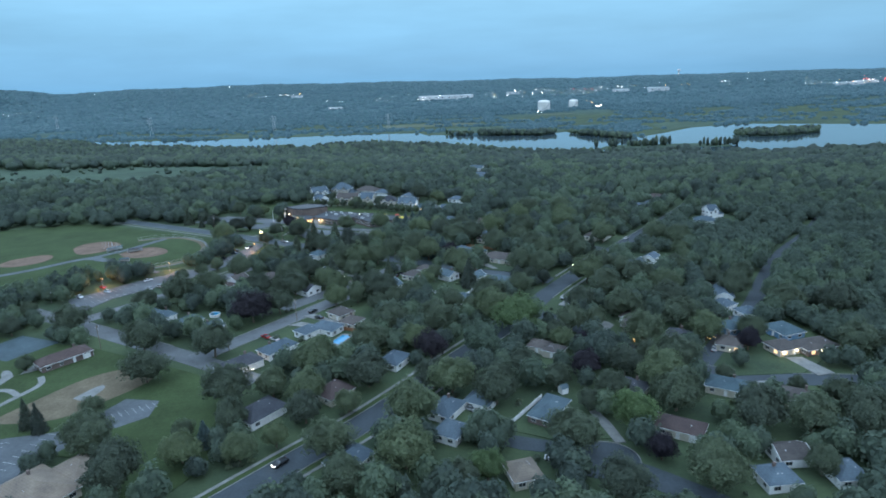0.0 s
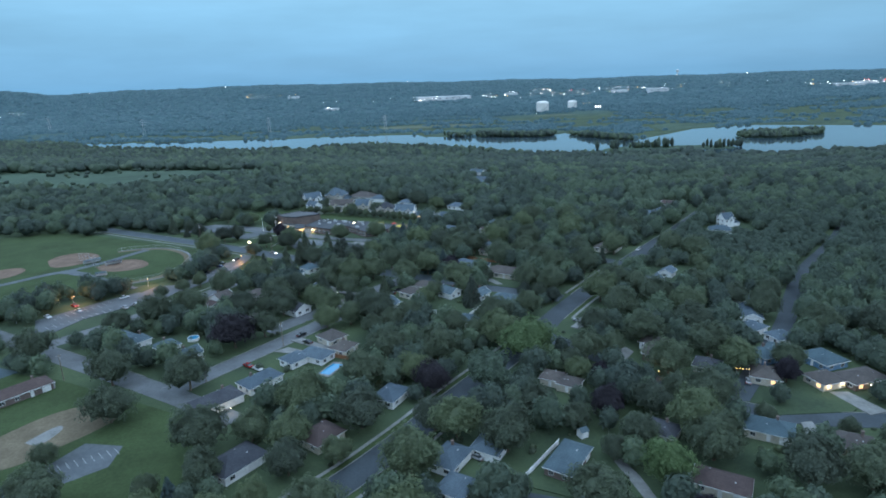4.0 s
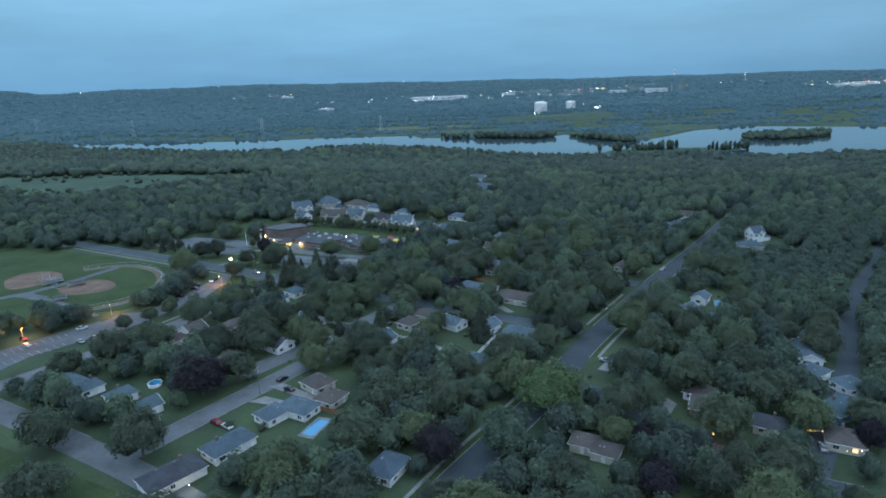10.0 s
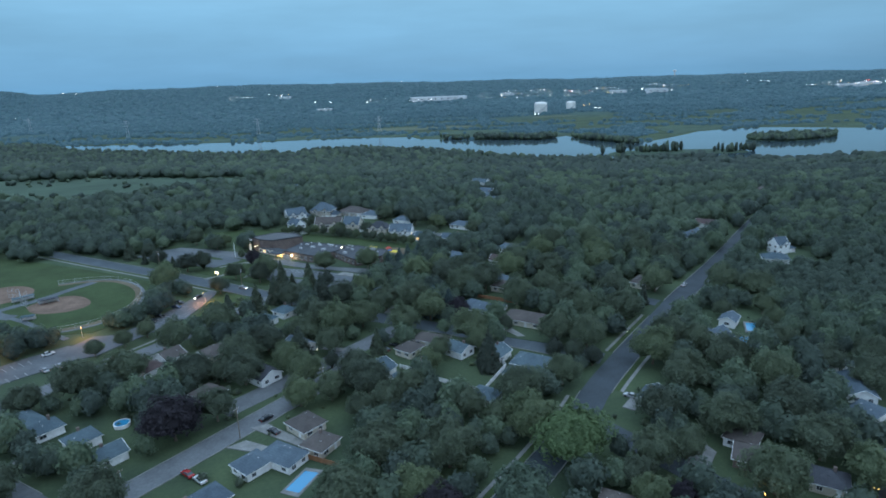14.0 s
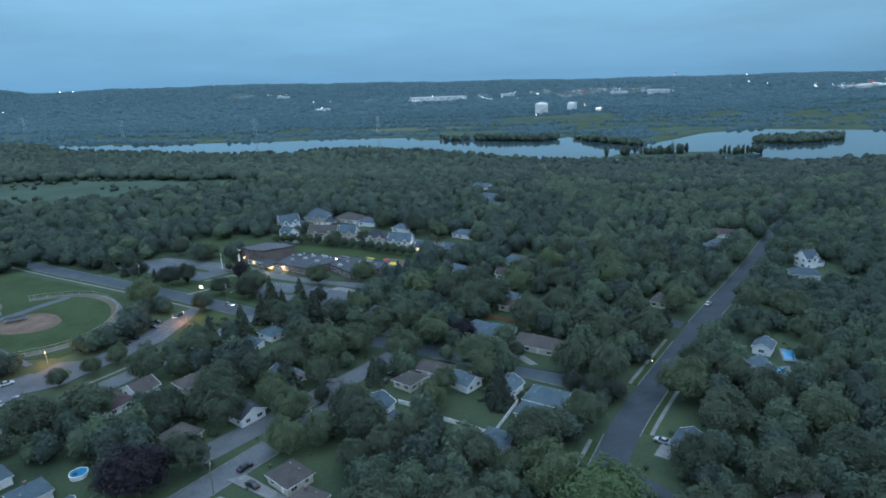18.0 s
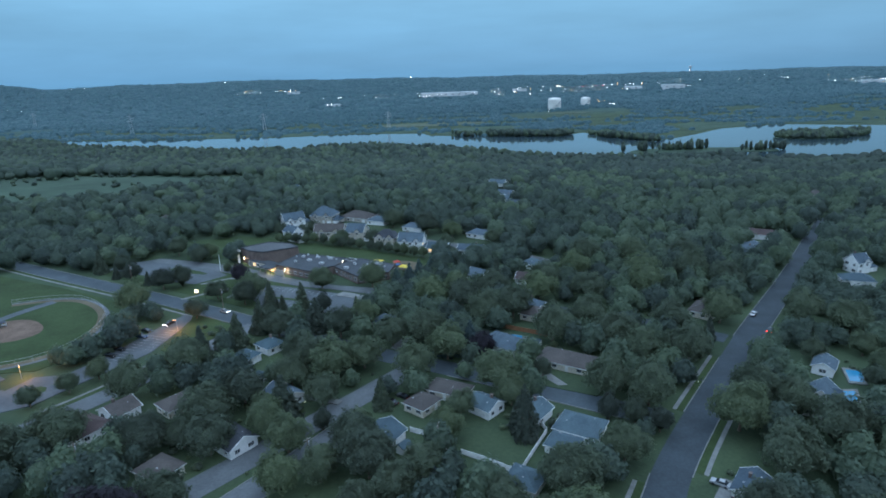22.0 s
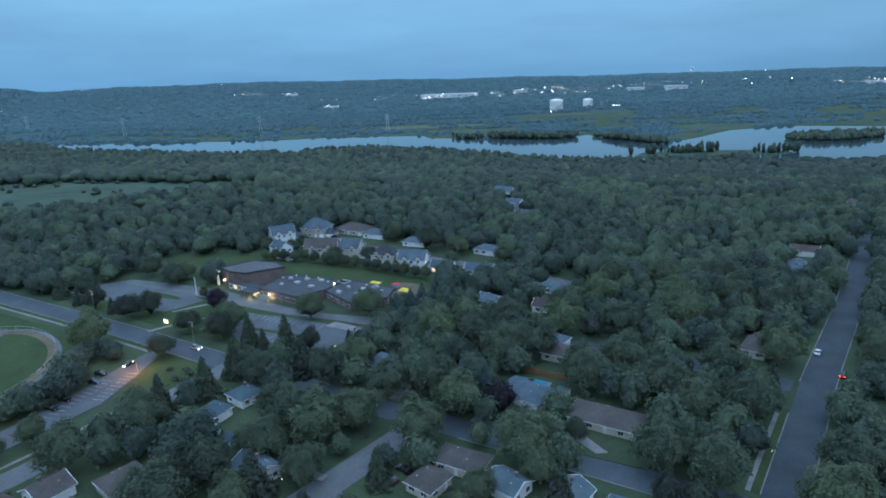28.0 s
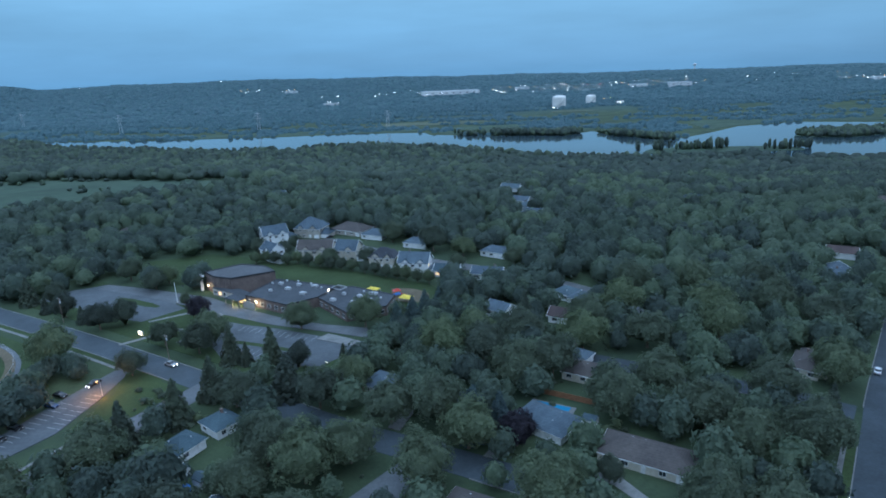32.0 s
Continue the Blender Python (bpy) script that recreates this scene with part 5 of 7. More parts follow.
# ---- storage tanks across the river ----
def storage_tank(x, y, z, r, h):
    t = thing("storage_tank", "large white cylindrical storage tank with a domed roof", "tank", pose(x, y, z), "storage tanks")
    b = Build().tube([(0, 0, -2), (0, 0, h * 0.8)], [r, r], 48)
    part("shell", b.mesh("shell", TANKWHITE, smooth=False), t)
    prof = [(r, h * 0.8), (r * 0.97, h * 0.85), (r * 0.86, h * 0.91), (r * 0.66, h * 0.96), (r * 0.35, h * 0.99), (0.5, h)]
    part("dome", Build().tube([(0, 0, q) for _, q in prof], [p for p, _ in prof], 48).mesh("dome", TANKWHITE), t, "shallow white domed roof")
    for i in range(4):
        part("stiffener", Build().tube([(0, 0, h * (0.16 + 0.18 * i)), (0, 0, h * (0.16 + 0.18 * i) + 0.8)], [r + 0.35, r + 0.35], 48).mesh("stiffener", TANKWHITE), t)
    st = Build()
    for i in range(20):
        a = i * 0.09
        st.box(-0.6, -1.4, h * 0.8 * i / 20 - 0.6, 0.6, 1.4, h * 0.8 * (i + 1) / 20 + 0.4, Matrix.Rotation(a - 2.2, 4, "Z") @ Matrix.Translation((r + 0.8, 0, 0)))
    part("stair", st.mesh("stair", METAL), t, "spiral access stair")


TZ = float(height(581, 2232))
storage_tank(581, 2232, TZ, 22, 37)
storage_tank(713, 2303, float(height(713, 2303)), 16.5, 29)


# ---- the school ----
def edge_windows(owner, p, q, count, z, lit=()):
    """A row of windows along the wall from p to q, whose outside lies to its right."""
    a = math.degrees(math.atan2(q[1] - p[1], q[0] - p[0]))
    for i in range(count):
        k = (i + 0.5) / count
        fr, pa = unit_window(1.8, 1.5, "lit" if i in lit else "")
        w = part("window", fr, owner, m=pose(p[0] + (q[0] - p[0]) * k, p[1] + (q[1] - p[1]) * k, z, 0, 0, a))
        part("pane", pa, w)


def rim_of(poly, z0, z1, thick=0.4):
    """A low band that runs round the edge of a flat roof."""
    b = Build()
    n = len(poly)
    for i in range(n):
        (x0, y0), (x1, y1) = poly[i], poly[(i + 1) % n]
        d = math.hypot(x1 - x0, y1 - y0)
        b.box(0.02, 0.0, z0, d - 0.02, thick, z1, pose(x0, y0, 0, 0, 0, math.degrees(math.atan2(y1 - y0, x1 - x0))))
    return b


def school():
    s = thing("school", "low flat-roofed brick school with a tall gymnasium block", "school", pose(0, 0, 0))
    BRICK = WALL["brick"]
    FLAT = two_scale("grey_roof_gravel", (0.046, 0.052, 0.060), (0.072, 0.079, 0.087), 0.08, 0.9, 0.9)
    GYMROOF = two_scale("worn_roof_felt", (0.074, 0.076, 0.082), (0.106, 0.109, 0.114), 0.08, 0.9, 0.9)
    EDGE = two_scale("dark_metal_coping", (0.035, 0.037, 0.042), (0.055, 0.058, 0.064), 0.4, 3.0, 0.6)
    # two classroom wings, counter-clockwise from their front corner
    wings = [([(-57, 444), (-38, 429.5), (-26, 436.5), (-19.5, 448), (-47, 462.6)], 4.0), ([(-26.2, 436), (-14, 418.2), (1.2, 422), (4.8, 434), (-13, 447.4), (-19, 447.6)], 3.7)]
    for poly, h in wings:
        part("wall", Build().slab(poly, -0.1, h).mesh("wall", BRICK), s, "brown brick classroom wing")
        part("roof", Build().slab(poly, h + 0.004, h + 0.15).mesh("roof", FLAT), s, "flat grey gravel roof")
        part("parapet", rim_of(poly, h - 0.25, h + 0.4).mesh("parapet", EDGE), s, "dark metal roof edge")
    edge_windows(s, (-57, 444), (-38, 429.5), 6, 1.9)
    edge_windows(s, (-26.2, 436), (-14, 418.2), 5, 1.9)
    edge_windows(s, (-14, 418.2), (1.2, 422), 4, 1.9, (2,))
    edge_windows(s, (1.2, 422), (4.8, 434), 3, 1.9)
    # the gymnasium, six-sided, with a lower lean-to at its entrance side
    gym = [(-79, 467), (-73, 459.5), (-65, 455.6), (-47.4, 462.2), (-53, 470.5), (-65, 476)]
    part("wall", Build().slab(gym, -0.1, 7.8).mesh("wall", BRICK), s, "tall brown brick gymnasium block")
    part("roof", Build().slab(gym, 7.804, 8.0).mesh("roof", GYMROOF), s, "flat grey gymnasium roof")
    part("parapet", rim_of(gym, 7.4, 8.3).mesh("parapet", EDGE), s, "dark metal roof edge")
    for k, (p, q) in enumerate(((gym[0], gym[1]), (gym[1], gym[2]), (gym[2], gym[3]))):
        for i in range(4):
            x, y = p[0] + (q[0] - p[0]) * (i + 0.5) / 4, p[1] + (q[1] - p[1]) * (i + 0.5) / 4
            part("pier", Build().box(-0.35, -0.22, -0.1, 0.35, 0.05, 7.35).mesh("pier", BRICK), s, m=pose(x, y, 0, 0, 0, math.degrees(math.atan2(q[1] - p[1], q[0] - p[0]))))
    lean = [(-74, 458.8), (-66.5, 452.5), (-58.2, 446), (-56, 449.5), (-62, 455.5), (-65.2, 455.3), (-72.6, 459)]
    part("lower_wall", Build().slab(lean, -0.1, 3.0).mesh("lower_wall", WALL["stone"]), s, "pale stone lower wall")
    part("lower_roof", Build().slab(lean, 3.004, 3.3).mesh("lower_roof", FLAT), s, "flat grey roof over the entrance hall")
    edge_windows(s, (-74, 458.8), (-66.5, 452.5), 3, 1.6, (1,))
    fr = Build()
    for q in ((-5, -4, 5, -3.6), (-5, 3.6, 5, 4), (-5, -3.6, -4.6, 3.6), (4.6, -3.6, 5, 3.6)):
        fr.box(q[0], q[1], 0, q[2], q[3], 0.45)
    part("roof_frame", fr.mesh("roof_frame", METAL), s, "pale frame of a raised roof well", pose(-18.6, 446.4, 3.9, 0, 0, -40) @ Matrix.Diagonal((0.5, 0.5, 1, 1)))
    # entrance canopy on posts
    c = pose(-60.5, 444.6, 0, 0, 0, -38)
    part("canopy", Build().box(-4.4, -3.0, 3.0, 4.4, 2.6, 3.45).mesh("canopy", FLAT), s, "flat entrance canopy", c)
    for x in (-4.0, 0, 4.0):
        part("post", Build().tube([(x, -2.6, 0), (x, -2.6, 3.0)], [0.22, 0.22], 8).mesh("post", CONCRETE), s, m=c)
    part("entrance_wall", Build().box(4.6, -1.0, -0.1, 11.5, -0.6, 2.9).mesh("entrance_wall", WALL["stone"]), s, "pale stone wall beside the entrance", c)
    part("entrance_glass", Build().box(-3.0, 2.3, 0.1, 3.0, 2.4, 2.6).mesh("entrance_glass", LIT_PANE), s, "lit glazed entrance doors", c)
    # roof plant and skylights
    rng = random.Random(3)
    spots = [(-44, 455), (-40, 448), (-36, 452), (-33, 441), (-29, 449), (-47, 447), (-16, 438), (-9, 434), (-12, 428), (-5, 429), (-4, 436), (-20, 432)]
    for i, (x, y) in enumerate(spots):
        w, z = rng.uniform(0.7, 1.6), 4.14 if x < -26 else 3.84
        part("roof_unit", Build().box(-w, -w * 0.7, 0, w, w * 0.7, 0.9).box(-w * 0.8, -w * 0.5, 0.9, w * 0.8, w * 0.5, 1.05).mesh("roof_unit", METAL), s, "pale metal rooftop unit", pose(x, y, z, 0, 0, -33))
    for x, y in ((-48, 457), (-42, 459), (-37, 457), (-31, 453), (-26, 447), (-23, 441), (-8, 440), (-1, 431), (-10, 423)):
        z = 4.14 if x < -25 else 3.84
        part("skylight", Build().tube([(0, 0, 0), (0, 0, 0.4), (0, 0, 0.7)], [0.5, 0.5, 0.25], 12).mesh("skylight", METAL), s, "pale domed skylight", pose(x, y, z))
    clear_poly([(-84, 468), (-66, 480), (-40, 466), (8, 438), (4, 416), (-16, 412), (-62, 438)])
    col = thing("column", "slender white concrete column beside the gymnasium", "column", pose(-80.4, 465.4, 0))
    part("shaft", Build().box(-0.5, -0.5, -0.1, 0.5, 0.5, 7.5).mesh("shaft", WHITE), col)
    part("cap", Build().box(-1.3, -0.4, 6.4, 1.3, 0.4, 7.1).mesh("cap", WHITE), col)


school()


# playground
def play():
    for x, y in ((-4.5, 446.5), (9.2, 434.5)):
        t = thing("shade_canopy", "bright yellow square shade canopy on posts", "canopy", pose(x, y, 0, 0, 0, -33), "playground shades")
        part("canopy", Build().add([(-2.6, -2.2, 2.5), (2.6, -2.2, 2.5), (2.6, 2.2, 2.5), (-2.6, 2.2, 2.5), (0, 0, 3.2)], [(0, 1, 4), (1, 2, 4), (2, 3, 4), (3, 0, 4), (3, 2, 1, 0)]).mesh("canopy", YELLOW), t)
        for i in (-2.4, 2.4):
            for j in (-2, 2):
                part("post", Build().tube([(i, j, -0.1), (i, j, 2.5)], [0.07, 0.07], 6).mesh("post", METAL), t)
    t = thing("climbing_frame", "red and blue playground climbing frame", "playground", pose(5.5, 442, 0, 0, 0, 20))
    RED = two_scale("red_play_plastic", (0.42, 0.04, 0.03), (0.55, 0.07, 0.05), 1, 5, 0.5)
    part("deck", Build().box(-1.5, -1.2, 1.2, 1.5, 1.2, 1.35).mesh("deck", TARP), t, "blue deck")
    part("roof", Build().add([(-1.6, -1.3, 2.8), (1.6, -1.3, 2.8), (1.6, 1.3, 2.8), (-1.6, 1.3, 2.8), (0, 0, 3.7)], [(0, 1, 4), (1, 2, 4), (2, 3, 4), (3, 0, 4), (3, 2, 1, 0)]).mesh("roof", RED), t, "red pointed roof")
    for i in (-1.4, 1.4):
        for j in (-1.1, 1.1):
            part("post", Build().tube([(i, j, -0.1), (i, j, 2.8)], [0.07, 0.07], 6).mesh("post", RED), t)
    part("slide", Build().add([(1.5, -0.4, 1.25), (1.5, 0.4, 1.25), (4.2, 0.4, 0.2), (4.2, -0.4, 0.2), (1.5, -0.4, 1.1), (1.5, 0.4, 1.1), (4.2, 0.4, 0.05), (4.2, -0.4, 0.05)], [(3, 2, 1, 0), (4, 5, 6, 7), (0, 4, 7, 3), (1, 2, 6, 5), (2, 3, 7, 6), (0, 1, 5, 4)]).mesh("slide", RED), t, "red slide")


play()


# ---- fences, pools, sheds ----
def panel_fence(pts, high, mat, label, name="fence", group=""):
    """A board fence: posts, and one panel between each two of them."""
    t = thing(name, label, "fence", pose(*pts[0], 0), group)
    ox, oy = pts[0]
    for (x0, y0), (x1, y1) in zip(pts, pts[1:]):
        d = math.hypot(x1 - x0, y1 - y0)
        n = max(1, round(d / 2.4))
        a = math.degrees(math.atan2(y1 - y0, x1 - x0))
        key = round(d / n, 2)
        pan = Build()
        pan.box(0.07, -0.03, 0.08, d / n - 0.07, 0.03, high - 0.12).box(0.07, -0.05, high - 0.12, d / n - 0.07, 0.05, high - 0.02).box(0.07, -0.05, 0.05, d / n - 0.07, 0.05, 0.15)
        pm = pan.mesh("panel", mat)
        po = Build().box(-0.08, -0.08, -0.2, 0.08, 0.08, high).box(-0.11, -0.11, high, 0.11, 0.11, high + 0.06).mesh("post", mat)
        for i in range(n):
            q = pose(x0 - ox + (x1 - x0) * i / n, y0 - oy + (y1 - y0) * i / n, 0, 0, 0, a)
            part("panel", pm, t, m=q)
            part("post", po, t, m=q)
        part("post", po, t, m=pose(x1 - ox, y1 - oy, 0, 0, 0, a))
    clear_line(pts, 2.0)


VF = "white vinyl privacy fence round a garden"
panel_fence([(19, 276.4), (24.9, 272.2), (32.2, 265.9), (43.7, 283), (43, 287)], 1.8, VINYL, VF)
panel_fence([(10.5, 282), (13, 280.2), (16, 278.4)], 1.8, VINYL, VF)
panel_fence([(32, 156), (46, 171)], 1.8, VINYL, "straight white vinyl fence across a lawn")
panel_fence([(39, 212), (44.5, 207.5)], 1.5, VINYL, "short white vinyl fence beside the street")
panel_fence([(43, 357), (60.5, 345)], 1.8, CEDAR, "reddish cedar board fence behind a pool")
panel_fence([(-23, 239), (-13, 233)], 1.8, CEDAR, "reddish cedar board fence beside a garden")
panel_fence([(6, 289), (11, 286)], 1.6, VINYL, "short white vinyl fence behind a house")
panel_fence([(-40, 328), (-34, 324)], 1.8, VINYL, "short pale fence beside garden sheds")
panel_fence([(-63, 197), (-59, 194)], 1.8, CEDAR, "short reddish board fence between houses")


def pool(poly, label):
    """A sunken pool: a concrete rim, and water a hand below it."""
    t = thing("swimming_pool", label, "pool", pose(0, 0, 0))
    cx, cy = sum(p[0] for p in poly) / len(poly), sum(p[1] for p in poly) / len(poly)
    big = [(cx + (x - cx) * 1.22, cy + (y - cy) * 1.28) for x, y in poly]
    z = lift() + 0.05
    part("deck", Build().slab(big, -0.1, z).mesh("deck", CONCRETE), t, "pale concrete pool deck")
    part("water", Build().slab(list(poly), z - 0.05, z + 0.01).mesh("water", POOLWATER), t, "clear blue pool water")
    b = Build()
    n = len(poly)
    for i in range(n):
        (x0, y0), (x1, y1) = poly[i], poly[(i + 1) % n]
        d = math.hypot(x1 - x0, y1 - y0)
        m = pose(x0, y0, 0, 0, 0, math.degrees(math.atan2(y1 - y0, x1 - x0)))
        b.box(-0.15, -0.15, z - 0.02, d + 0.15, 0.15, z + 0.06, m)
    part("coping", b.mesh("coping", CONCRETE), t)
    clear_poly(big)
    clear_line([(cx, cy), (cx, cy - 8)], 5)


pool([(-26.5, 225.5), (-22, 233), (-18, 231.5), (-22.5, 223.5)], "rectangular in-ground pool of blue water behind a house")
pool([(144, 297), (148, 304.6), (152.6, 302.6), (148, 295.6)], "rectangular in-ground pool of deep blue water")
pool([(130.5, 286.2), (134, 292.4), (141.6, 291.6), (138, 285.8)], "rectangular in-ground pool of turquoise water beside a house")
pool([(41.5, 349), (43, 351.2), (51.5, 346), (50, 343.8)], "narrow in-ground pool of bright blue water behind a house")


def round_pool(x, y, r):
    t = thing("round_pool", "round above-ground pool with bright blue water", "pool", pose(x, y, 0))
    b = Build().tube([(0, 0, -0.1), (0, 0, 1.2)], [r, r], 28)
    b.f = b.f[:-1]
    part("wall", b.mesh("wall", WHITE), t)
    part("water", Build().tube([(0, 0, 0.9), (0, 0, 1.08)], [r - 0.04, r - 0.04], 28).mesh("water", POOLWATER), t)
    ring = [(r * math.cos(a * math.pi / 14), r * math.sin(a * math.pi / 14)) for a in range(29)]
    part("rim", strip(ring, -0.1, 0.12, 1.15, 1.25).mesh("rim", WHITE), t)
    clear_line([(x, y), (x + 2, y - 9)], r + 3)


round_pool(-81.5, 265, 2.3)


def shed(x, y, a, w, d, h, mat, roof, label="small garden shed with a gabled roof"):
    t = thing("shed", label, "shed", pose(x, y, 0, 0, 0, a), "garden sheds")
    b = Build().box(-w / 2, -d / 2, -0.1, w / 2, d / 2, h)
    for s in (-1, 1):
        b.add([(s * w / 2, -d / 2, h), (s * w / 2, d / 2, h), (s * w / 2, 0, h + d * 0.3), (s * (w / 2 - 0.1), -d / 2, h), (s * (w / 2 - 0.1), d / 2, h), (s * (w / 2 - 0.1), 0, h + d * 0.3)], [(0, 1, 2), (5, 4, 3), (0, 2, 5, 3), (1, 4, 5, 2)])
    part("wall", b.mesh("wall", mat), t)
    part("roof", roof_mesh(w, d, "gable", (d / 2 + 0.2) * 0.62, 0.2, ROOF[roof]), t, m=pose(0, 0, h))
    part("door", unit_door(1.2, min(1.8, h - 0.2), 2, 2, WHITE), t, m=pose(0, -d / 2, 0.05))
    clear_line([(x, y), (x, y - 4)], 3.5)


for x, y, a in ((-48, 331, -36), (-42, 327, -36), (-36, 329, 54), (45, 361, -36), (54, 338, -36), (4, 280, 46)):
    shed(x, y, a, 3.4, 2.8, 2.0, WALL["white"], "ice", "small white garden shed with a gabled roof")
shed(10, 268, 46, 3, 2.6, 2, WALL["white"], "slate", "small white garden shed under trees")
shed(-34, 199, 46, 3, 2.6, 2, WALL["white"], "slate", "small white garden shed under trees")
shed(54, 174, 20, 2.4, 2.4, 2.2, WALL["white"], "ice", "small white gazebo-like shed on a lawn")

t = thing("tarp_cover", "crumpled bright blue tarpaulin over a garden load", "tarp", pose(-45, 325, 0, 0, 0, 25))
bm = bmesh.new()
bmesh.ops.create_icosphere(bm, subdivisions=3, radius=1)
for v in bm.verts:
    v.co = Vector((v.co.x * 1.1, v.co.y * 2.2, max(v.co.z, -0.05) * 1.3)) * (1 + 0.14 * noise.noise(v.co * 2.6))
me = bpy.data.meshes.new("sheet")
bm.to_mesh(me)
bm.free()
me.materials.append(TARP)
part("sheet", me, t)

# tan flat community building and park pavilion by the south-west lawns
house(-95, 142, -36, 17, 12, "hip", "tan", "cream")
house(-88, 151, -36, 9, 7, "hip", "tan", "cream")
patch("pavilion_slab", [(-140, 217), (-139, 225), (-122, 236), (-119, 230)], CONCRETE, "pale concrete slab round the park pavilion", "slab")


# ---- dugouts and stands at the diamonds ----
def dugout(x, y, a, L, tone="ice"):
    t = thing("dugout", f"long low team shelter with a {TONE[tone]} metal roof", "shelter", pose(x, y, 0, 0, 0, a), "dugouts")
    part("roof", Build().box(-L / 2, -1.4, 2.2, L / 2, 1.4, 2.4).mesh("roof", ROOF[tone]), t)
    part("back_wall", Build().box(-L / 2, 1.15, -0.1, L / 2, 1.3, 2.2).mesh("back_wall", WALL["white"]), t)
    for i in (-1, 0, 1):
        part("post", Build().tube([(i * (L / 2 - 0.2), -1.2, -0.1), (i * (L / 2 - 0.2), -1.2, 2.2)], [0.07, 0.07], 6).mesh("post", METAL), t)
    part("bench", Build().box(-L / 2 + 0.5, 0.6, 0.42, L / 2 - 0.5, 1.0, 0.48).box(-L / 2 + 0.6, 0.7, 0, -L / 2 + 0.7, 0.9, 0.42).box(L / 2 - 0.7, 0.7, 0, L / 2 - 0.6, 0.9, 0.42).mesh("bench", METAL), t)


dugout(-177.7, 394.2, 42, 9.5)
dugout(-162.9, 388.2, 31, 8.5, "dark")
dugout(-160.6, 365.2, 13, 5.5, "blue")


def backstop(x, y, a):
    t = thing("backstop", "tall chain-link backstop behind home plate", "fence", pose(x, y, 0, 0, 0, a), "backstops")
    for i in range(-3, 4):
        part("post", Build().tube([(i * 2.2, abs(i) * -0.9, -0.1), (i * 2.2, abs(i) * -0.9, 5)], [0.06, 0.06], 6).mesh("post", METAL), t)
    for z in (0.4, 2.0, 3.6, 4.9):
        b = Build()
        for i in range(-3, 3):
            x0, x1, y0, y1 = i * 2.2, i * 2.2 + 2.2, abs(i) * -0.9, abs(i + 1) * -0.9
            b.add([(x0, y0, z), (x1, y1, z), (x1, y1, z + 0.06), (x0, y0, z + 0.06), (x0, y0 + 0.05, z), (x1, y1 + 0.05, z), (x1, y1 + 0.05, z + 0.06), (x0, y0 + 0.05, z + 0.06)], [(0, 1, 2, 3), (7, 6, 5, 4), (3, 2, 6, 7), (0, 4, 5, 1)])
        part("rail", b.mesh("rail", METAL), t)


backstop(-175, 387, 118)
backstop(-181, 398, -40)


def outfield_fence(pts, high=2.4):
    """A chain-link fence drawn by its posts and rails."""
    t = thing("outfield_fence", "galvanised chain-link fence round the outfield", "fence", pose(0, 0, 0))
    post = Build().tube([(0, 0, -0.1), (0, 0, high)], [0.045, 0.045], 6).mesh("post", METAL)
    for (x0, y0), (x1, y1) in zip(pts, pts[1:]):
        d = math.hypot(x1 - x0, y1 - y0)
        m = pose(x0, y0, 0, 0, 0, math.degrees(math.atan2(y1 - y0, x1 - x0)))
        part("post", post, t, m=m)
        part("rail", Build().box(0, -0.03, high - 0.08, d, 0.03, high).box(0, -0.02, 0.1, d, 0.02, 0.15).box(0, -0.02, high / 2, d, 0.02, high / 2 + 0.04).mesh("rail", METAL), t, m=m)


outfield_fence(offset(arc, -0.55)[::4])


# ---- street furniture ----
def utility_pole(x, y, a, h=10.5, lamp=None):
    t = thing("utility_pole", "weathered wooden utility pole with a crossarm", "pole", pose(x, y, 0, 0, 0, a), "utility poles")
    part("post", Build().tube([(0, 0, -0.3), (0, 0, h)], [0.16, 0.11], 8).mesh("post", POLE), t)
    part("crossarm", Build().box(-1.1, -0.06, h - 0.8, 1.1, 0.06, h - 0.65).mesh("crossarm", POLE), t)
    for i in (-0.95, -0.35, 0.35, 0.95):
        part("insulator", Build().tube([(i, 0, h - 0.65), (i, 0, h - 0.5), (i, 0, h - 0.42)], [0.05, 0.07, 0.03], 6).mesh("insulator", WHITE), t)
    part("transformer", Build().tube([(0.28, 0.1, h - 2.3), (0.28, 0.1, h - 1.3)], [0.22, 0.22], 10).mesh("transformer", METAL), t, "grey pole transformer can")


POLES = [(-79, 280), (-66, 226), (-43, 252), (-119, 236), (13, 276), (-83, 288)]
for i, (x, y) in enumerate(POLES[:5]):
    utility_pole(x, y, 46 + 7 * i)
utility_pole(-164, 468, -35)
utility_pole(-126, 437, -35)
utility_pole(-20, 274, 46)
utility_pole(-71, 393, -35)


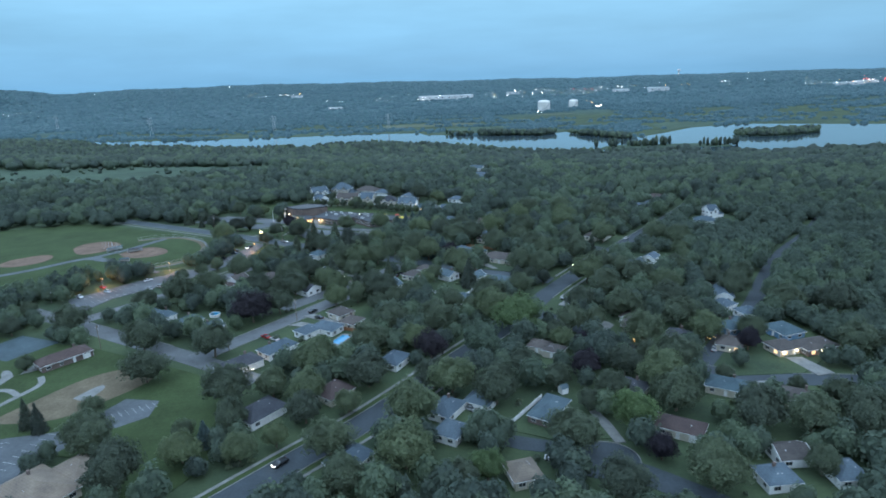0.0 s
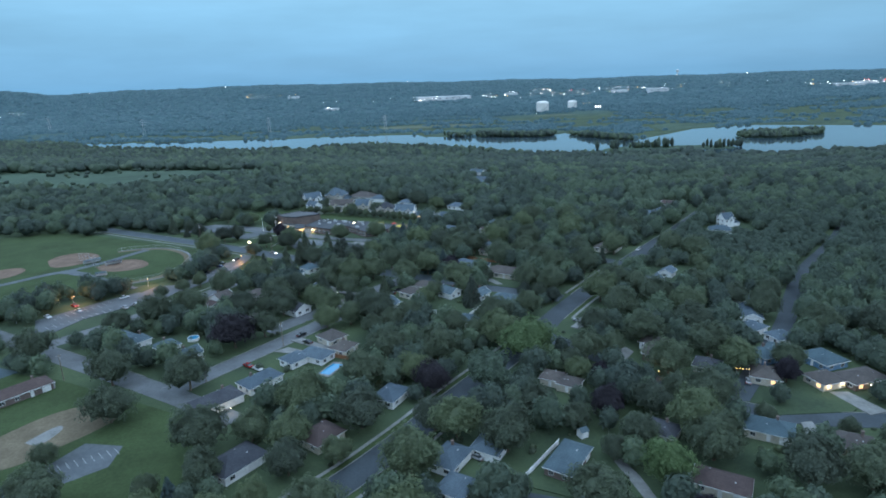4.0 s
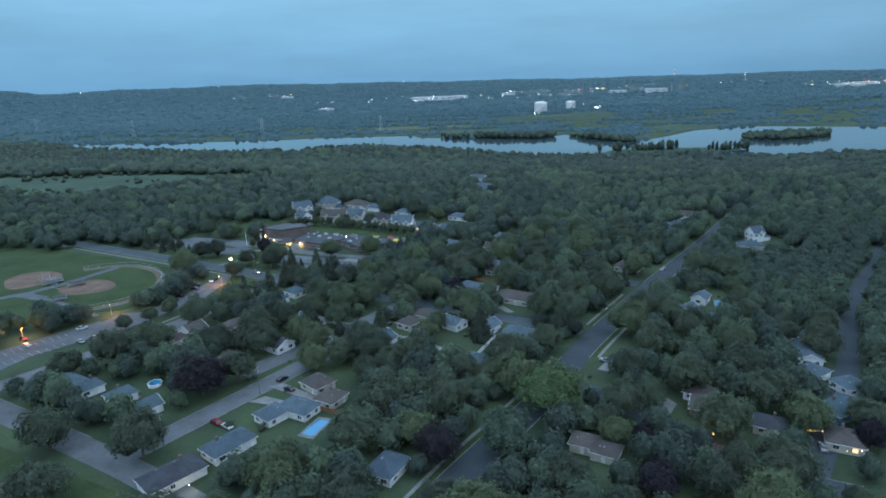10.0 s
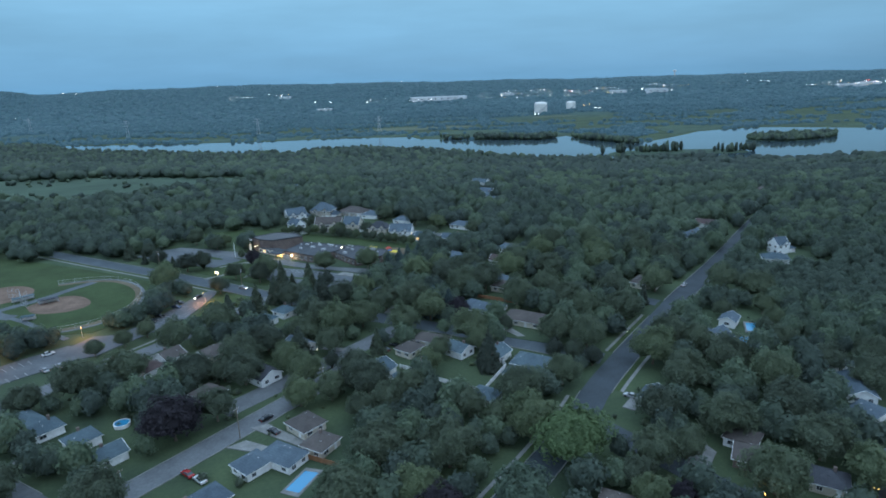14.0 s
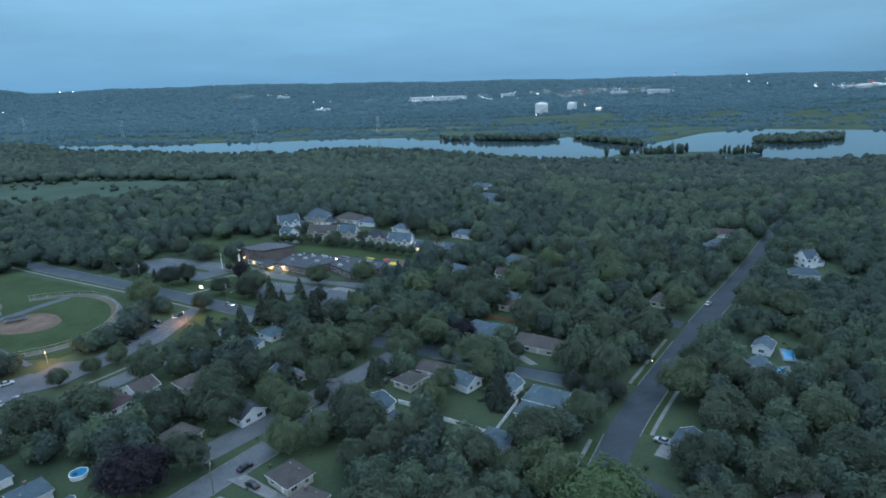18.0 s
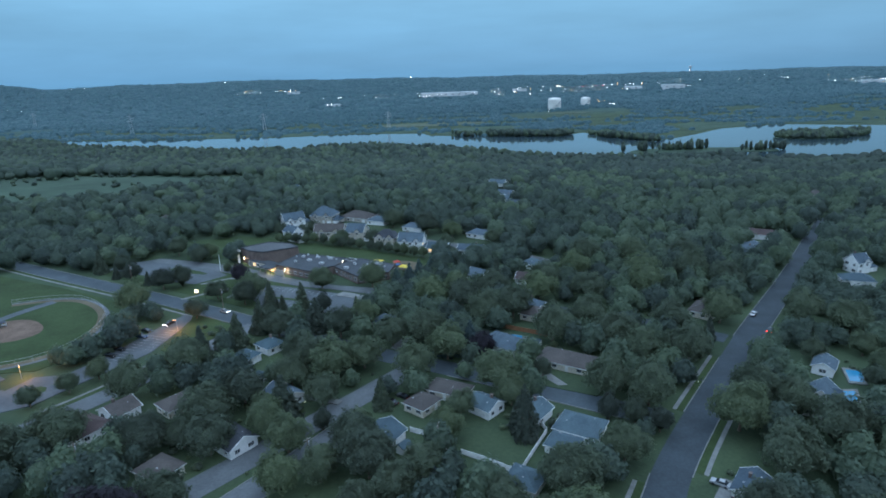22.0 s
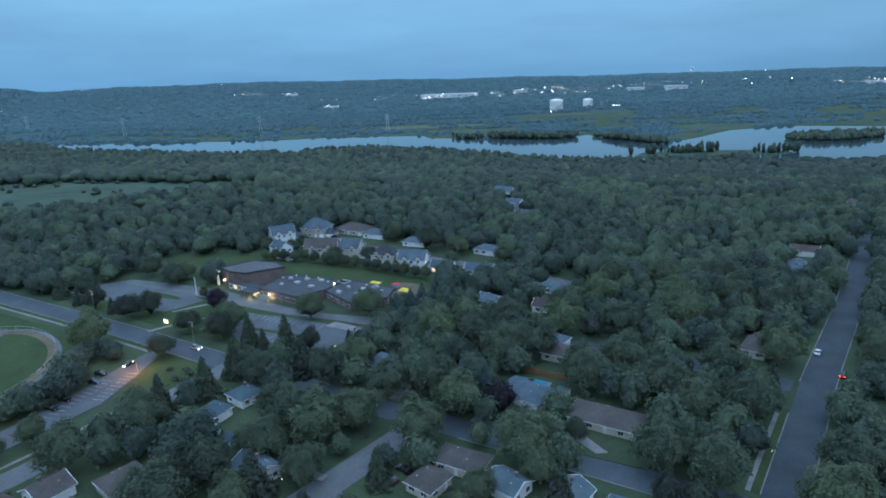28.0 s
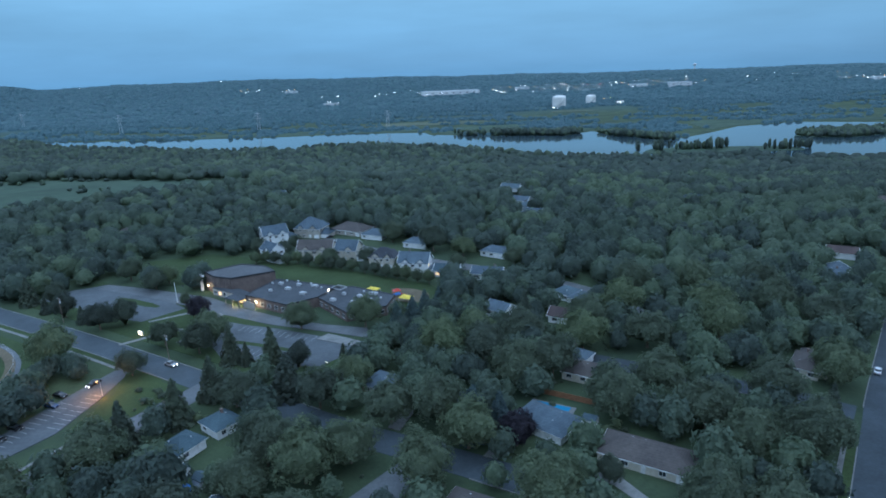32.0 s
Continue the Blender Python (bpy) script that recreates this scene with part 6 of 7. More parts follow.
def street_lamp(x, y, a, h, arm, glass, watts, tone, label="tall metal street lamp, lit"):
    """A lamp post; its light hangs just under the head."""
    t = thing("street_lamp", label, "lamp", pose(x, y, 0, 0, 0, a), "street lamps")
    part("post", Build().tube([(0, 0, -0.2), (0, 0, 0.3), (0, 0, h)], [0.14, 0.09, 0.06], 8).mesh("post", METAL), t)
    part("arm", Build().box(0, -0.04, h - 0.08, arm, 0.04, h).mesh("arm", METAL), t)
    hd = part("head", Build().box(arm - 0.5, -0.18, h - 0.06, arm + 0.3, 0.18, h + 0.12).mesh("head", METAL), t)
    part("lamp_glass", Build().box(arm - 0.45, -0.16, h - 0.22, arm + 0.25, 0.16, h - 0.065).mesh("lamp_glass", glass), t, "glowing lamp glass")
    if watts:
        l = bpy.data.lights.new("lamp_light", "POINT")
        l.energy, l.color, l.shadow_soft_size = watts, tone, 0.3
        o = new("lamp_light", l)
        o.parent = t
        o.location = (arm - 0.1, 0, h - 0.55)


SODIUM, CREAM = (1.0, 0.38, 0.06), (1.0, 0.78, 0.45)
for spot in ((-152.5, 316.5), (-126, 340)):
    clear_line([spot, (spot[0] + 3, spot[1] - 6)], 7.5)
street_lamp(-152.5, 316.5, -40, 5.5, 1.2, LAMP_WARM, 2600, SODIUM, "sodium lamp glowing orange at the car park edge")
street_lamp(-126, 340, -60, 5.5, 1.2, LAMP_WARM, 3000, SODIUM, "sodium lamp glowing orange beside the turning loop")
street_lamp(-84.2, 373.5, 175, 5.0, 1.0, LAMP_WARM, 3600, SODIUM, "sodium lamp lighting the long car park orange")
street_lamp(-169, 298, -40, 5.5, 1.0, LAMP_WARM, 0, SODIUM, "sodium lamp glowing orange among trees")


def sign_board():
    t = thing("lit_sign", "small brightly lit cream sign board on the school lawn", "sign", pose(-89.5, 418, 0, 0, 0, -35))
    part("base", Build().box(-1.3, -0.3, -0.1, 1.3, 0.3, 0.6).mesh("base", WALL["brick"]), t)
    part("board", Build().box(-1.2, -0.18, 0.6, 1.2, 0.18, 1.9).mesh("board", glow("lit_sign_face", (1.0, 0.86, 0.5), 5)), t)
    part("frame", Build().box(-1.35, -0.22, 1.9, 1.35, 0.22, 2.05).box(-1.35, -0.22, 0.6, -1.2, 0.22, 1.9).box(1.2, -0.22, 0.6, 1.35, 0.22, 1.9).mesh("frame", METAL), t)


sign_board()
t = thing("flagpole", "tall white metal mast in a small ring of stones", "pole", pose(-86.8, 451.0, 0))
part("mast", Build().tube([(0, 0, -0.2), (0, 0, 9)], [0.16, 0.1], 8).mesh("mast", WHITE), t)
part("ball", Build().tube([(0, 0, 9), (0, 0, 9.12), (0, 0, 9.25)], [0.05, 0.16, 0.04], 8).mesh("ball", METAL), t)
part("base", Build().tube([(0, 0, -0.1), (0, 0, 0.35)], [0.9, 0.8], 12).mesh("base", CONCRETE), t)


def wall_lamp(x, y, z, glass, watts, tone, r=0.22, label="lit lamp fixed to a house wall"):
    t = thing("wall_lamp", label, "lamp", pose(x, y, z), "house lamps")
    part("globe", Build().tube([(0, 0, -r), (0, 0, -r * 0.6), (0, 0, r * 0.6), (0, 0, r)], [r * 0.3, r * 0.85, r * 0.85, r * 0.3], 8).mesh("globe", glass), t)
    part("bracket", Build().box(-0.05, -0.05, r, 0.05, 0.9, r + 0.08).mesh("bracket", METAL), t)
    if watts:
        l = bpy.data.lights.new("lamp_light", "POINT")
        l.energy, l.color, l.shadow_soft_size = watts, tone, 0.25
        o = new("lamp_light", l)
        o.parent = t
        o.location = (0, -0.3, -0.4)


wall_lamp(-60, 443.2, 2.5, LAMP_CREAM, 900, CREAM, 0.3, "warm lamp under the school canopy")
wall_lamp(-51.5, 438.6, 2.9, LAMP_CREAM, 600, CREAM, 0.3, "warm lamp on the school wall")
wall_lamp(-76.8, 462.4, 3.2, LAMP_CREAM, 400, CREAM, 0.3, "warm lamp on the gymnasium wall")
wall_lamp(-22.5, 441.0, 5.2, LAMP_CREAM, 0, CREAM, 0.3, "small lamp on the school roof edge")
wall_lamp(-52, 203, 2.3, LAMP_CREAM, 120, CREAM, 0.15, "bright lamp on a house terrace")
wall_lamp(138.5, 185.8, 2.3, LAMP_CREAM, 60, CREAM, 0.25, "warm lamp over a garage door")
wall_lamp(144, 186.6, 2.3, LAMP_CREAM, 60, CREAM, 0.25, "warm lamp over a garage door")
house(153, 190, 10, 12, 7.5, "hip", "brown", "brick", lit=0.6)
wall_lamp(152, 184.6, 2.3, LAMP_CREAM, 60, CREAM, 0.22, "warm lamp on a house wall")
wall_lamp(90, 203, 3.0, LAMP_WARM, 160, SODIUM, 0.14, "orange lamp beside a driveway")
# the last one hangs over the footpath, with no wall behind it
for x, y, z in ((-25, 306, 2.2), (61, 368, 3.0), (-18, 380, 2.5), (-50, 345, 2.6), (121, 191.3, 2.2), (125, 191.0, 2.2), (96, 300, 2.5)):
    wall_lamp(x, y, z, LAMP_CREAM, 0, CREAM, 0.10, "small warm lamp among the houses")
t = thing("string_lights", "row of warm string lights under a roof edge", "lights", pose(117, 201.5, 2.5, 0, 0, -15))
for i in range(9):
    part("bulb", Build().tube([(i, 0, -0.08), (i, 0, 0.0), (i, 0, 0.08)], [0.04, 0.11, 0.04], 6).mesh("bulb", LAMP_WARM), t)
part("wire", Build().box(-0.2, -0.015, 0.08, 8.2, 0.015, 0.11).mesh("wire", DARK), t)
for x in (-0.1, 8.1):
    part("pole", Build().tube([(x, 0, -2.5), (x, 0, 0.2)], [0.04, 0.04], 6).mesh("pole", METAL), t)


# ---- cars ----
def car_meshes():
    """Body, cabin and wheels of a saloon, 4.6 m long, front towards +x."""
    prof = [(-2.28, 0.35), (-2.3, 0.75), (-2.15, 0.92), (-1.2, 0.98), (1.0, 0.95), (2.0, 0.84), (2.3, 0.66), (2.3, 0.32)]
    cab = [(-1.65, 0.97), (-1.05, 1.42), (0.25, 1.46), (1.05, 0.96)]

    def loft(pts, w0, w1, top):
        b = Build()
        n = len(pts)
        vs = []
        for s in (-1, 1):
            for x, z in pts:
                vs.append((x, s * (w1 if z > top else w0), z))
        fs = [tuple(range(n - 1, -1, -1)), tuple(range(n, 2 * n))] + [(i, (i + 1) % n, n + (i + 1) % n, n + i) for i in range(n)]
        return b.add(vs, fs)

    wheel = Build()
    pts = [(0, -0.11, 0), (0, 0.11, 0)]
    rings = [[(0.32 * math.cos(a * math.pi / 7), y, 0.32 * math.sin(a * math.pi / 7)) for a in range(14)] for y in (-0.11, 0.11)]
    wheel.add(rings[0] + rings[1], [(i, (i + 1) % 14, 14 + (i + 1) % 14, 14 + i) for i in range(14)] + [tuple(range(13, -1, -1)), tuple(range(14, 28))])
    lamp = Build().box(-0.04, -0.22, -0.07, 0.04, 0.22, 0.07)
    return loft(prof, 0.9, 0.82, 0.9), loft(cab, 0.78, 0.62, 1.2), wheel, lamp


CAR = car_meshes()
CAR_PAINT = {}
for nm, c in (("white", (0.62, 0.63, 0.64)), ("black", (0.016, 0.016, 0.018)), ("red", (0.26, 0.02, 0.02)), ("silver", (0.34, 0.35, 0.36)), ("blue", (0.03, 0.05, 0.11))):
    k = Mat("car_paint_" + nm, 0.25, 0.2, 0.5)
    k.color(k.ramp(k.noise(1.5, 3), (0.3, tuple(v * 0.88 for v in c)), (0.7, c)))
    CAR_PAINT[nm] = k.m
CLEAR_LAMP = two_scale("clear_lamp_glass", (0.5, 0.5, 0.5), (0.65, 0.65, 0.64), 2, 9, 0.15)
RED_LENS = two_scale("red_lamp_lens", (0.30, 0.01, 0.01), (0.4, 0.02, 0.02), 2, 9, 0.2)
CAR_ME = {"wheel": CAR[2].mesh("wheel", DARK), "cabin": CAR[1].mesh("cabin", GLASS), "head": CAR[3].mesh("headlight", CLEAR_LAMP), "tail": CAR[3].mesh("tail_light", RED_LENS), "head_on": CAR[3].mesh("headlight", LAMP_WHITE), "tail_on": CAR[3].mesh("tail_light", LAMP_RED)}
for nm, m in CAR_PAINT.items():
    CAR_ME[nm] = CAR[0].mesh("body", m)


def car(x, y, a, paint, lights="", where="parked on asphalt"):
    t = thing("car", f"{paint} car {where}", "car", pose(x, y, 0.12, 0, 0, a), "cars")
    part("body", CAR_ME[paint], t)
    part("cabin", CAR_ME["cabin"], t, "dark glazed cabin")
    part("roof_panel", Build().box(-1.0, -0.6, 1.44, 0.25, 0.6, 1.49).mesh("roof_panel", CAR_PAINT[paint]), t)
    for i in (-1.4, 1.45):
        for j in (-0.82, 0.82):
            part("wheel", CAR_ME["wheel"], t, m=pose(i, j, 0.32))
    for j in (-0.6, 0.6):
        part("headlight", CAR_ME["head_on" if "h" in lights else "head"], t, m=pose(2.29, j, 0.62))
        part("tail_light", CAR_ME["tail_on" if "t" in lights else "tail"], t, m=pose(-2.3, j, 0.72))


car(-33.5, 147.5, 226, "black", "h", "with lit headlights on the street")
car(143, 336.5, 47, "black", "t", "with lit tail lights on the street")
car(146, 352, 47, "white", "", "parked at the kerb")
car(-70, 391, -35, "silver", "h", "with lit headlights on the avenue")
for x, y, a, c, l in ((-97, 375, -25, "black", "t"), (-96.5, 369, -25, "blue", "t"), (-100.5, 358, -25, "black", ""), (-102, 353, -25, "black", "t"), (-90, 381, 245, "black", "h")):
    car(x, y, a, c, l, "parked in a marked stall" if l != "h" else "with lit headlights in the car park")
for x, y, a, c in ((-158, 303, -42, "white"), (-147, 309, 138, "white"), (-152, 316, -42, "red"), (-126, 309, 138, "silver"), (-122, 312, 138, "silver"), (-132, 324, 40, "white")):
    car(x, y, a, c, "", "parked in the car park")
for x, y, a, c in ((-53.5, 236, 135, "red"), (-49.5, 233, 135, "white"), (-37, 261.5, 48, "black"), (-33.5, 253.5, 135, "black"), (1, 305, 135, "black"), (4.5, 308, 135, "black"), (81, 252, 47, "blue"), (79, 256, 135, "silver"), (46, 141, 160, "black"), (41, 139, 160, "white"), (22, 168, 135, "silver"), (-104, 309, 48, "black"), (118, 196, 60, "silver"), (-31, 545, 50, "black"), (-44, 531, 20, "white")):
    car(x, y, a, c, "", "parked beside a house")


# ---- far shore: pylons, town buildings, lights ----
def pylon(x, y, h):
    z = float(height(x, y))
    t = thing("pylon", "grey lattice power pylon beyond the river", "pylon", pose(x, y, z, 0, 0, 20), "power pylons")
    for i in (-1, 1):
        for j in (-1, 1):
            b = Build()
            b.add([(i * 4 + dx, j * 4 + dy, -1) for dx, dy in ((-0.3, -0.3), (0.3, -0.3), (0.3, 0.3), (-0.3, 0.3))] + [(i * 0.7 + dx, j * 0.7 + dy, h) for dx, dy in ((-0.2, -0.2), (0.2, -0.2), (0.2, 0.2), (-0.2, 0.2))], [(3, 2, 1, 0), (4, 5, 6, 7), (0, 1, 5, 4), (1, 2, 6, 5), (2, 3, 7, 6), (3, 0, 4, 7)])
            part("leg", b.mesh("leg", METAL), t)
    for k, w in ((0.7, 8), (0.83, 10), (0.95, 7)):
        part("crossarm", Build().box(-w, -0.3, h * k, w, 0.3, h * k + 0.7).mesh("crossarm", METAL), t)


for x, y, h in ((-684, 1876, 52), (-317, 1800, 48), (-1147, 2284, 50), (9, 1790, 42)):
    pylon(x, y, h)


def far_building(x, y, a, L, W, H, label):
    z = float(height(x, y))
    t = thing("warehouse", label, "building", pose(x, y, z, 0, 0, a), "far town buildings")
    part("wall", Build().box(-L / 2, -W / 2, -3, L / 2, W / 2, H).mesh("wall", FARWALL), t)
    part("roof", Build().box(-L / 2 - 1, -W / 2 - 1, H, L / 2 + 1, W / 2 + 1, H + 1.2).mesh("roof", FARWALL), t)
    for i in range(int(L / 30)):
        part("window", Build().box(-4, -0.3, -1.5, 4, 0.3, 1.5).mesh("window", GLASS), t, m=pose(-L / 2 + 15 + 30 * i, -W / 2, H * 0.6))


far_building(290, 2925, 4, 250, 60, 18, "long white warehouse across the valley")
far_building(1243, 2745, -10, 90, 40, 18, "pale town building with lit yard")
far_building(1100, 2830, -10, 70, 40, 12, "pale low town building")
far_building(-210, 2720, 5, 60, 25, 9, "pale low building with lit windows")
far_building(1990, 2520, -20, 110, 40, 12, "pale shopping building on the hillside")
far_building(2100, 2560, -20, 80, 40, 12, "pale shopping building on the hillside")
far_building(620, 2975, 0, 60, 30, 10, "pale low town building")
far_building(-465, 3430, 5, 60, 30, 9, "pale low building on the hillside")


def town_lights(name, mat, label, spots, seed, size):
    """Countless small lamps of the far town, as one piece."""
    rng = random.Random(seed)
    b = Build()
    for x0, x1, y0, y1, n in spots:
        for _ in range(n):
            x, y = rng.uniform(x0, x1), rng.uniform(y0, y1)
            z, r = float(height(x, y)) + rng.uniform(10, 17), size * rng.uniform(0.5, 1.05)
            b.add([(x + r, y, z), (x - r, y, z), (x, y + r, z), (x, y - r, z), (x, y, z + r), (x, y, z - r)], [(0, 2, 4), (2, 1, 4), (1, 3, 4), (3, 0, 4), (2, 0, 5), (1, 2, 5), (3, 1, 5), (0, 3, 5)])
    tagged(new(name, b.mesh(name, mat)), label, "lights", kind="stuff")


town_lights("town_lights", LAMP_WHITE, "scattered white lamps of a town across the river", [(480, 1400, 2720, 3050, 62), (1850, 2250, 2480, 2650, 34), (-760, -420, 3380, 3600, 14), (-250, -170, 2690, 2730, 6), (-1900, -1560, 3000, 3200, 14), (150, 420, 2860, 2890, 7), (505, 530, 2040, 2075, 3), (740, 775, 2130, 2175, 5), (-300, 500, 2900, 3100, 16), (1400, 1900, 2700, 3000, 10)], 5, 1.25)
town_lights("amber_lights", LAMP_WARM, "scattered amber lamps of a town across the river", [(480, 1400, 2720, 3050, 22), (1850, 2250, 2450, 2600, 12), (760, 800, 2300, 2330, 4), (-760, -420, 3380, 3600, 6), (1400, 2000, 2700, 2900, 4)], 6, 1.05)
town_lights("red_lights", LAMP_RED, "row of red lamps on the far hillside", [(2120, 2240, 2480, 2700, 14), (900, 1000, 2880, 2950, 3)], 7, 1.4)
town_lights("mast_lights", LAMP_WHITE, "small white lamps along the horizon ridge", [(-1060, -1040, 4420, 4440, 1), (1940, 1960, 3990, 4030, 1), (190, 210, 4700, 4720, 1), (2180, 2220, 3590, 3610, 2), (-2000, -1700, 4300, 4350, 2)], 8, 1.6)
water_tower = thing("water_tower", "pale domed water tower on the far ridge", "tower", pose(1950, 4010, float(height(1950, 4010))))
part("stem", Build().tube([(0, 0, -2), (0, 0, 30)], [3, 3], 12).mesh("stem", FARWALL), water_tower)
part("bowl", Build().tube([(0, 0, 28), (0, 0, 33), (0, 0, 40), (0, 0, 44)], [3, 10, 10, 3], 16).mesh("bowl", FARWALL), water_tower)

# ---- woods: what nobody could count ----
def wood(name, xs, ys, radii, highs, templates, mat, label, seed):
    """One mesh of many crowns, each resting its lower half near the ground."""
    rng = np.random.default_rng(seed)
    pick = rng.integers(0, len(templates), len(xs))
    turn = rng.uniform(0, 2 * np.pi, len(xs))
    # stands of one kind: tint and height drift slowly over the land
    drift = np.array([noise.noise(Vector((a * 0.013, b * 0.013, seed))) for a, b in zip(xs, ys)])
    # the tint is darkened to the east, standing in for weaker light there
    tint = np.clip(0.52 + 0.7 * drift + rng.uniform(-0.36, 0.36, len(xs)) - 0.38 * smoothstep((xs - 30) / 170), 0, 0.999)
    highs = highs * (1 + 0.35 * drift)
    gz = height(xs, ys)
    V, F, T, n = [], [], [], 0
    for k, (v, f) in enumerate(templates):
        idx = np.nonzero(pick == k)[0]
        if not len(idx):
            continue
        c, s = np.cos(turn[idx])[:, None], np.sin(turn[idx])[:, None]
        r, h = radii[idx][:, None], highs[idx][:, None]
        x = xs[idx][:, None] + r * (v[:, 0] * c - v[:, 1] * s)
        y = ys[idx][:, None] + r * (v[:, 0] * s + v[:, 1] * c)
        z = gz[idx][:, None] + h * 0.52 + 0.48 * h * v[:, 2]
        V.append(np.stack([x, y, z], -1).reshape(-1, 3))
        F.append((f[None] + (n + np.arange(len(idx)) * len(v))[:, None, None]).reshape(-1, 3))
        T.append(np.repeat(tint[idx], len(v)))
        n += len(idx) * len(v)
    ob = new(name, mesh_of(name, np.concatenate(V), np.concatenate(F), mat, np.concatenate(T), True))
    return tagged(ob, label, "woods", kind="stuff")


def jittered(x0, x1, y0, y1, step, seed):
    rng = np.random.default_rng(seed)
    gx, gy = np.meshgrid(np.arange(x0, x1, step), np.arange(y0, y1, step))
    gx = gx + (np.arange(gx.shape[0]) % 2)[:, None] * step / 2
    return (gx + rng.uniform(-0.38, 0.38, gx.shape) * step).ravel(), (gy + rng.uniform(-0.38, 0.38, gy.shape) * step).ravel(), rng


def free_at(x, y):
    ix, iy = (x - GX0).astype(int), (y - GY0).astype(int)
    ok = (ix >= 0) & (ix < GW) & (iy >= 0) & (iy < GH)
    out = np.ones(len(x), bool)
    out[ok] = FREE[iy[ok], ix[ok]]
    return out


def in_poly(x, y, poly):
    ins = np.zeros(len(x), bool)
    for k in range(len(poly)):
        (x0, y0), (x1, y1) = poly[k], poly[(k + 1) % len(poly)]
        if y0 != y1:
            ins ^= ((y0 > y) != (y1 > y)) & (x < (x1 - x0) * (y - y0) / (y1 - y0) + x0)
    return ins


def in_sight(x, y, margin):
    """The wedge of land that the flight overlooks, with a margin."""
    return (y > 60) & (x < 0.95 * (y + 20) + margin) & (-x < 0.70 * (y + 20) + margin)


NEAR_T = [leafy_crown(100 + i, 0.34, 340, 0.14, ICO2, 0.88) for i in range(10)]
MID_T = [leafy_crown(200 + i, 0.40, 180, 0.14, ICO2, 0.92) for i in range(10)]
SLOPE_T = [leafy_crown(250 + i, 0.40, 80, 0.15, ICO2, 0.95) for i in range(10)]
FAR_T = [leafy_crown(300 + i, 0.42, 6, 0.2, ICO2, 1.0) for i in range(8)]


def tuft(seed):
    """A far crown: a blunt five-sided dome with a skirt down to the ground."""
    q = np.random.default_rng(seed)
    a = np.arange(5) * 2 * np.pi / 5
    up, low = q.uniform(0.55, 0.85, 5), q.uniform(0.85, 1.1, 5)
    v = np.concatenate([[[0, 0, 1.0]], np.stack([up * np.cos(a), up * np.sin(a), q.uniform(0.3, 0.7, 5)], 1), np.stack([low * np.cos(a), low * np.sin(a), np.full(5, -1.0)], 1)])
    f = [(0, 1 + i, 1 + (i + 1) % 5) for i in range(5)]
    for i in range(5):
        j = (i + 1) % 5
        f += [(1 + i, 6 + i, 6 + j), (1 + i, 6 + j, 1 + j)]
    return v, np.array(f)


HILL_T = [tuft(330 + i) for i in range(8)]

x, y, rng = jittered(-420, 460, 70, 430, 6.3, 1)
ok = free_at(x, y) & in_sight(x, y, 16)
x, y = x[ok], y[ok]
r = 2.5 + 2.3 * rng.uniform(0, 1, len(x)) ** 1.3
wood("garden_woods", x, y, r, r * rng.uniform(1.55, 2.1, len(x)) + 1.8, NEAR_T, WOODS, "dense dark green broadleaf trees filling gardens between houses", 2)

for y0, y1, step, temps, name in ((430, 590, 9.0, MID_T, "plateau_woods"), (590, 790, 9.6, SLOPE_T, "slope_woods")):
    x, y, rng = jittered(-680, 860, y0, y1, step, int(y0))
    ok = free_at(x, y) & in_sight(x, y, 30)
    for c in CLEARINGS:
        ok &= ~in_poly(x + rng.normal(0, 9, len(x)), y + rng.normal(0, 12, len(y)), c)
    x, y = x[ok], y[ok]
    r = 3.4 + 2.7 * rng.uniform(0, 1, len(x))
    wood(name, x, y, r, r * rng.uniform(1.1, 1.8, len(x)) + 3.0, temps, WOODS, "unbroken dark green canopy of broadleaf woods", int(y0) + 1)

x, y, rng = jittered(-1400, 1500, 790, 1990, 13.2, 5)
nb = np.interp(x, [p[0] for p in NEAR_BANK], [p[1] for p in NEAR_BANK])
ok = in_sight(x, y, 30) & (y < nb - 6)
for c in CLEARINGS + [SPIT]:
    ok &= ~in_poly(x + rng.normal(0, 9, len(x)), y + rng.normal(0, 12, len(y)), c)
x, y = x[ok], y[ok]
r = rng.uniform(5.2, 8.2, len(x))
high = r * rng.uniform(1.3, 1.8, len(x)) + 1
for near, temps, name in ((True, FAR_T, "valley_woods"), (False, HILL_T, "lower_valley_woods")):
    w = (y < 1120) == near
    wood(name, x[w], y[w], r[w], high[w], temps, WOODS, "dark green woods sloping down to the river", 6)

# willow scrub that breaks up the edges of the meadows
rng = np.random.default_rng(31)
mx, my = rng.uniform(-640, 20, 2600), rng.uniform(660, 900, 2600)
ok = np.zeros(len(mx), bool)
for c in CLEARINGS:
    ok |= in_poly(mx, my, c)
thick = np.array([noise.noise(Vector((a * 0.014, b * 0.03, 8.0))) for a, b in zip(mx, my)])
ok &= (thick > 0.2) & (rng.uniform(0, 1, len(mx)) < 0.4)
mx, my = mx[ok], my[ok]
r = rng.uniform(1.4, 3.0, len(mx))
wood("meadow_scrub", mx, my, r, r * rng.uniform(1.3, 2.2, len(mx)), FAR_T, WOODS, "low grey-green willow scrub on the meadow", 32)

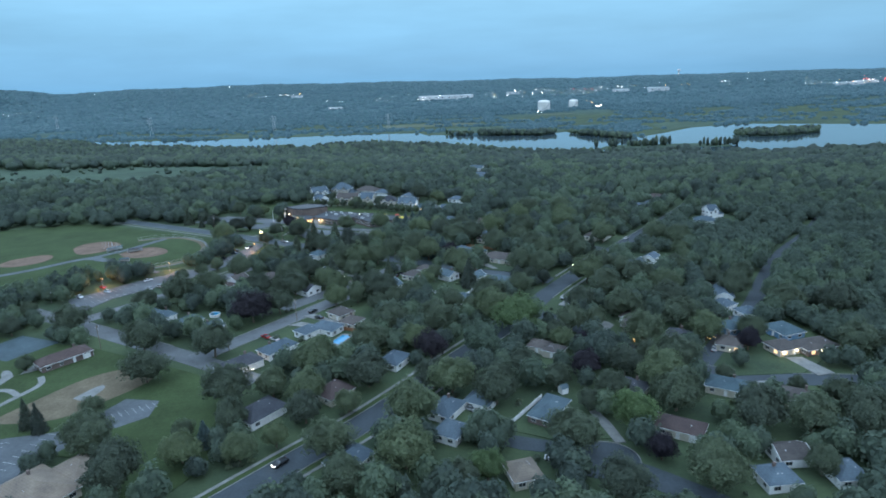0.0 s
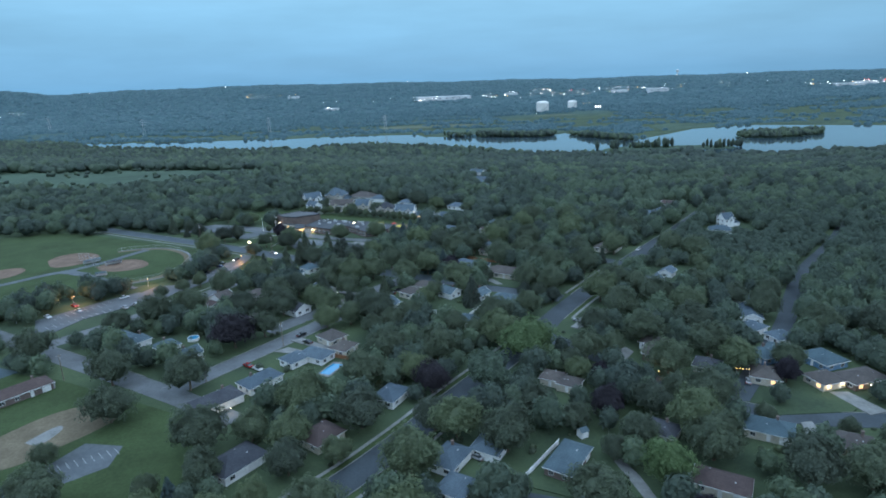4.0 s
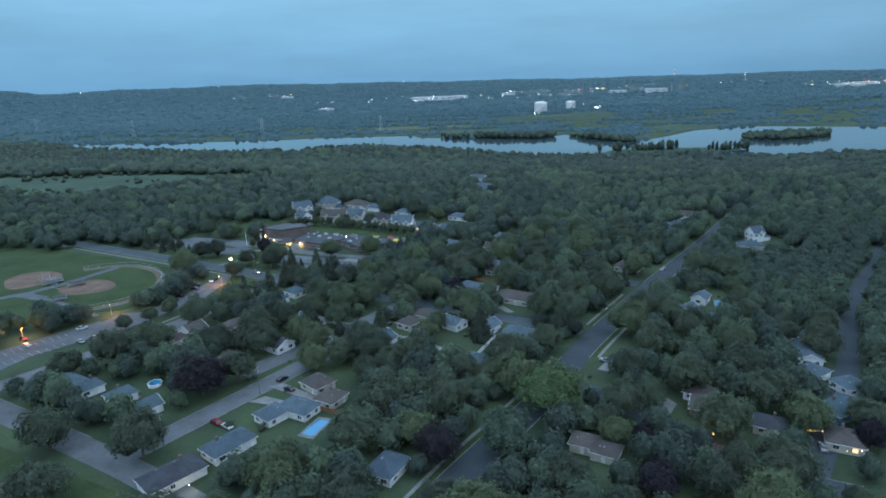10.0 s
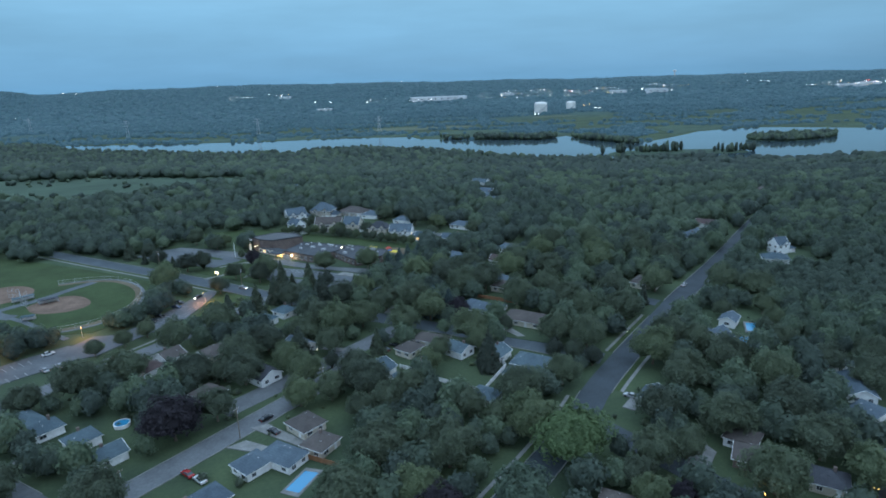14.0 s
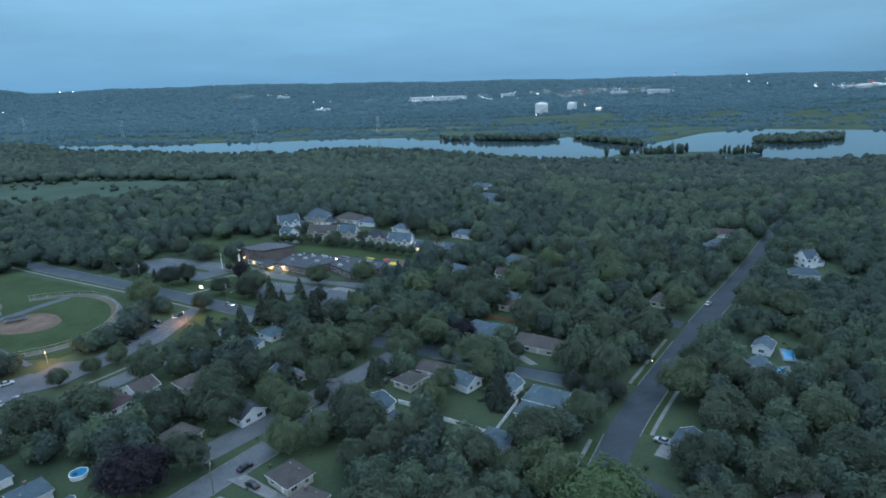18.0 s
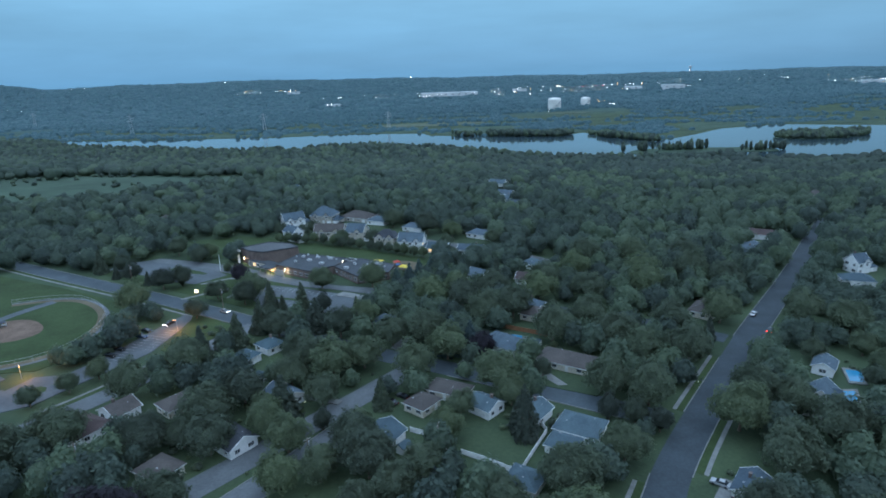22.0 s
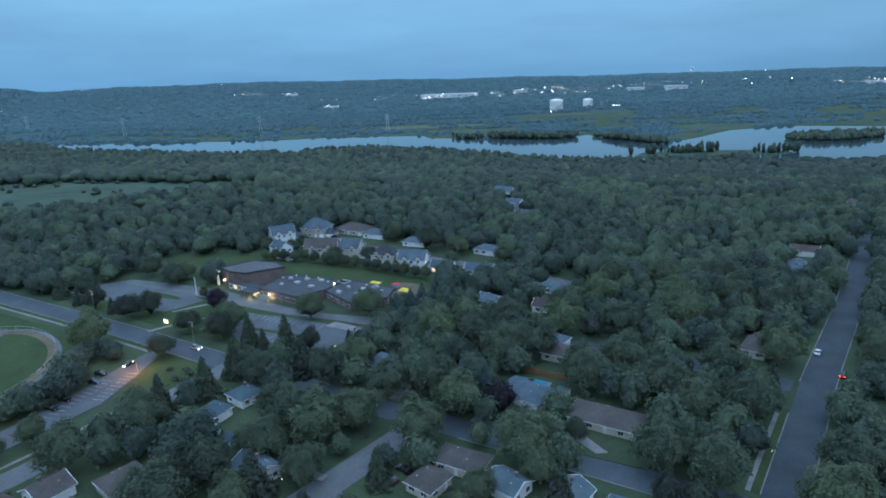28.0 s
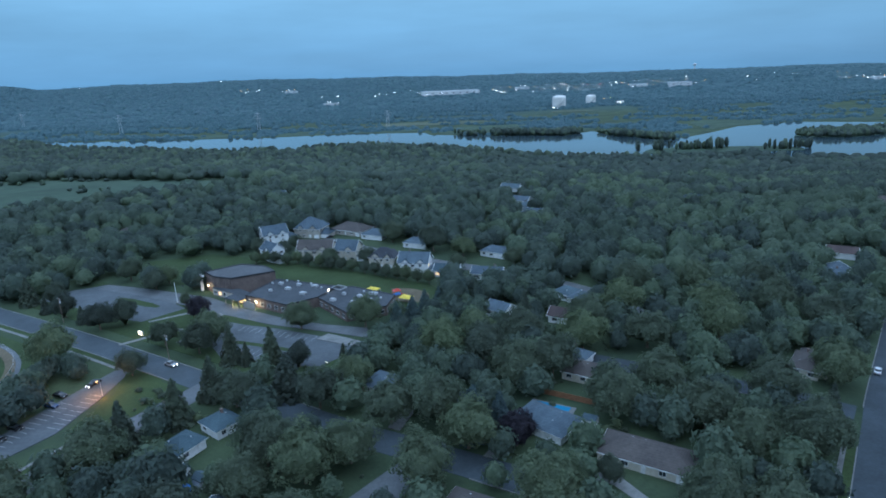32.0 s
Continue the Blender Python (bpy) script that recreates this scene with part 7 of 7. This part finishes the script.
# taller poplars and willows along the near bank and on the spit, the island and the far bank
rng = np.random.default_rng(9)
bx = np.concatenate([rng.uniform(-900, -190, 240), rng.uniform(-150, 210, 150), rng.uniform(190, 420, 60)])
by = np.interp(bx, [p[0] for p in NEAR_BANK], [p[1] for p in NEAR_BANK]) - rng.uniform(0, 14, len(bx))
sx = np.concatenate([rng.normal(400, 3, 5), rng.normal(430, 8, 11), rng.normal(478, 14, 18), rng.normal(522, 7, 13), rng.normal(612, 9, 16), rng.normal(642, 5, 7)])
sy = 1135 - 0.06 * (sx - 400) + rng.uniform(-8, 8, len(sx)) - np.where(sx > 560, 34, 0)
ix = rng.uniform(735, 960, 700)
iy = rng.uniform(1180, 1295, 700)
keepi = in_poly(ix, iy, ISLAND)
# dark groves that come down to the water on the far side
gx = np.concatenate([rng.uniform(226, 404, 210), rng.uniform(440, 520, 110), rng.uniform(150, 214, 40)])
gy = np.interp(gx, [p[0] for p in FAR_BANK[::-1]], [p[1] for p in FAR_BANK[::-1]]) + rng.uniform(-6, 46, len(gx))
wx, wy = np.concatenate([bx, sx, ix[keepi], gx]), np.concatenate([by, sy, iy[keepi], gy])
r = rng.uniform(3.0, 5.6, len(wx))
r[len(bx) : len(bx) + len(sx)] *= 0.72
high = rng.uniform(8, 15, len(wx))
high[len(bx) : len(bx) + len(sx)] += 3
wood("bank_trees", wx, wy, r, high, FAR_T, WOODS, "dark trees along the river bank and on the islands", 10)

wx, wy, rng = jittered(-1700, 2400, 1250, 2500, 14.5, 12)
fb = np.interp(wx, [p[0] for p in FAR_BANK[::-1]], [p[1] for p in FAR_BANK[::-1]])
dens = np.array([noise.noise(Vector((a * 0.006, b * 0.012, 3.0))) for a, b in zip(wx, wy)])
ok = (wy > fb + 8) & (rng.uniform(0, 1, len(wx)) < 0.85) & (wx < 0.92 * wy) & (-wx < 0.66 * wy) & ((dens + rng.uniform(-0.2, 0.2, len(wx)) > np.where((wy < fb + 330) & (wx > -250), 0.14, 0.02)) | (wy > 2150 + 120 * np.sin(wx * 0.004))) & ~in_poly(wx, wy, [(480, 2020), (520, 2100), (740, 2190), (780, 2120), (600, 2010)]) & ~((wx > 380) & (wx < 760) & (wy > 1880) & (wy < 2130))
wx, wy = wx[ok], wy[ok]
r = rng.uniform(6, 10.5, len(wx))
wood("far_bank_woods", wx, wy, r, rng.uniform(4, 9, len(wx)), HILL_T, WOODS_HAZED, "dark woods and scrub on the far river flats, coloured blue for haze", 13)

wx, wy, rng = jittered(-3100, 3900, 2200, 4800, 24, 14)
ok = (wx < 0.92 * wy) & (-wx < 0.66 * wy) & (np.hypot(wx, wy - 100) < 4800) & (np.hypot(wx, wy) > 2480) & ((rng.uniform(0, 1, len(wx)) < 0.75) | (np.hypot(wx, wy - 100) > 4350))
wx, wy = wx[ok], wy[ok]
r = rng.uniform(12, 20, len(wx))
wood("far_hill_woods", wx, wy, r, rng.uniform(4, 9, len(wx)), HILL_T, WOODS_HAZED, "distant wooded hills along the horizon, coloured blue for haze", 15)

# shrubs and garden clutter of green on the open plots between the houses
rng = np.random.default_rng(21)
x, y = rng.uniform(-110, 190, 5200), rng.uniform(118, 402, 5200)
ix, iy = (x - GX0).astype(int), (y - GY0).astype(int)
ok = ~FREE[iy, ix] & ~PAVED[iy, ix] & in_sight(x, y, 0) & ~((x < -52) & (y < 262)) & ~((x < -74) & (y > 316))
for hx, hy, a, L, W in HOUSES:
    c, s = math.cos(radians(a)), math.sin(radians(a))
    u, v = (x - hx) * c + (y - hy) * s, -(x - hx) * s + (y - hy) * c
    ok &= ~((abs(u) < L / 2 + 1.4) & (abs(v) < W / 2 + 1.4))
for line, wide in ((MAIN, 8.6), (AVENUE, 10.0), (PALE_ST, 6.0)):
    for (x0, y0), (x1, y1) in zip(line, line[1:]):
        d = math.hypot(x1 - x0, y1 - y0)
        ux, uy = (x1 - x0) / d, (y1 - y0) / d
        q = np.clip((x - x0) * ux + (y - y0) * uy, 0, d)
        ok &= np.hypot(x - x0 - q * ux, y - y0 - q * uy) > wide
clump = np.array([noise.noise(Vector((a * 0.11, b * 0.11, 4.0))) for a, b in zip(x, y)])
ok &= clump > 0.12
x, y = x[ok], y[ok]
r = 0.5 + 1.0 * rng.uniform(0, 1, len(x)) ** 2
SHRUB_T = [leafy_crown(400 + i, 0.4, 46, 0.28, ICO1, 0.9) for i in range(6)]
wood("garden_shrubs", x, y, r, r * rng.uniform(1.1, 1.9, len(x)), SHRUB_T, LEAF, "low dark green shrubs in back gardens", 22)
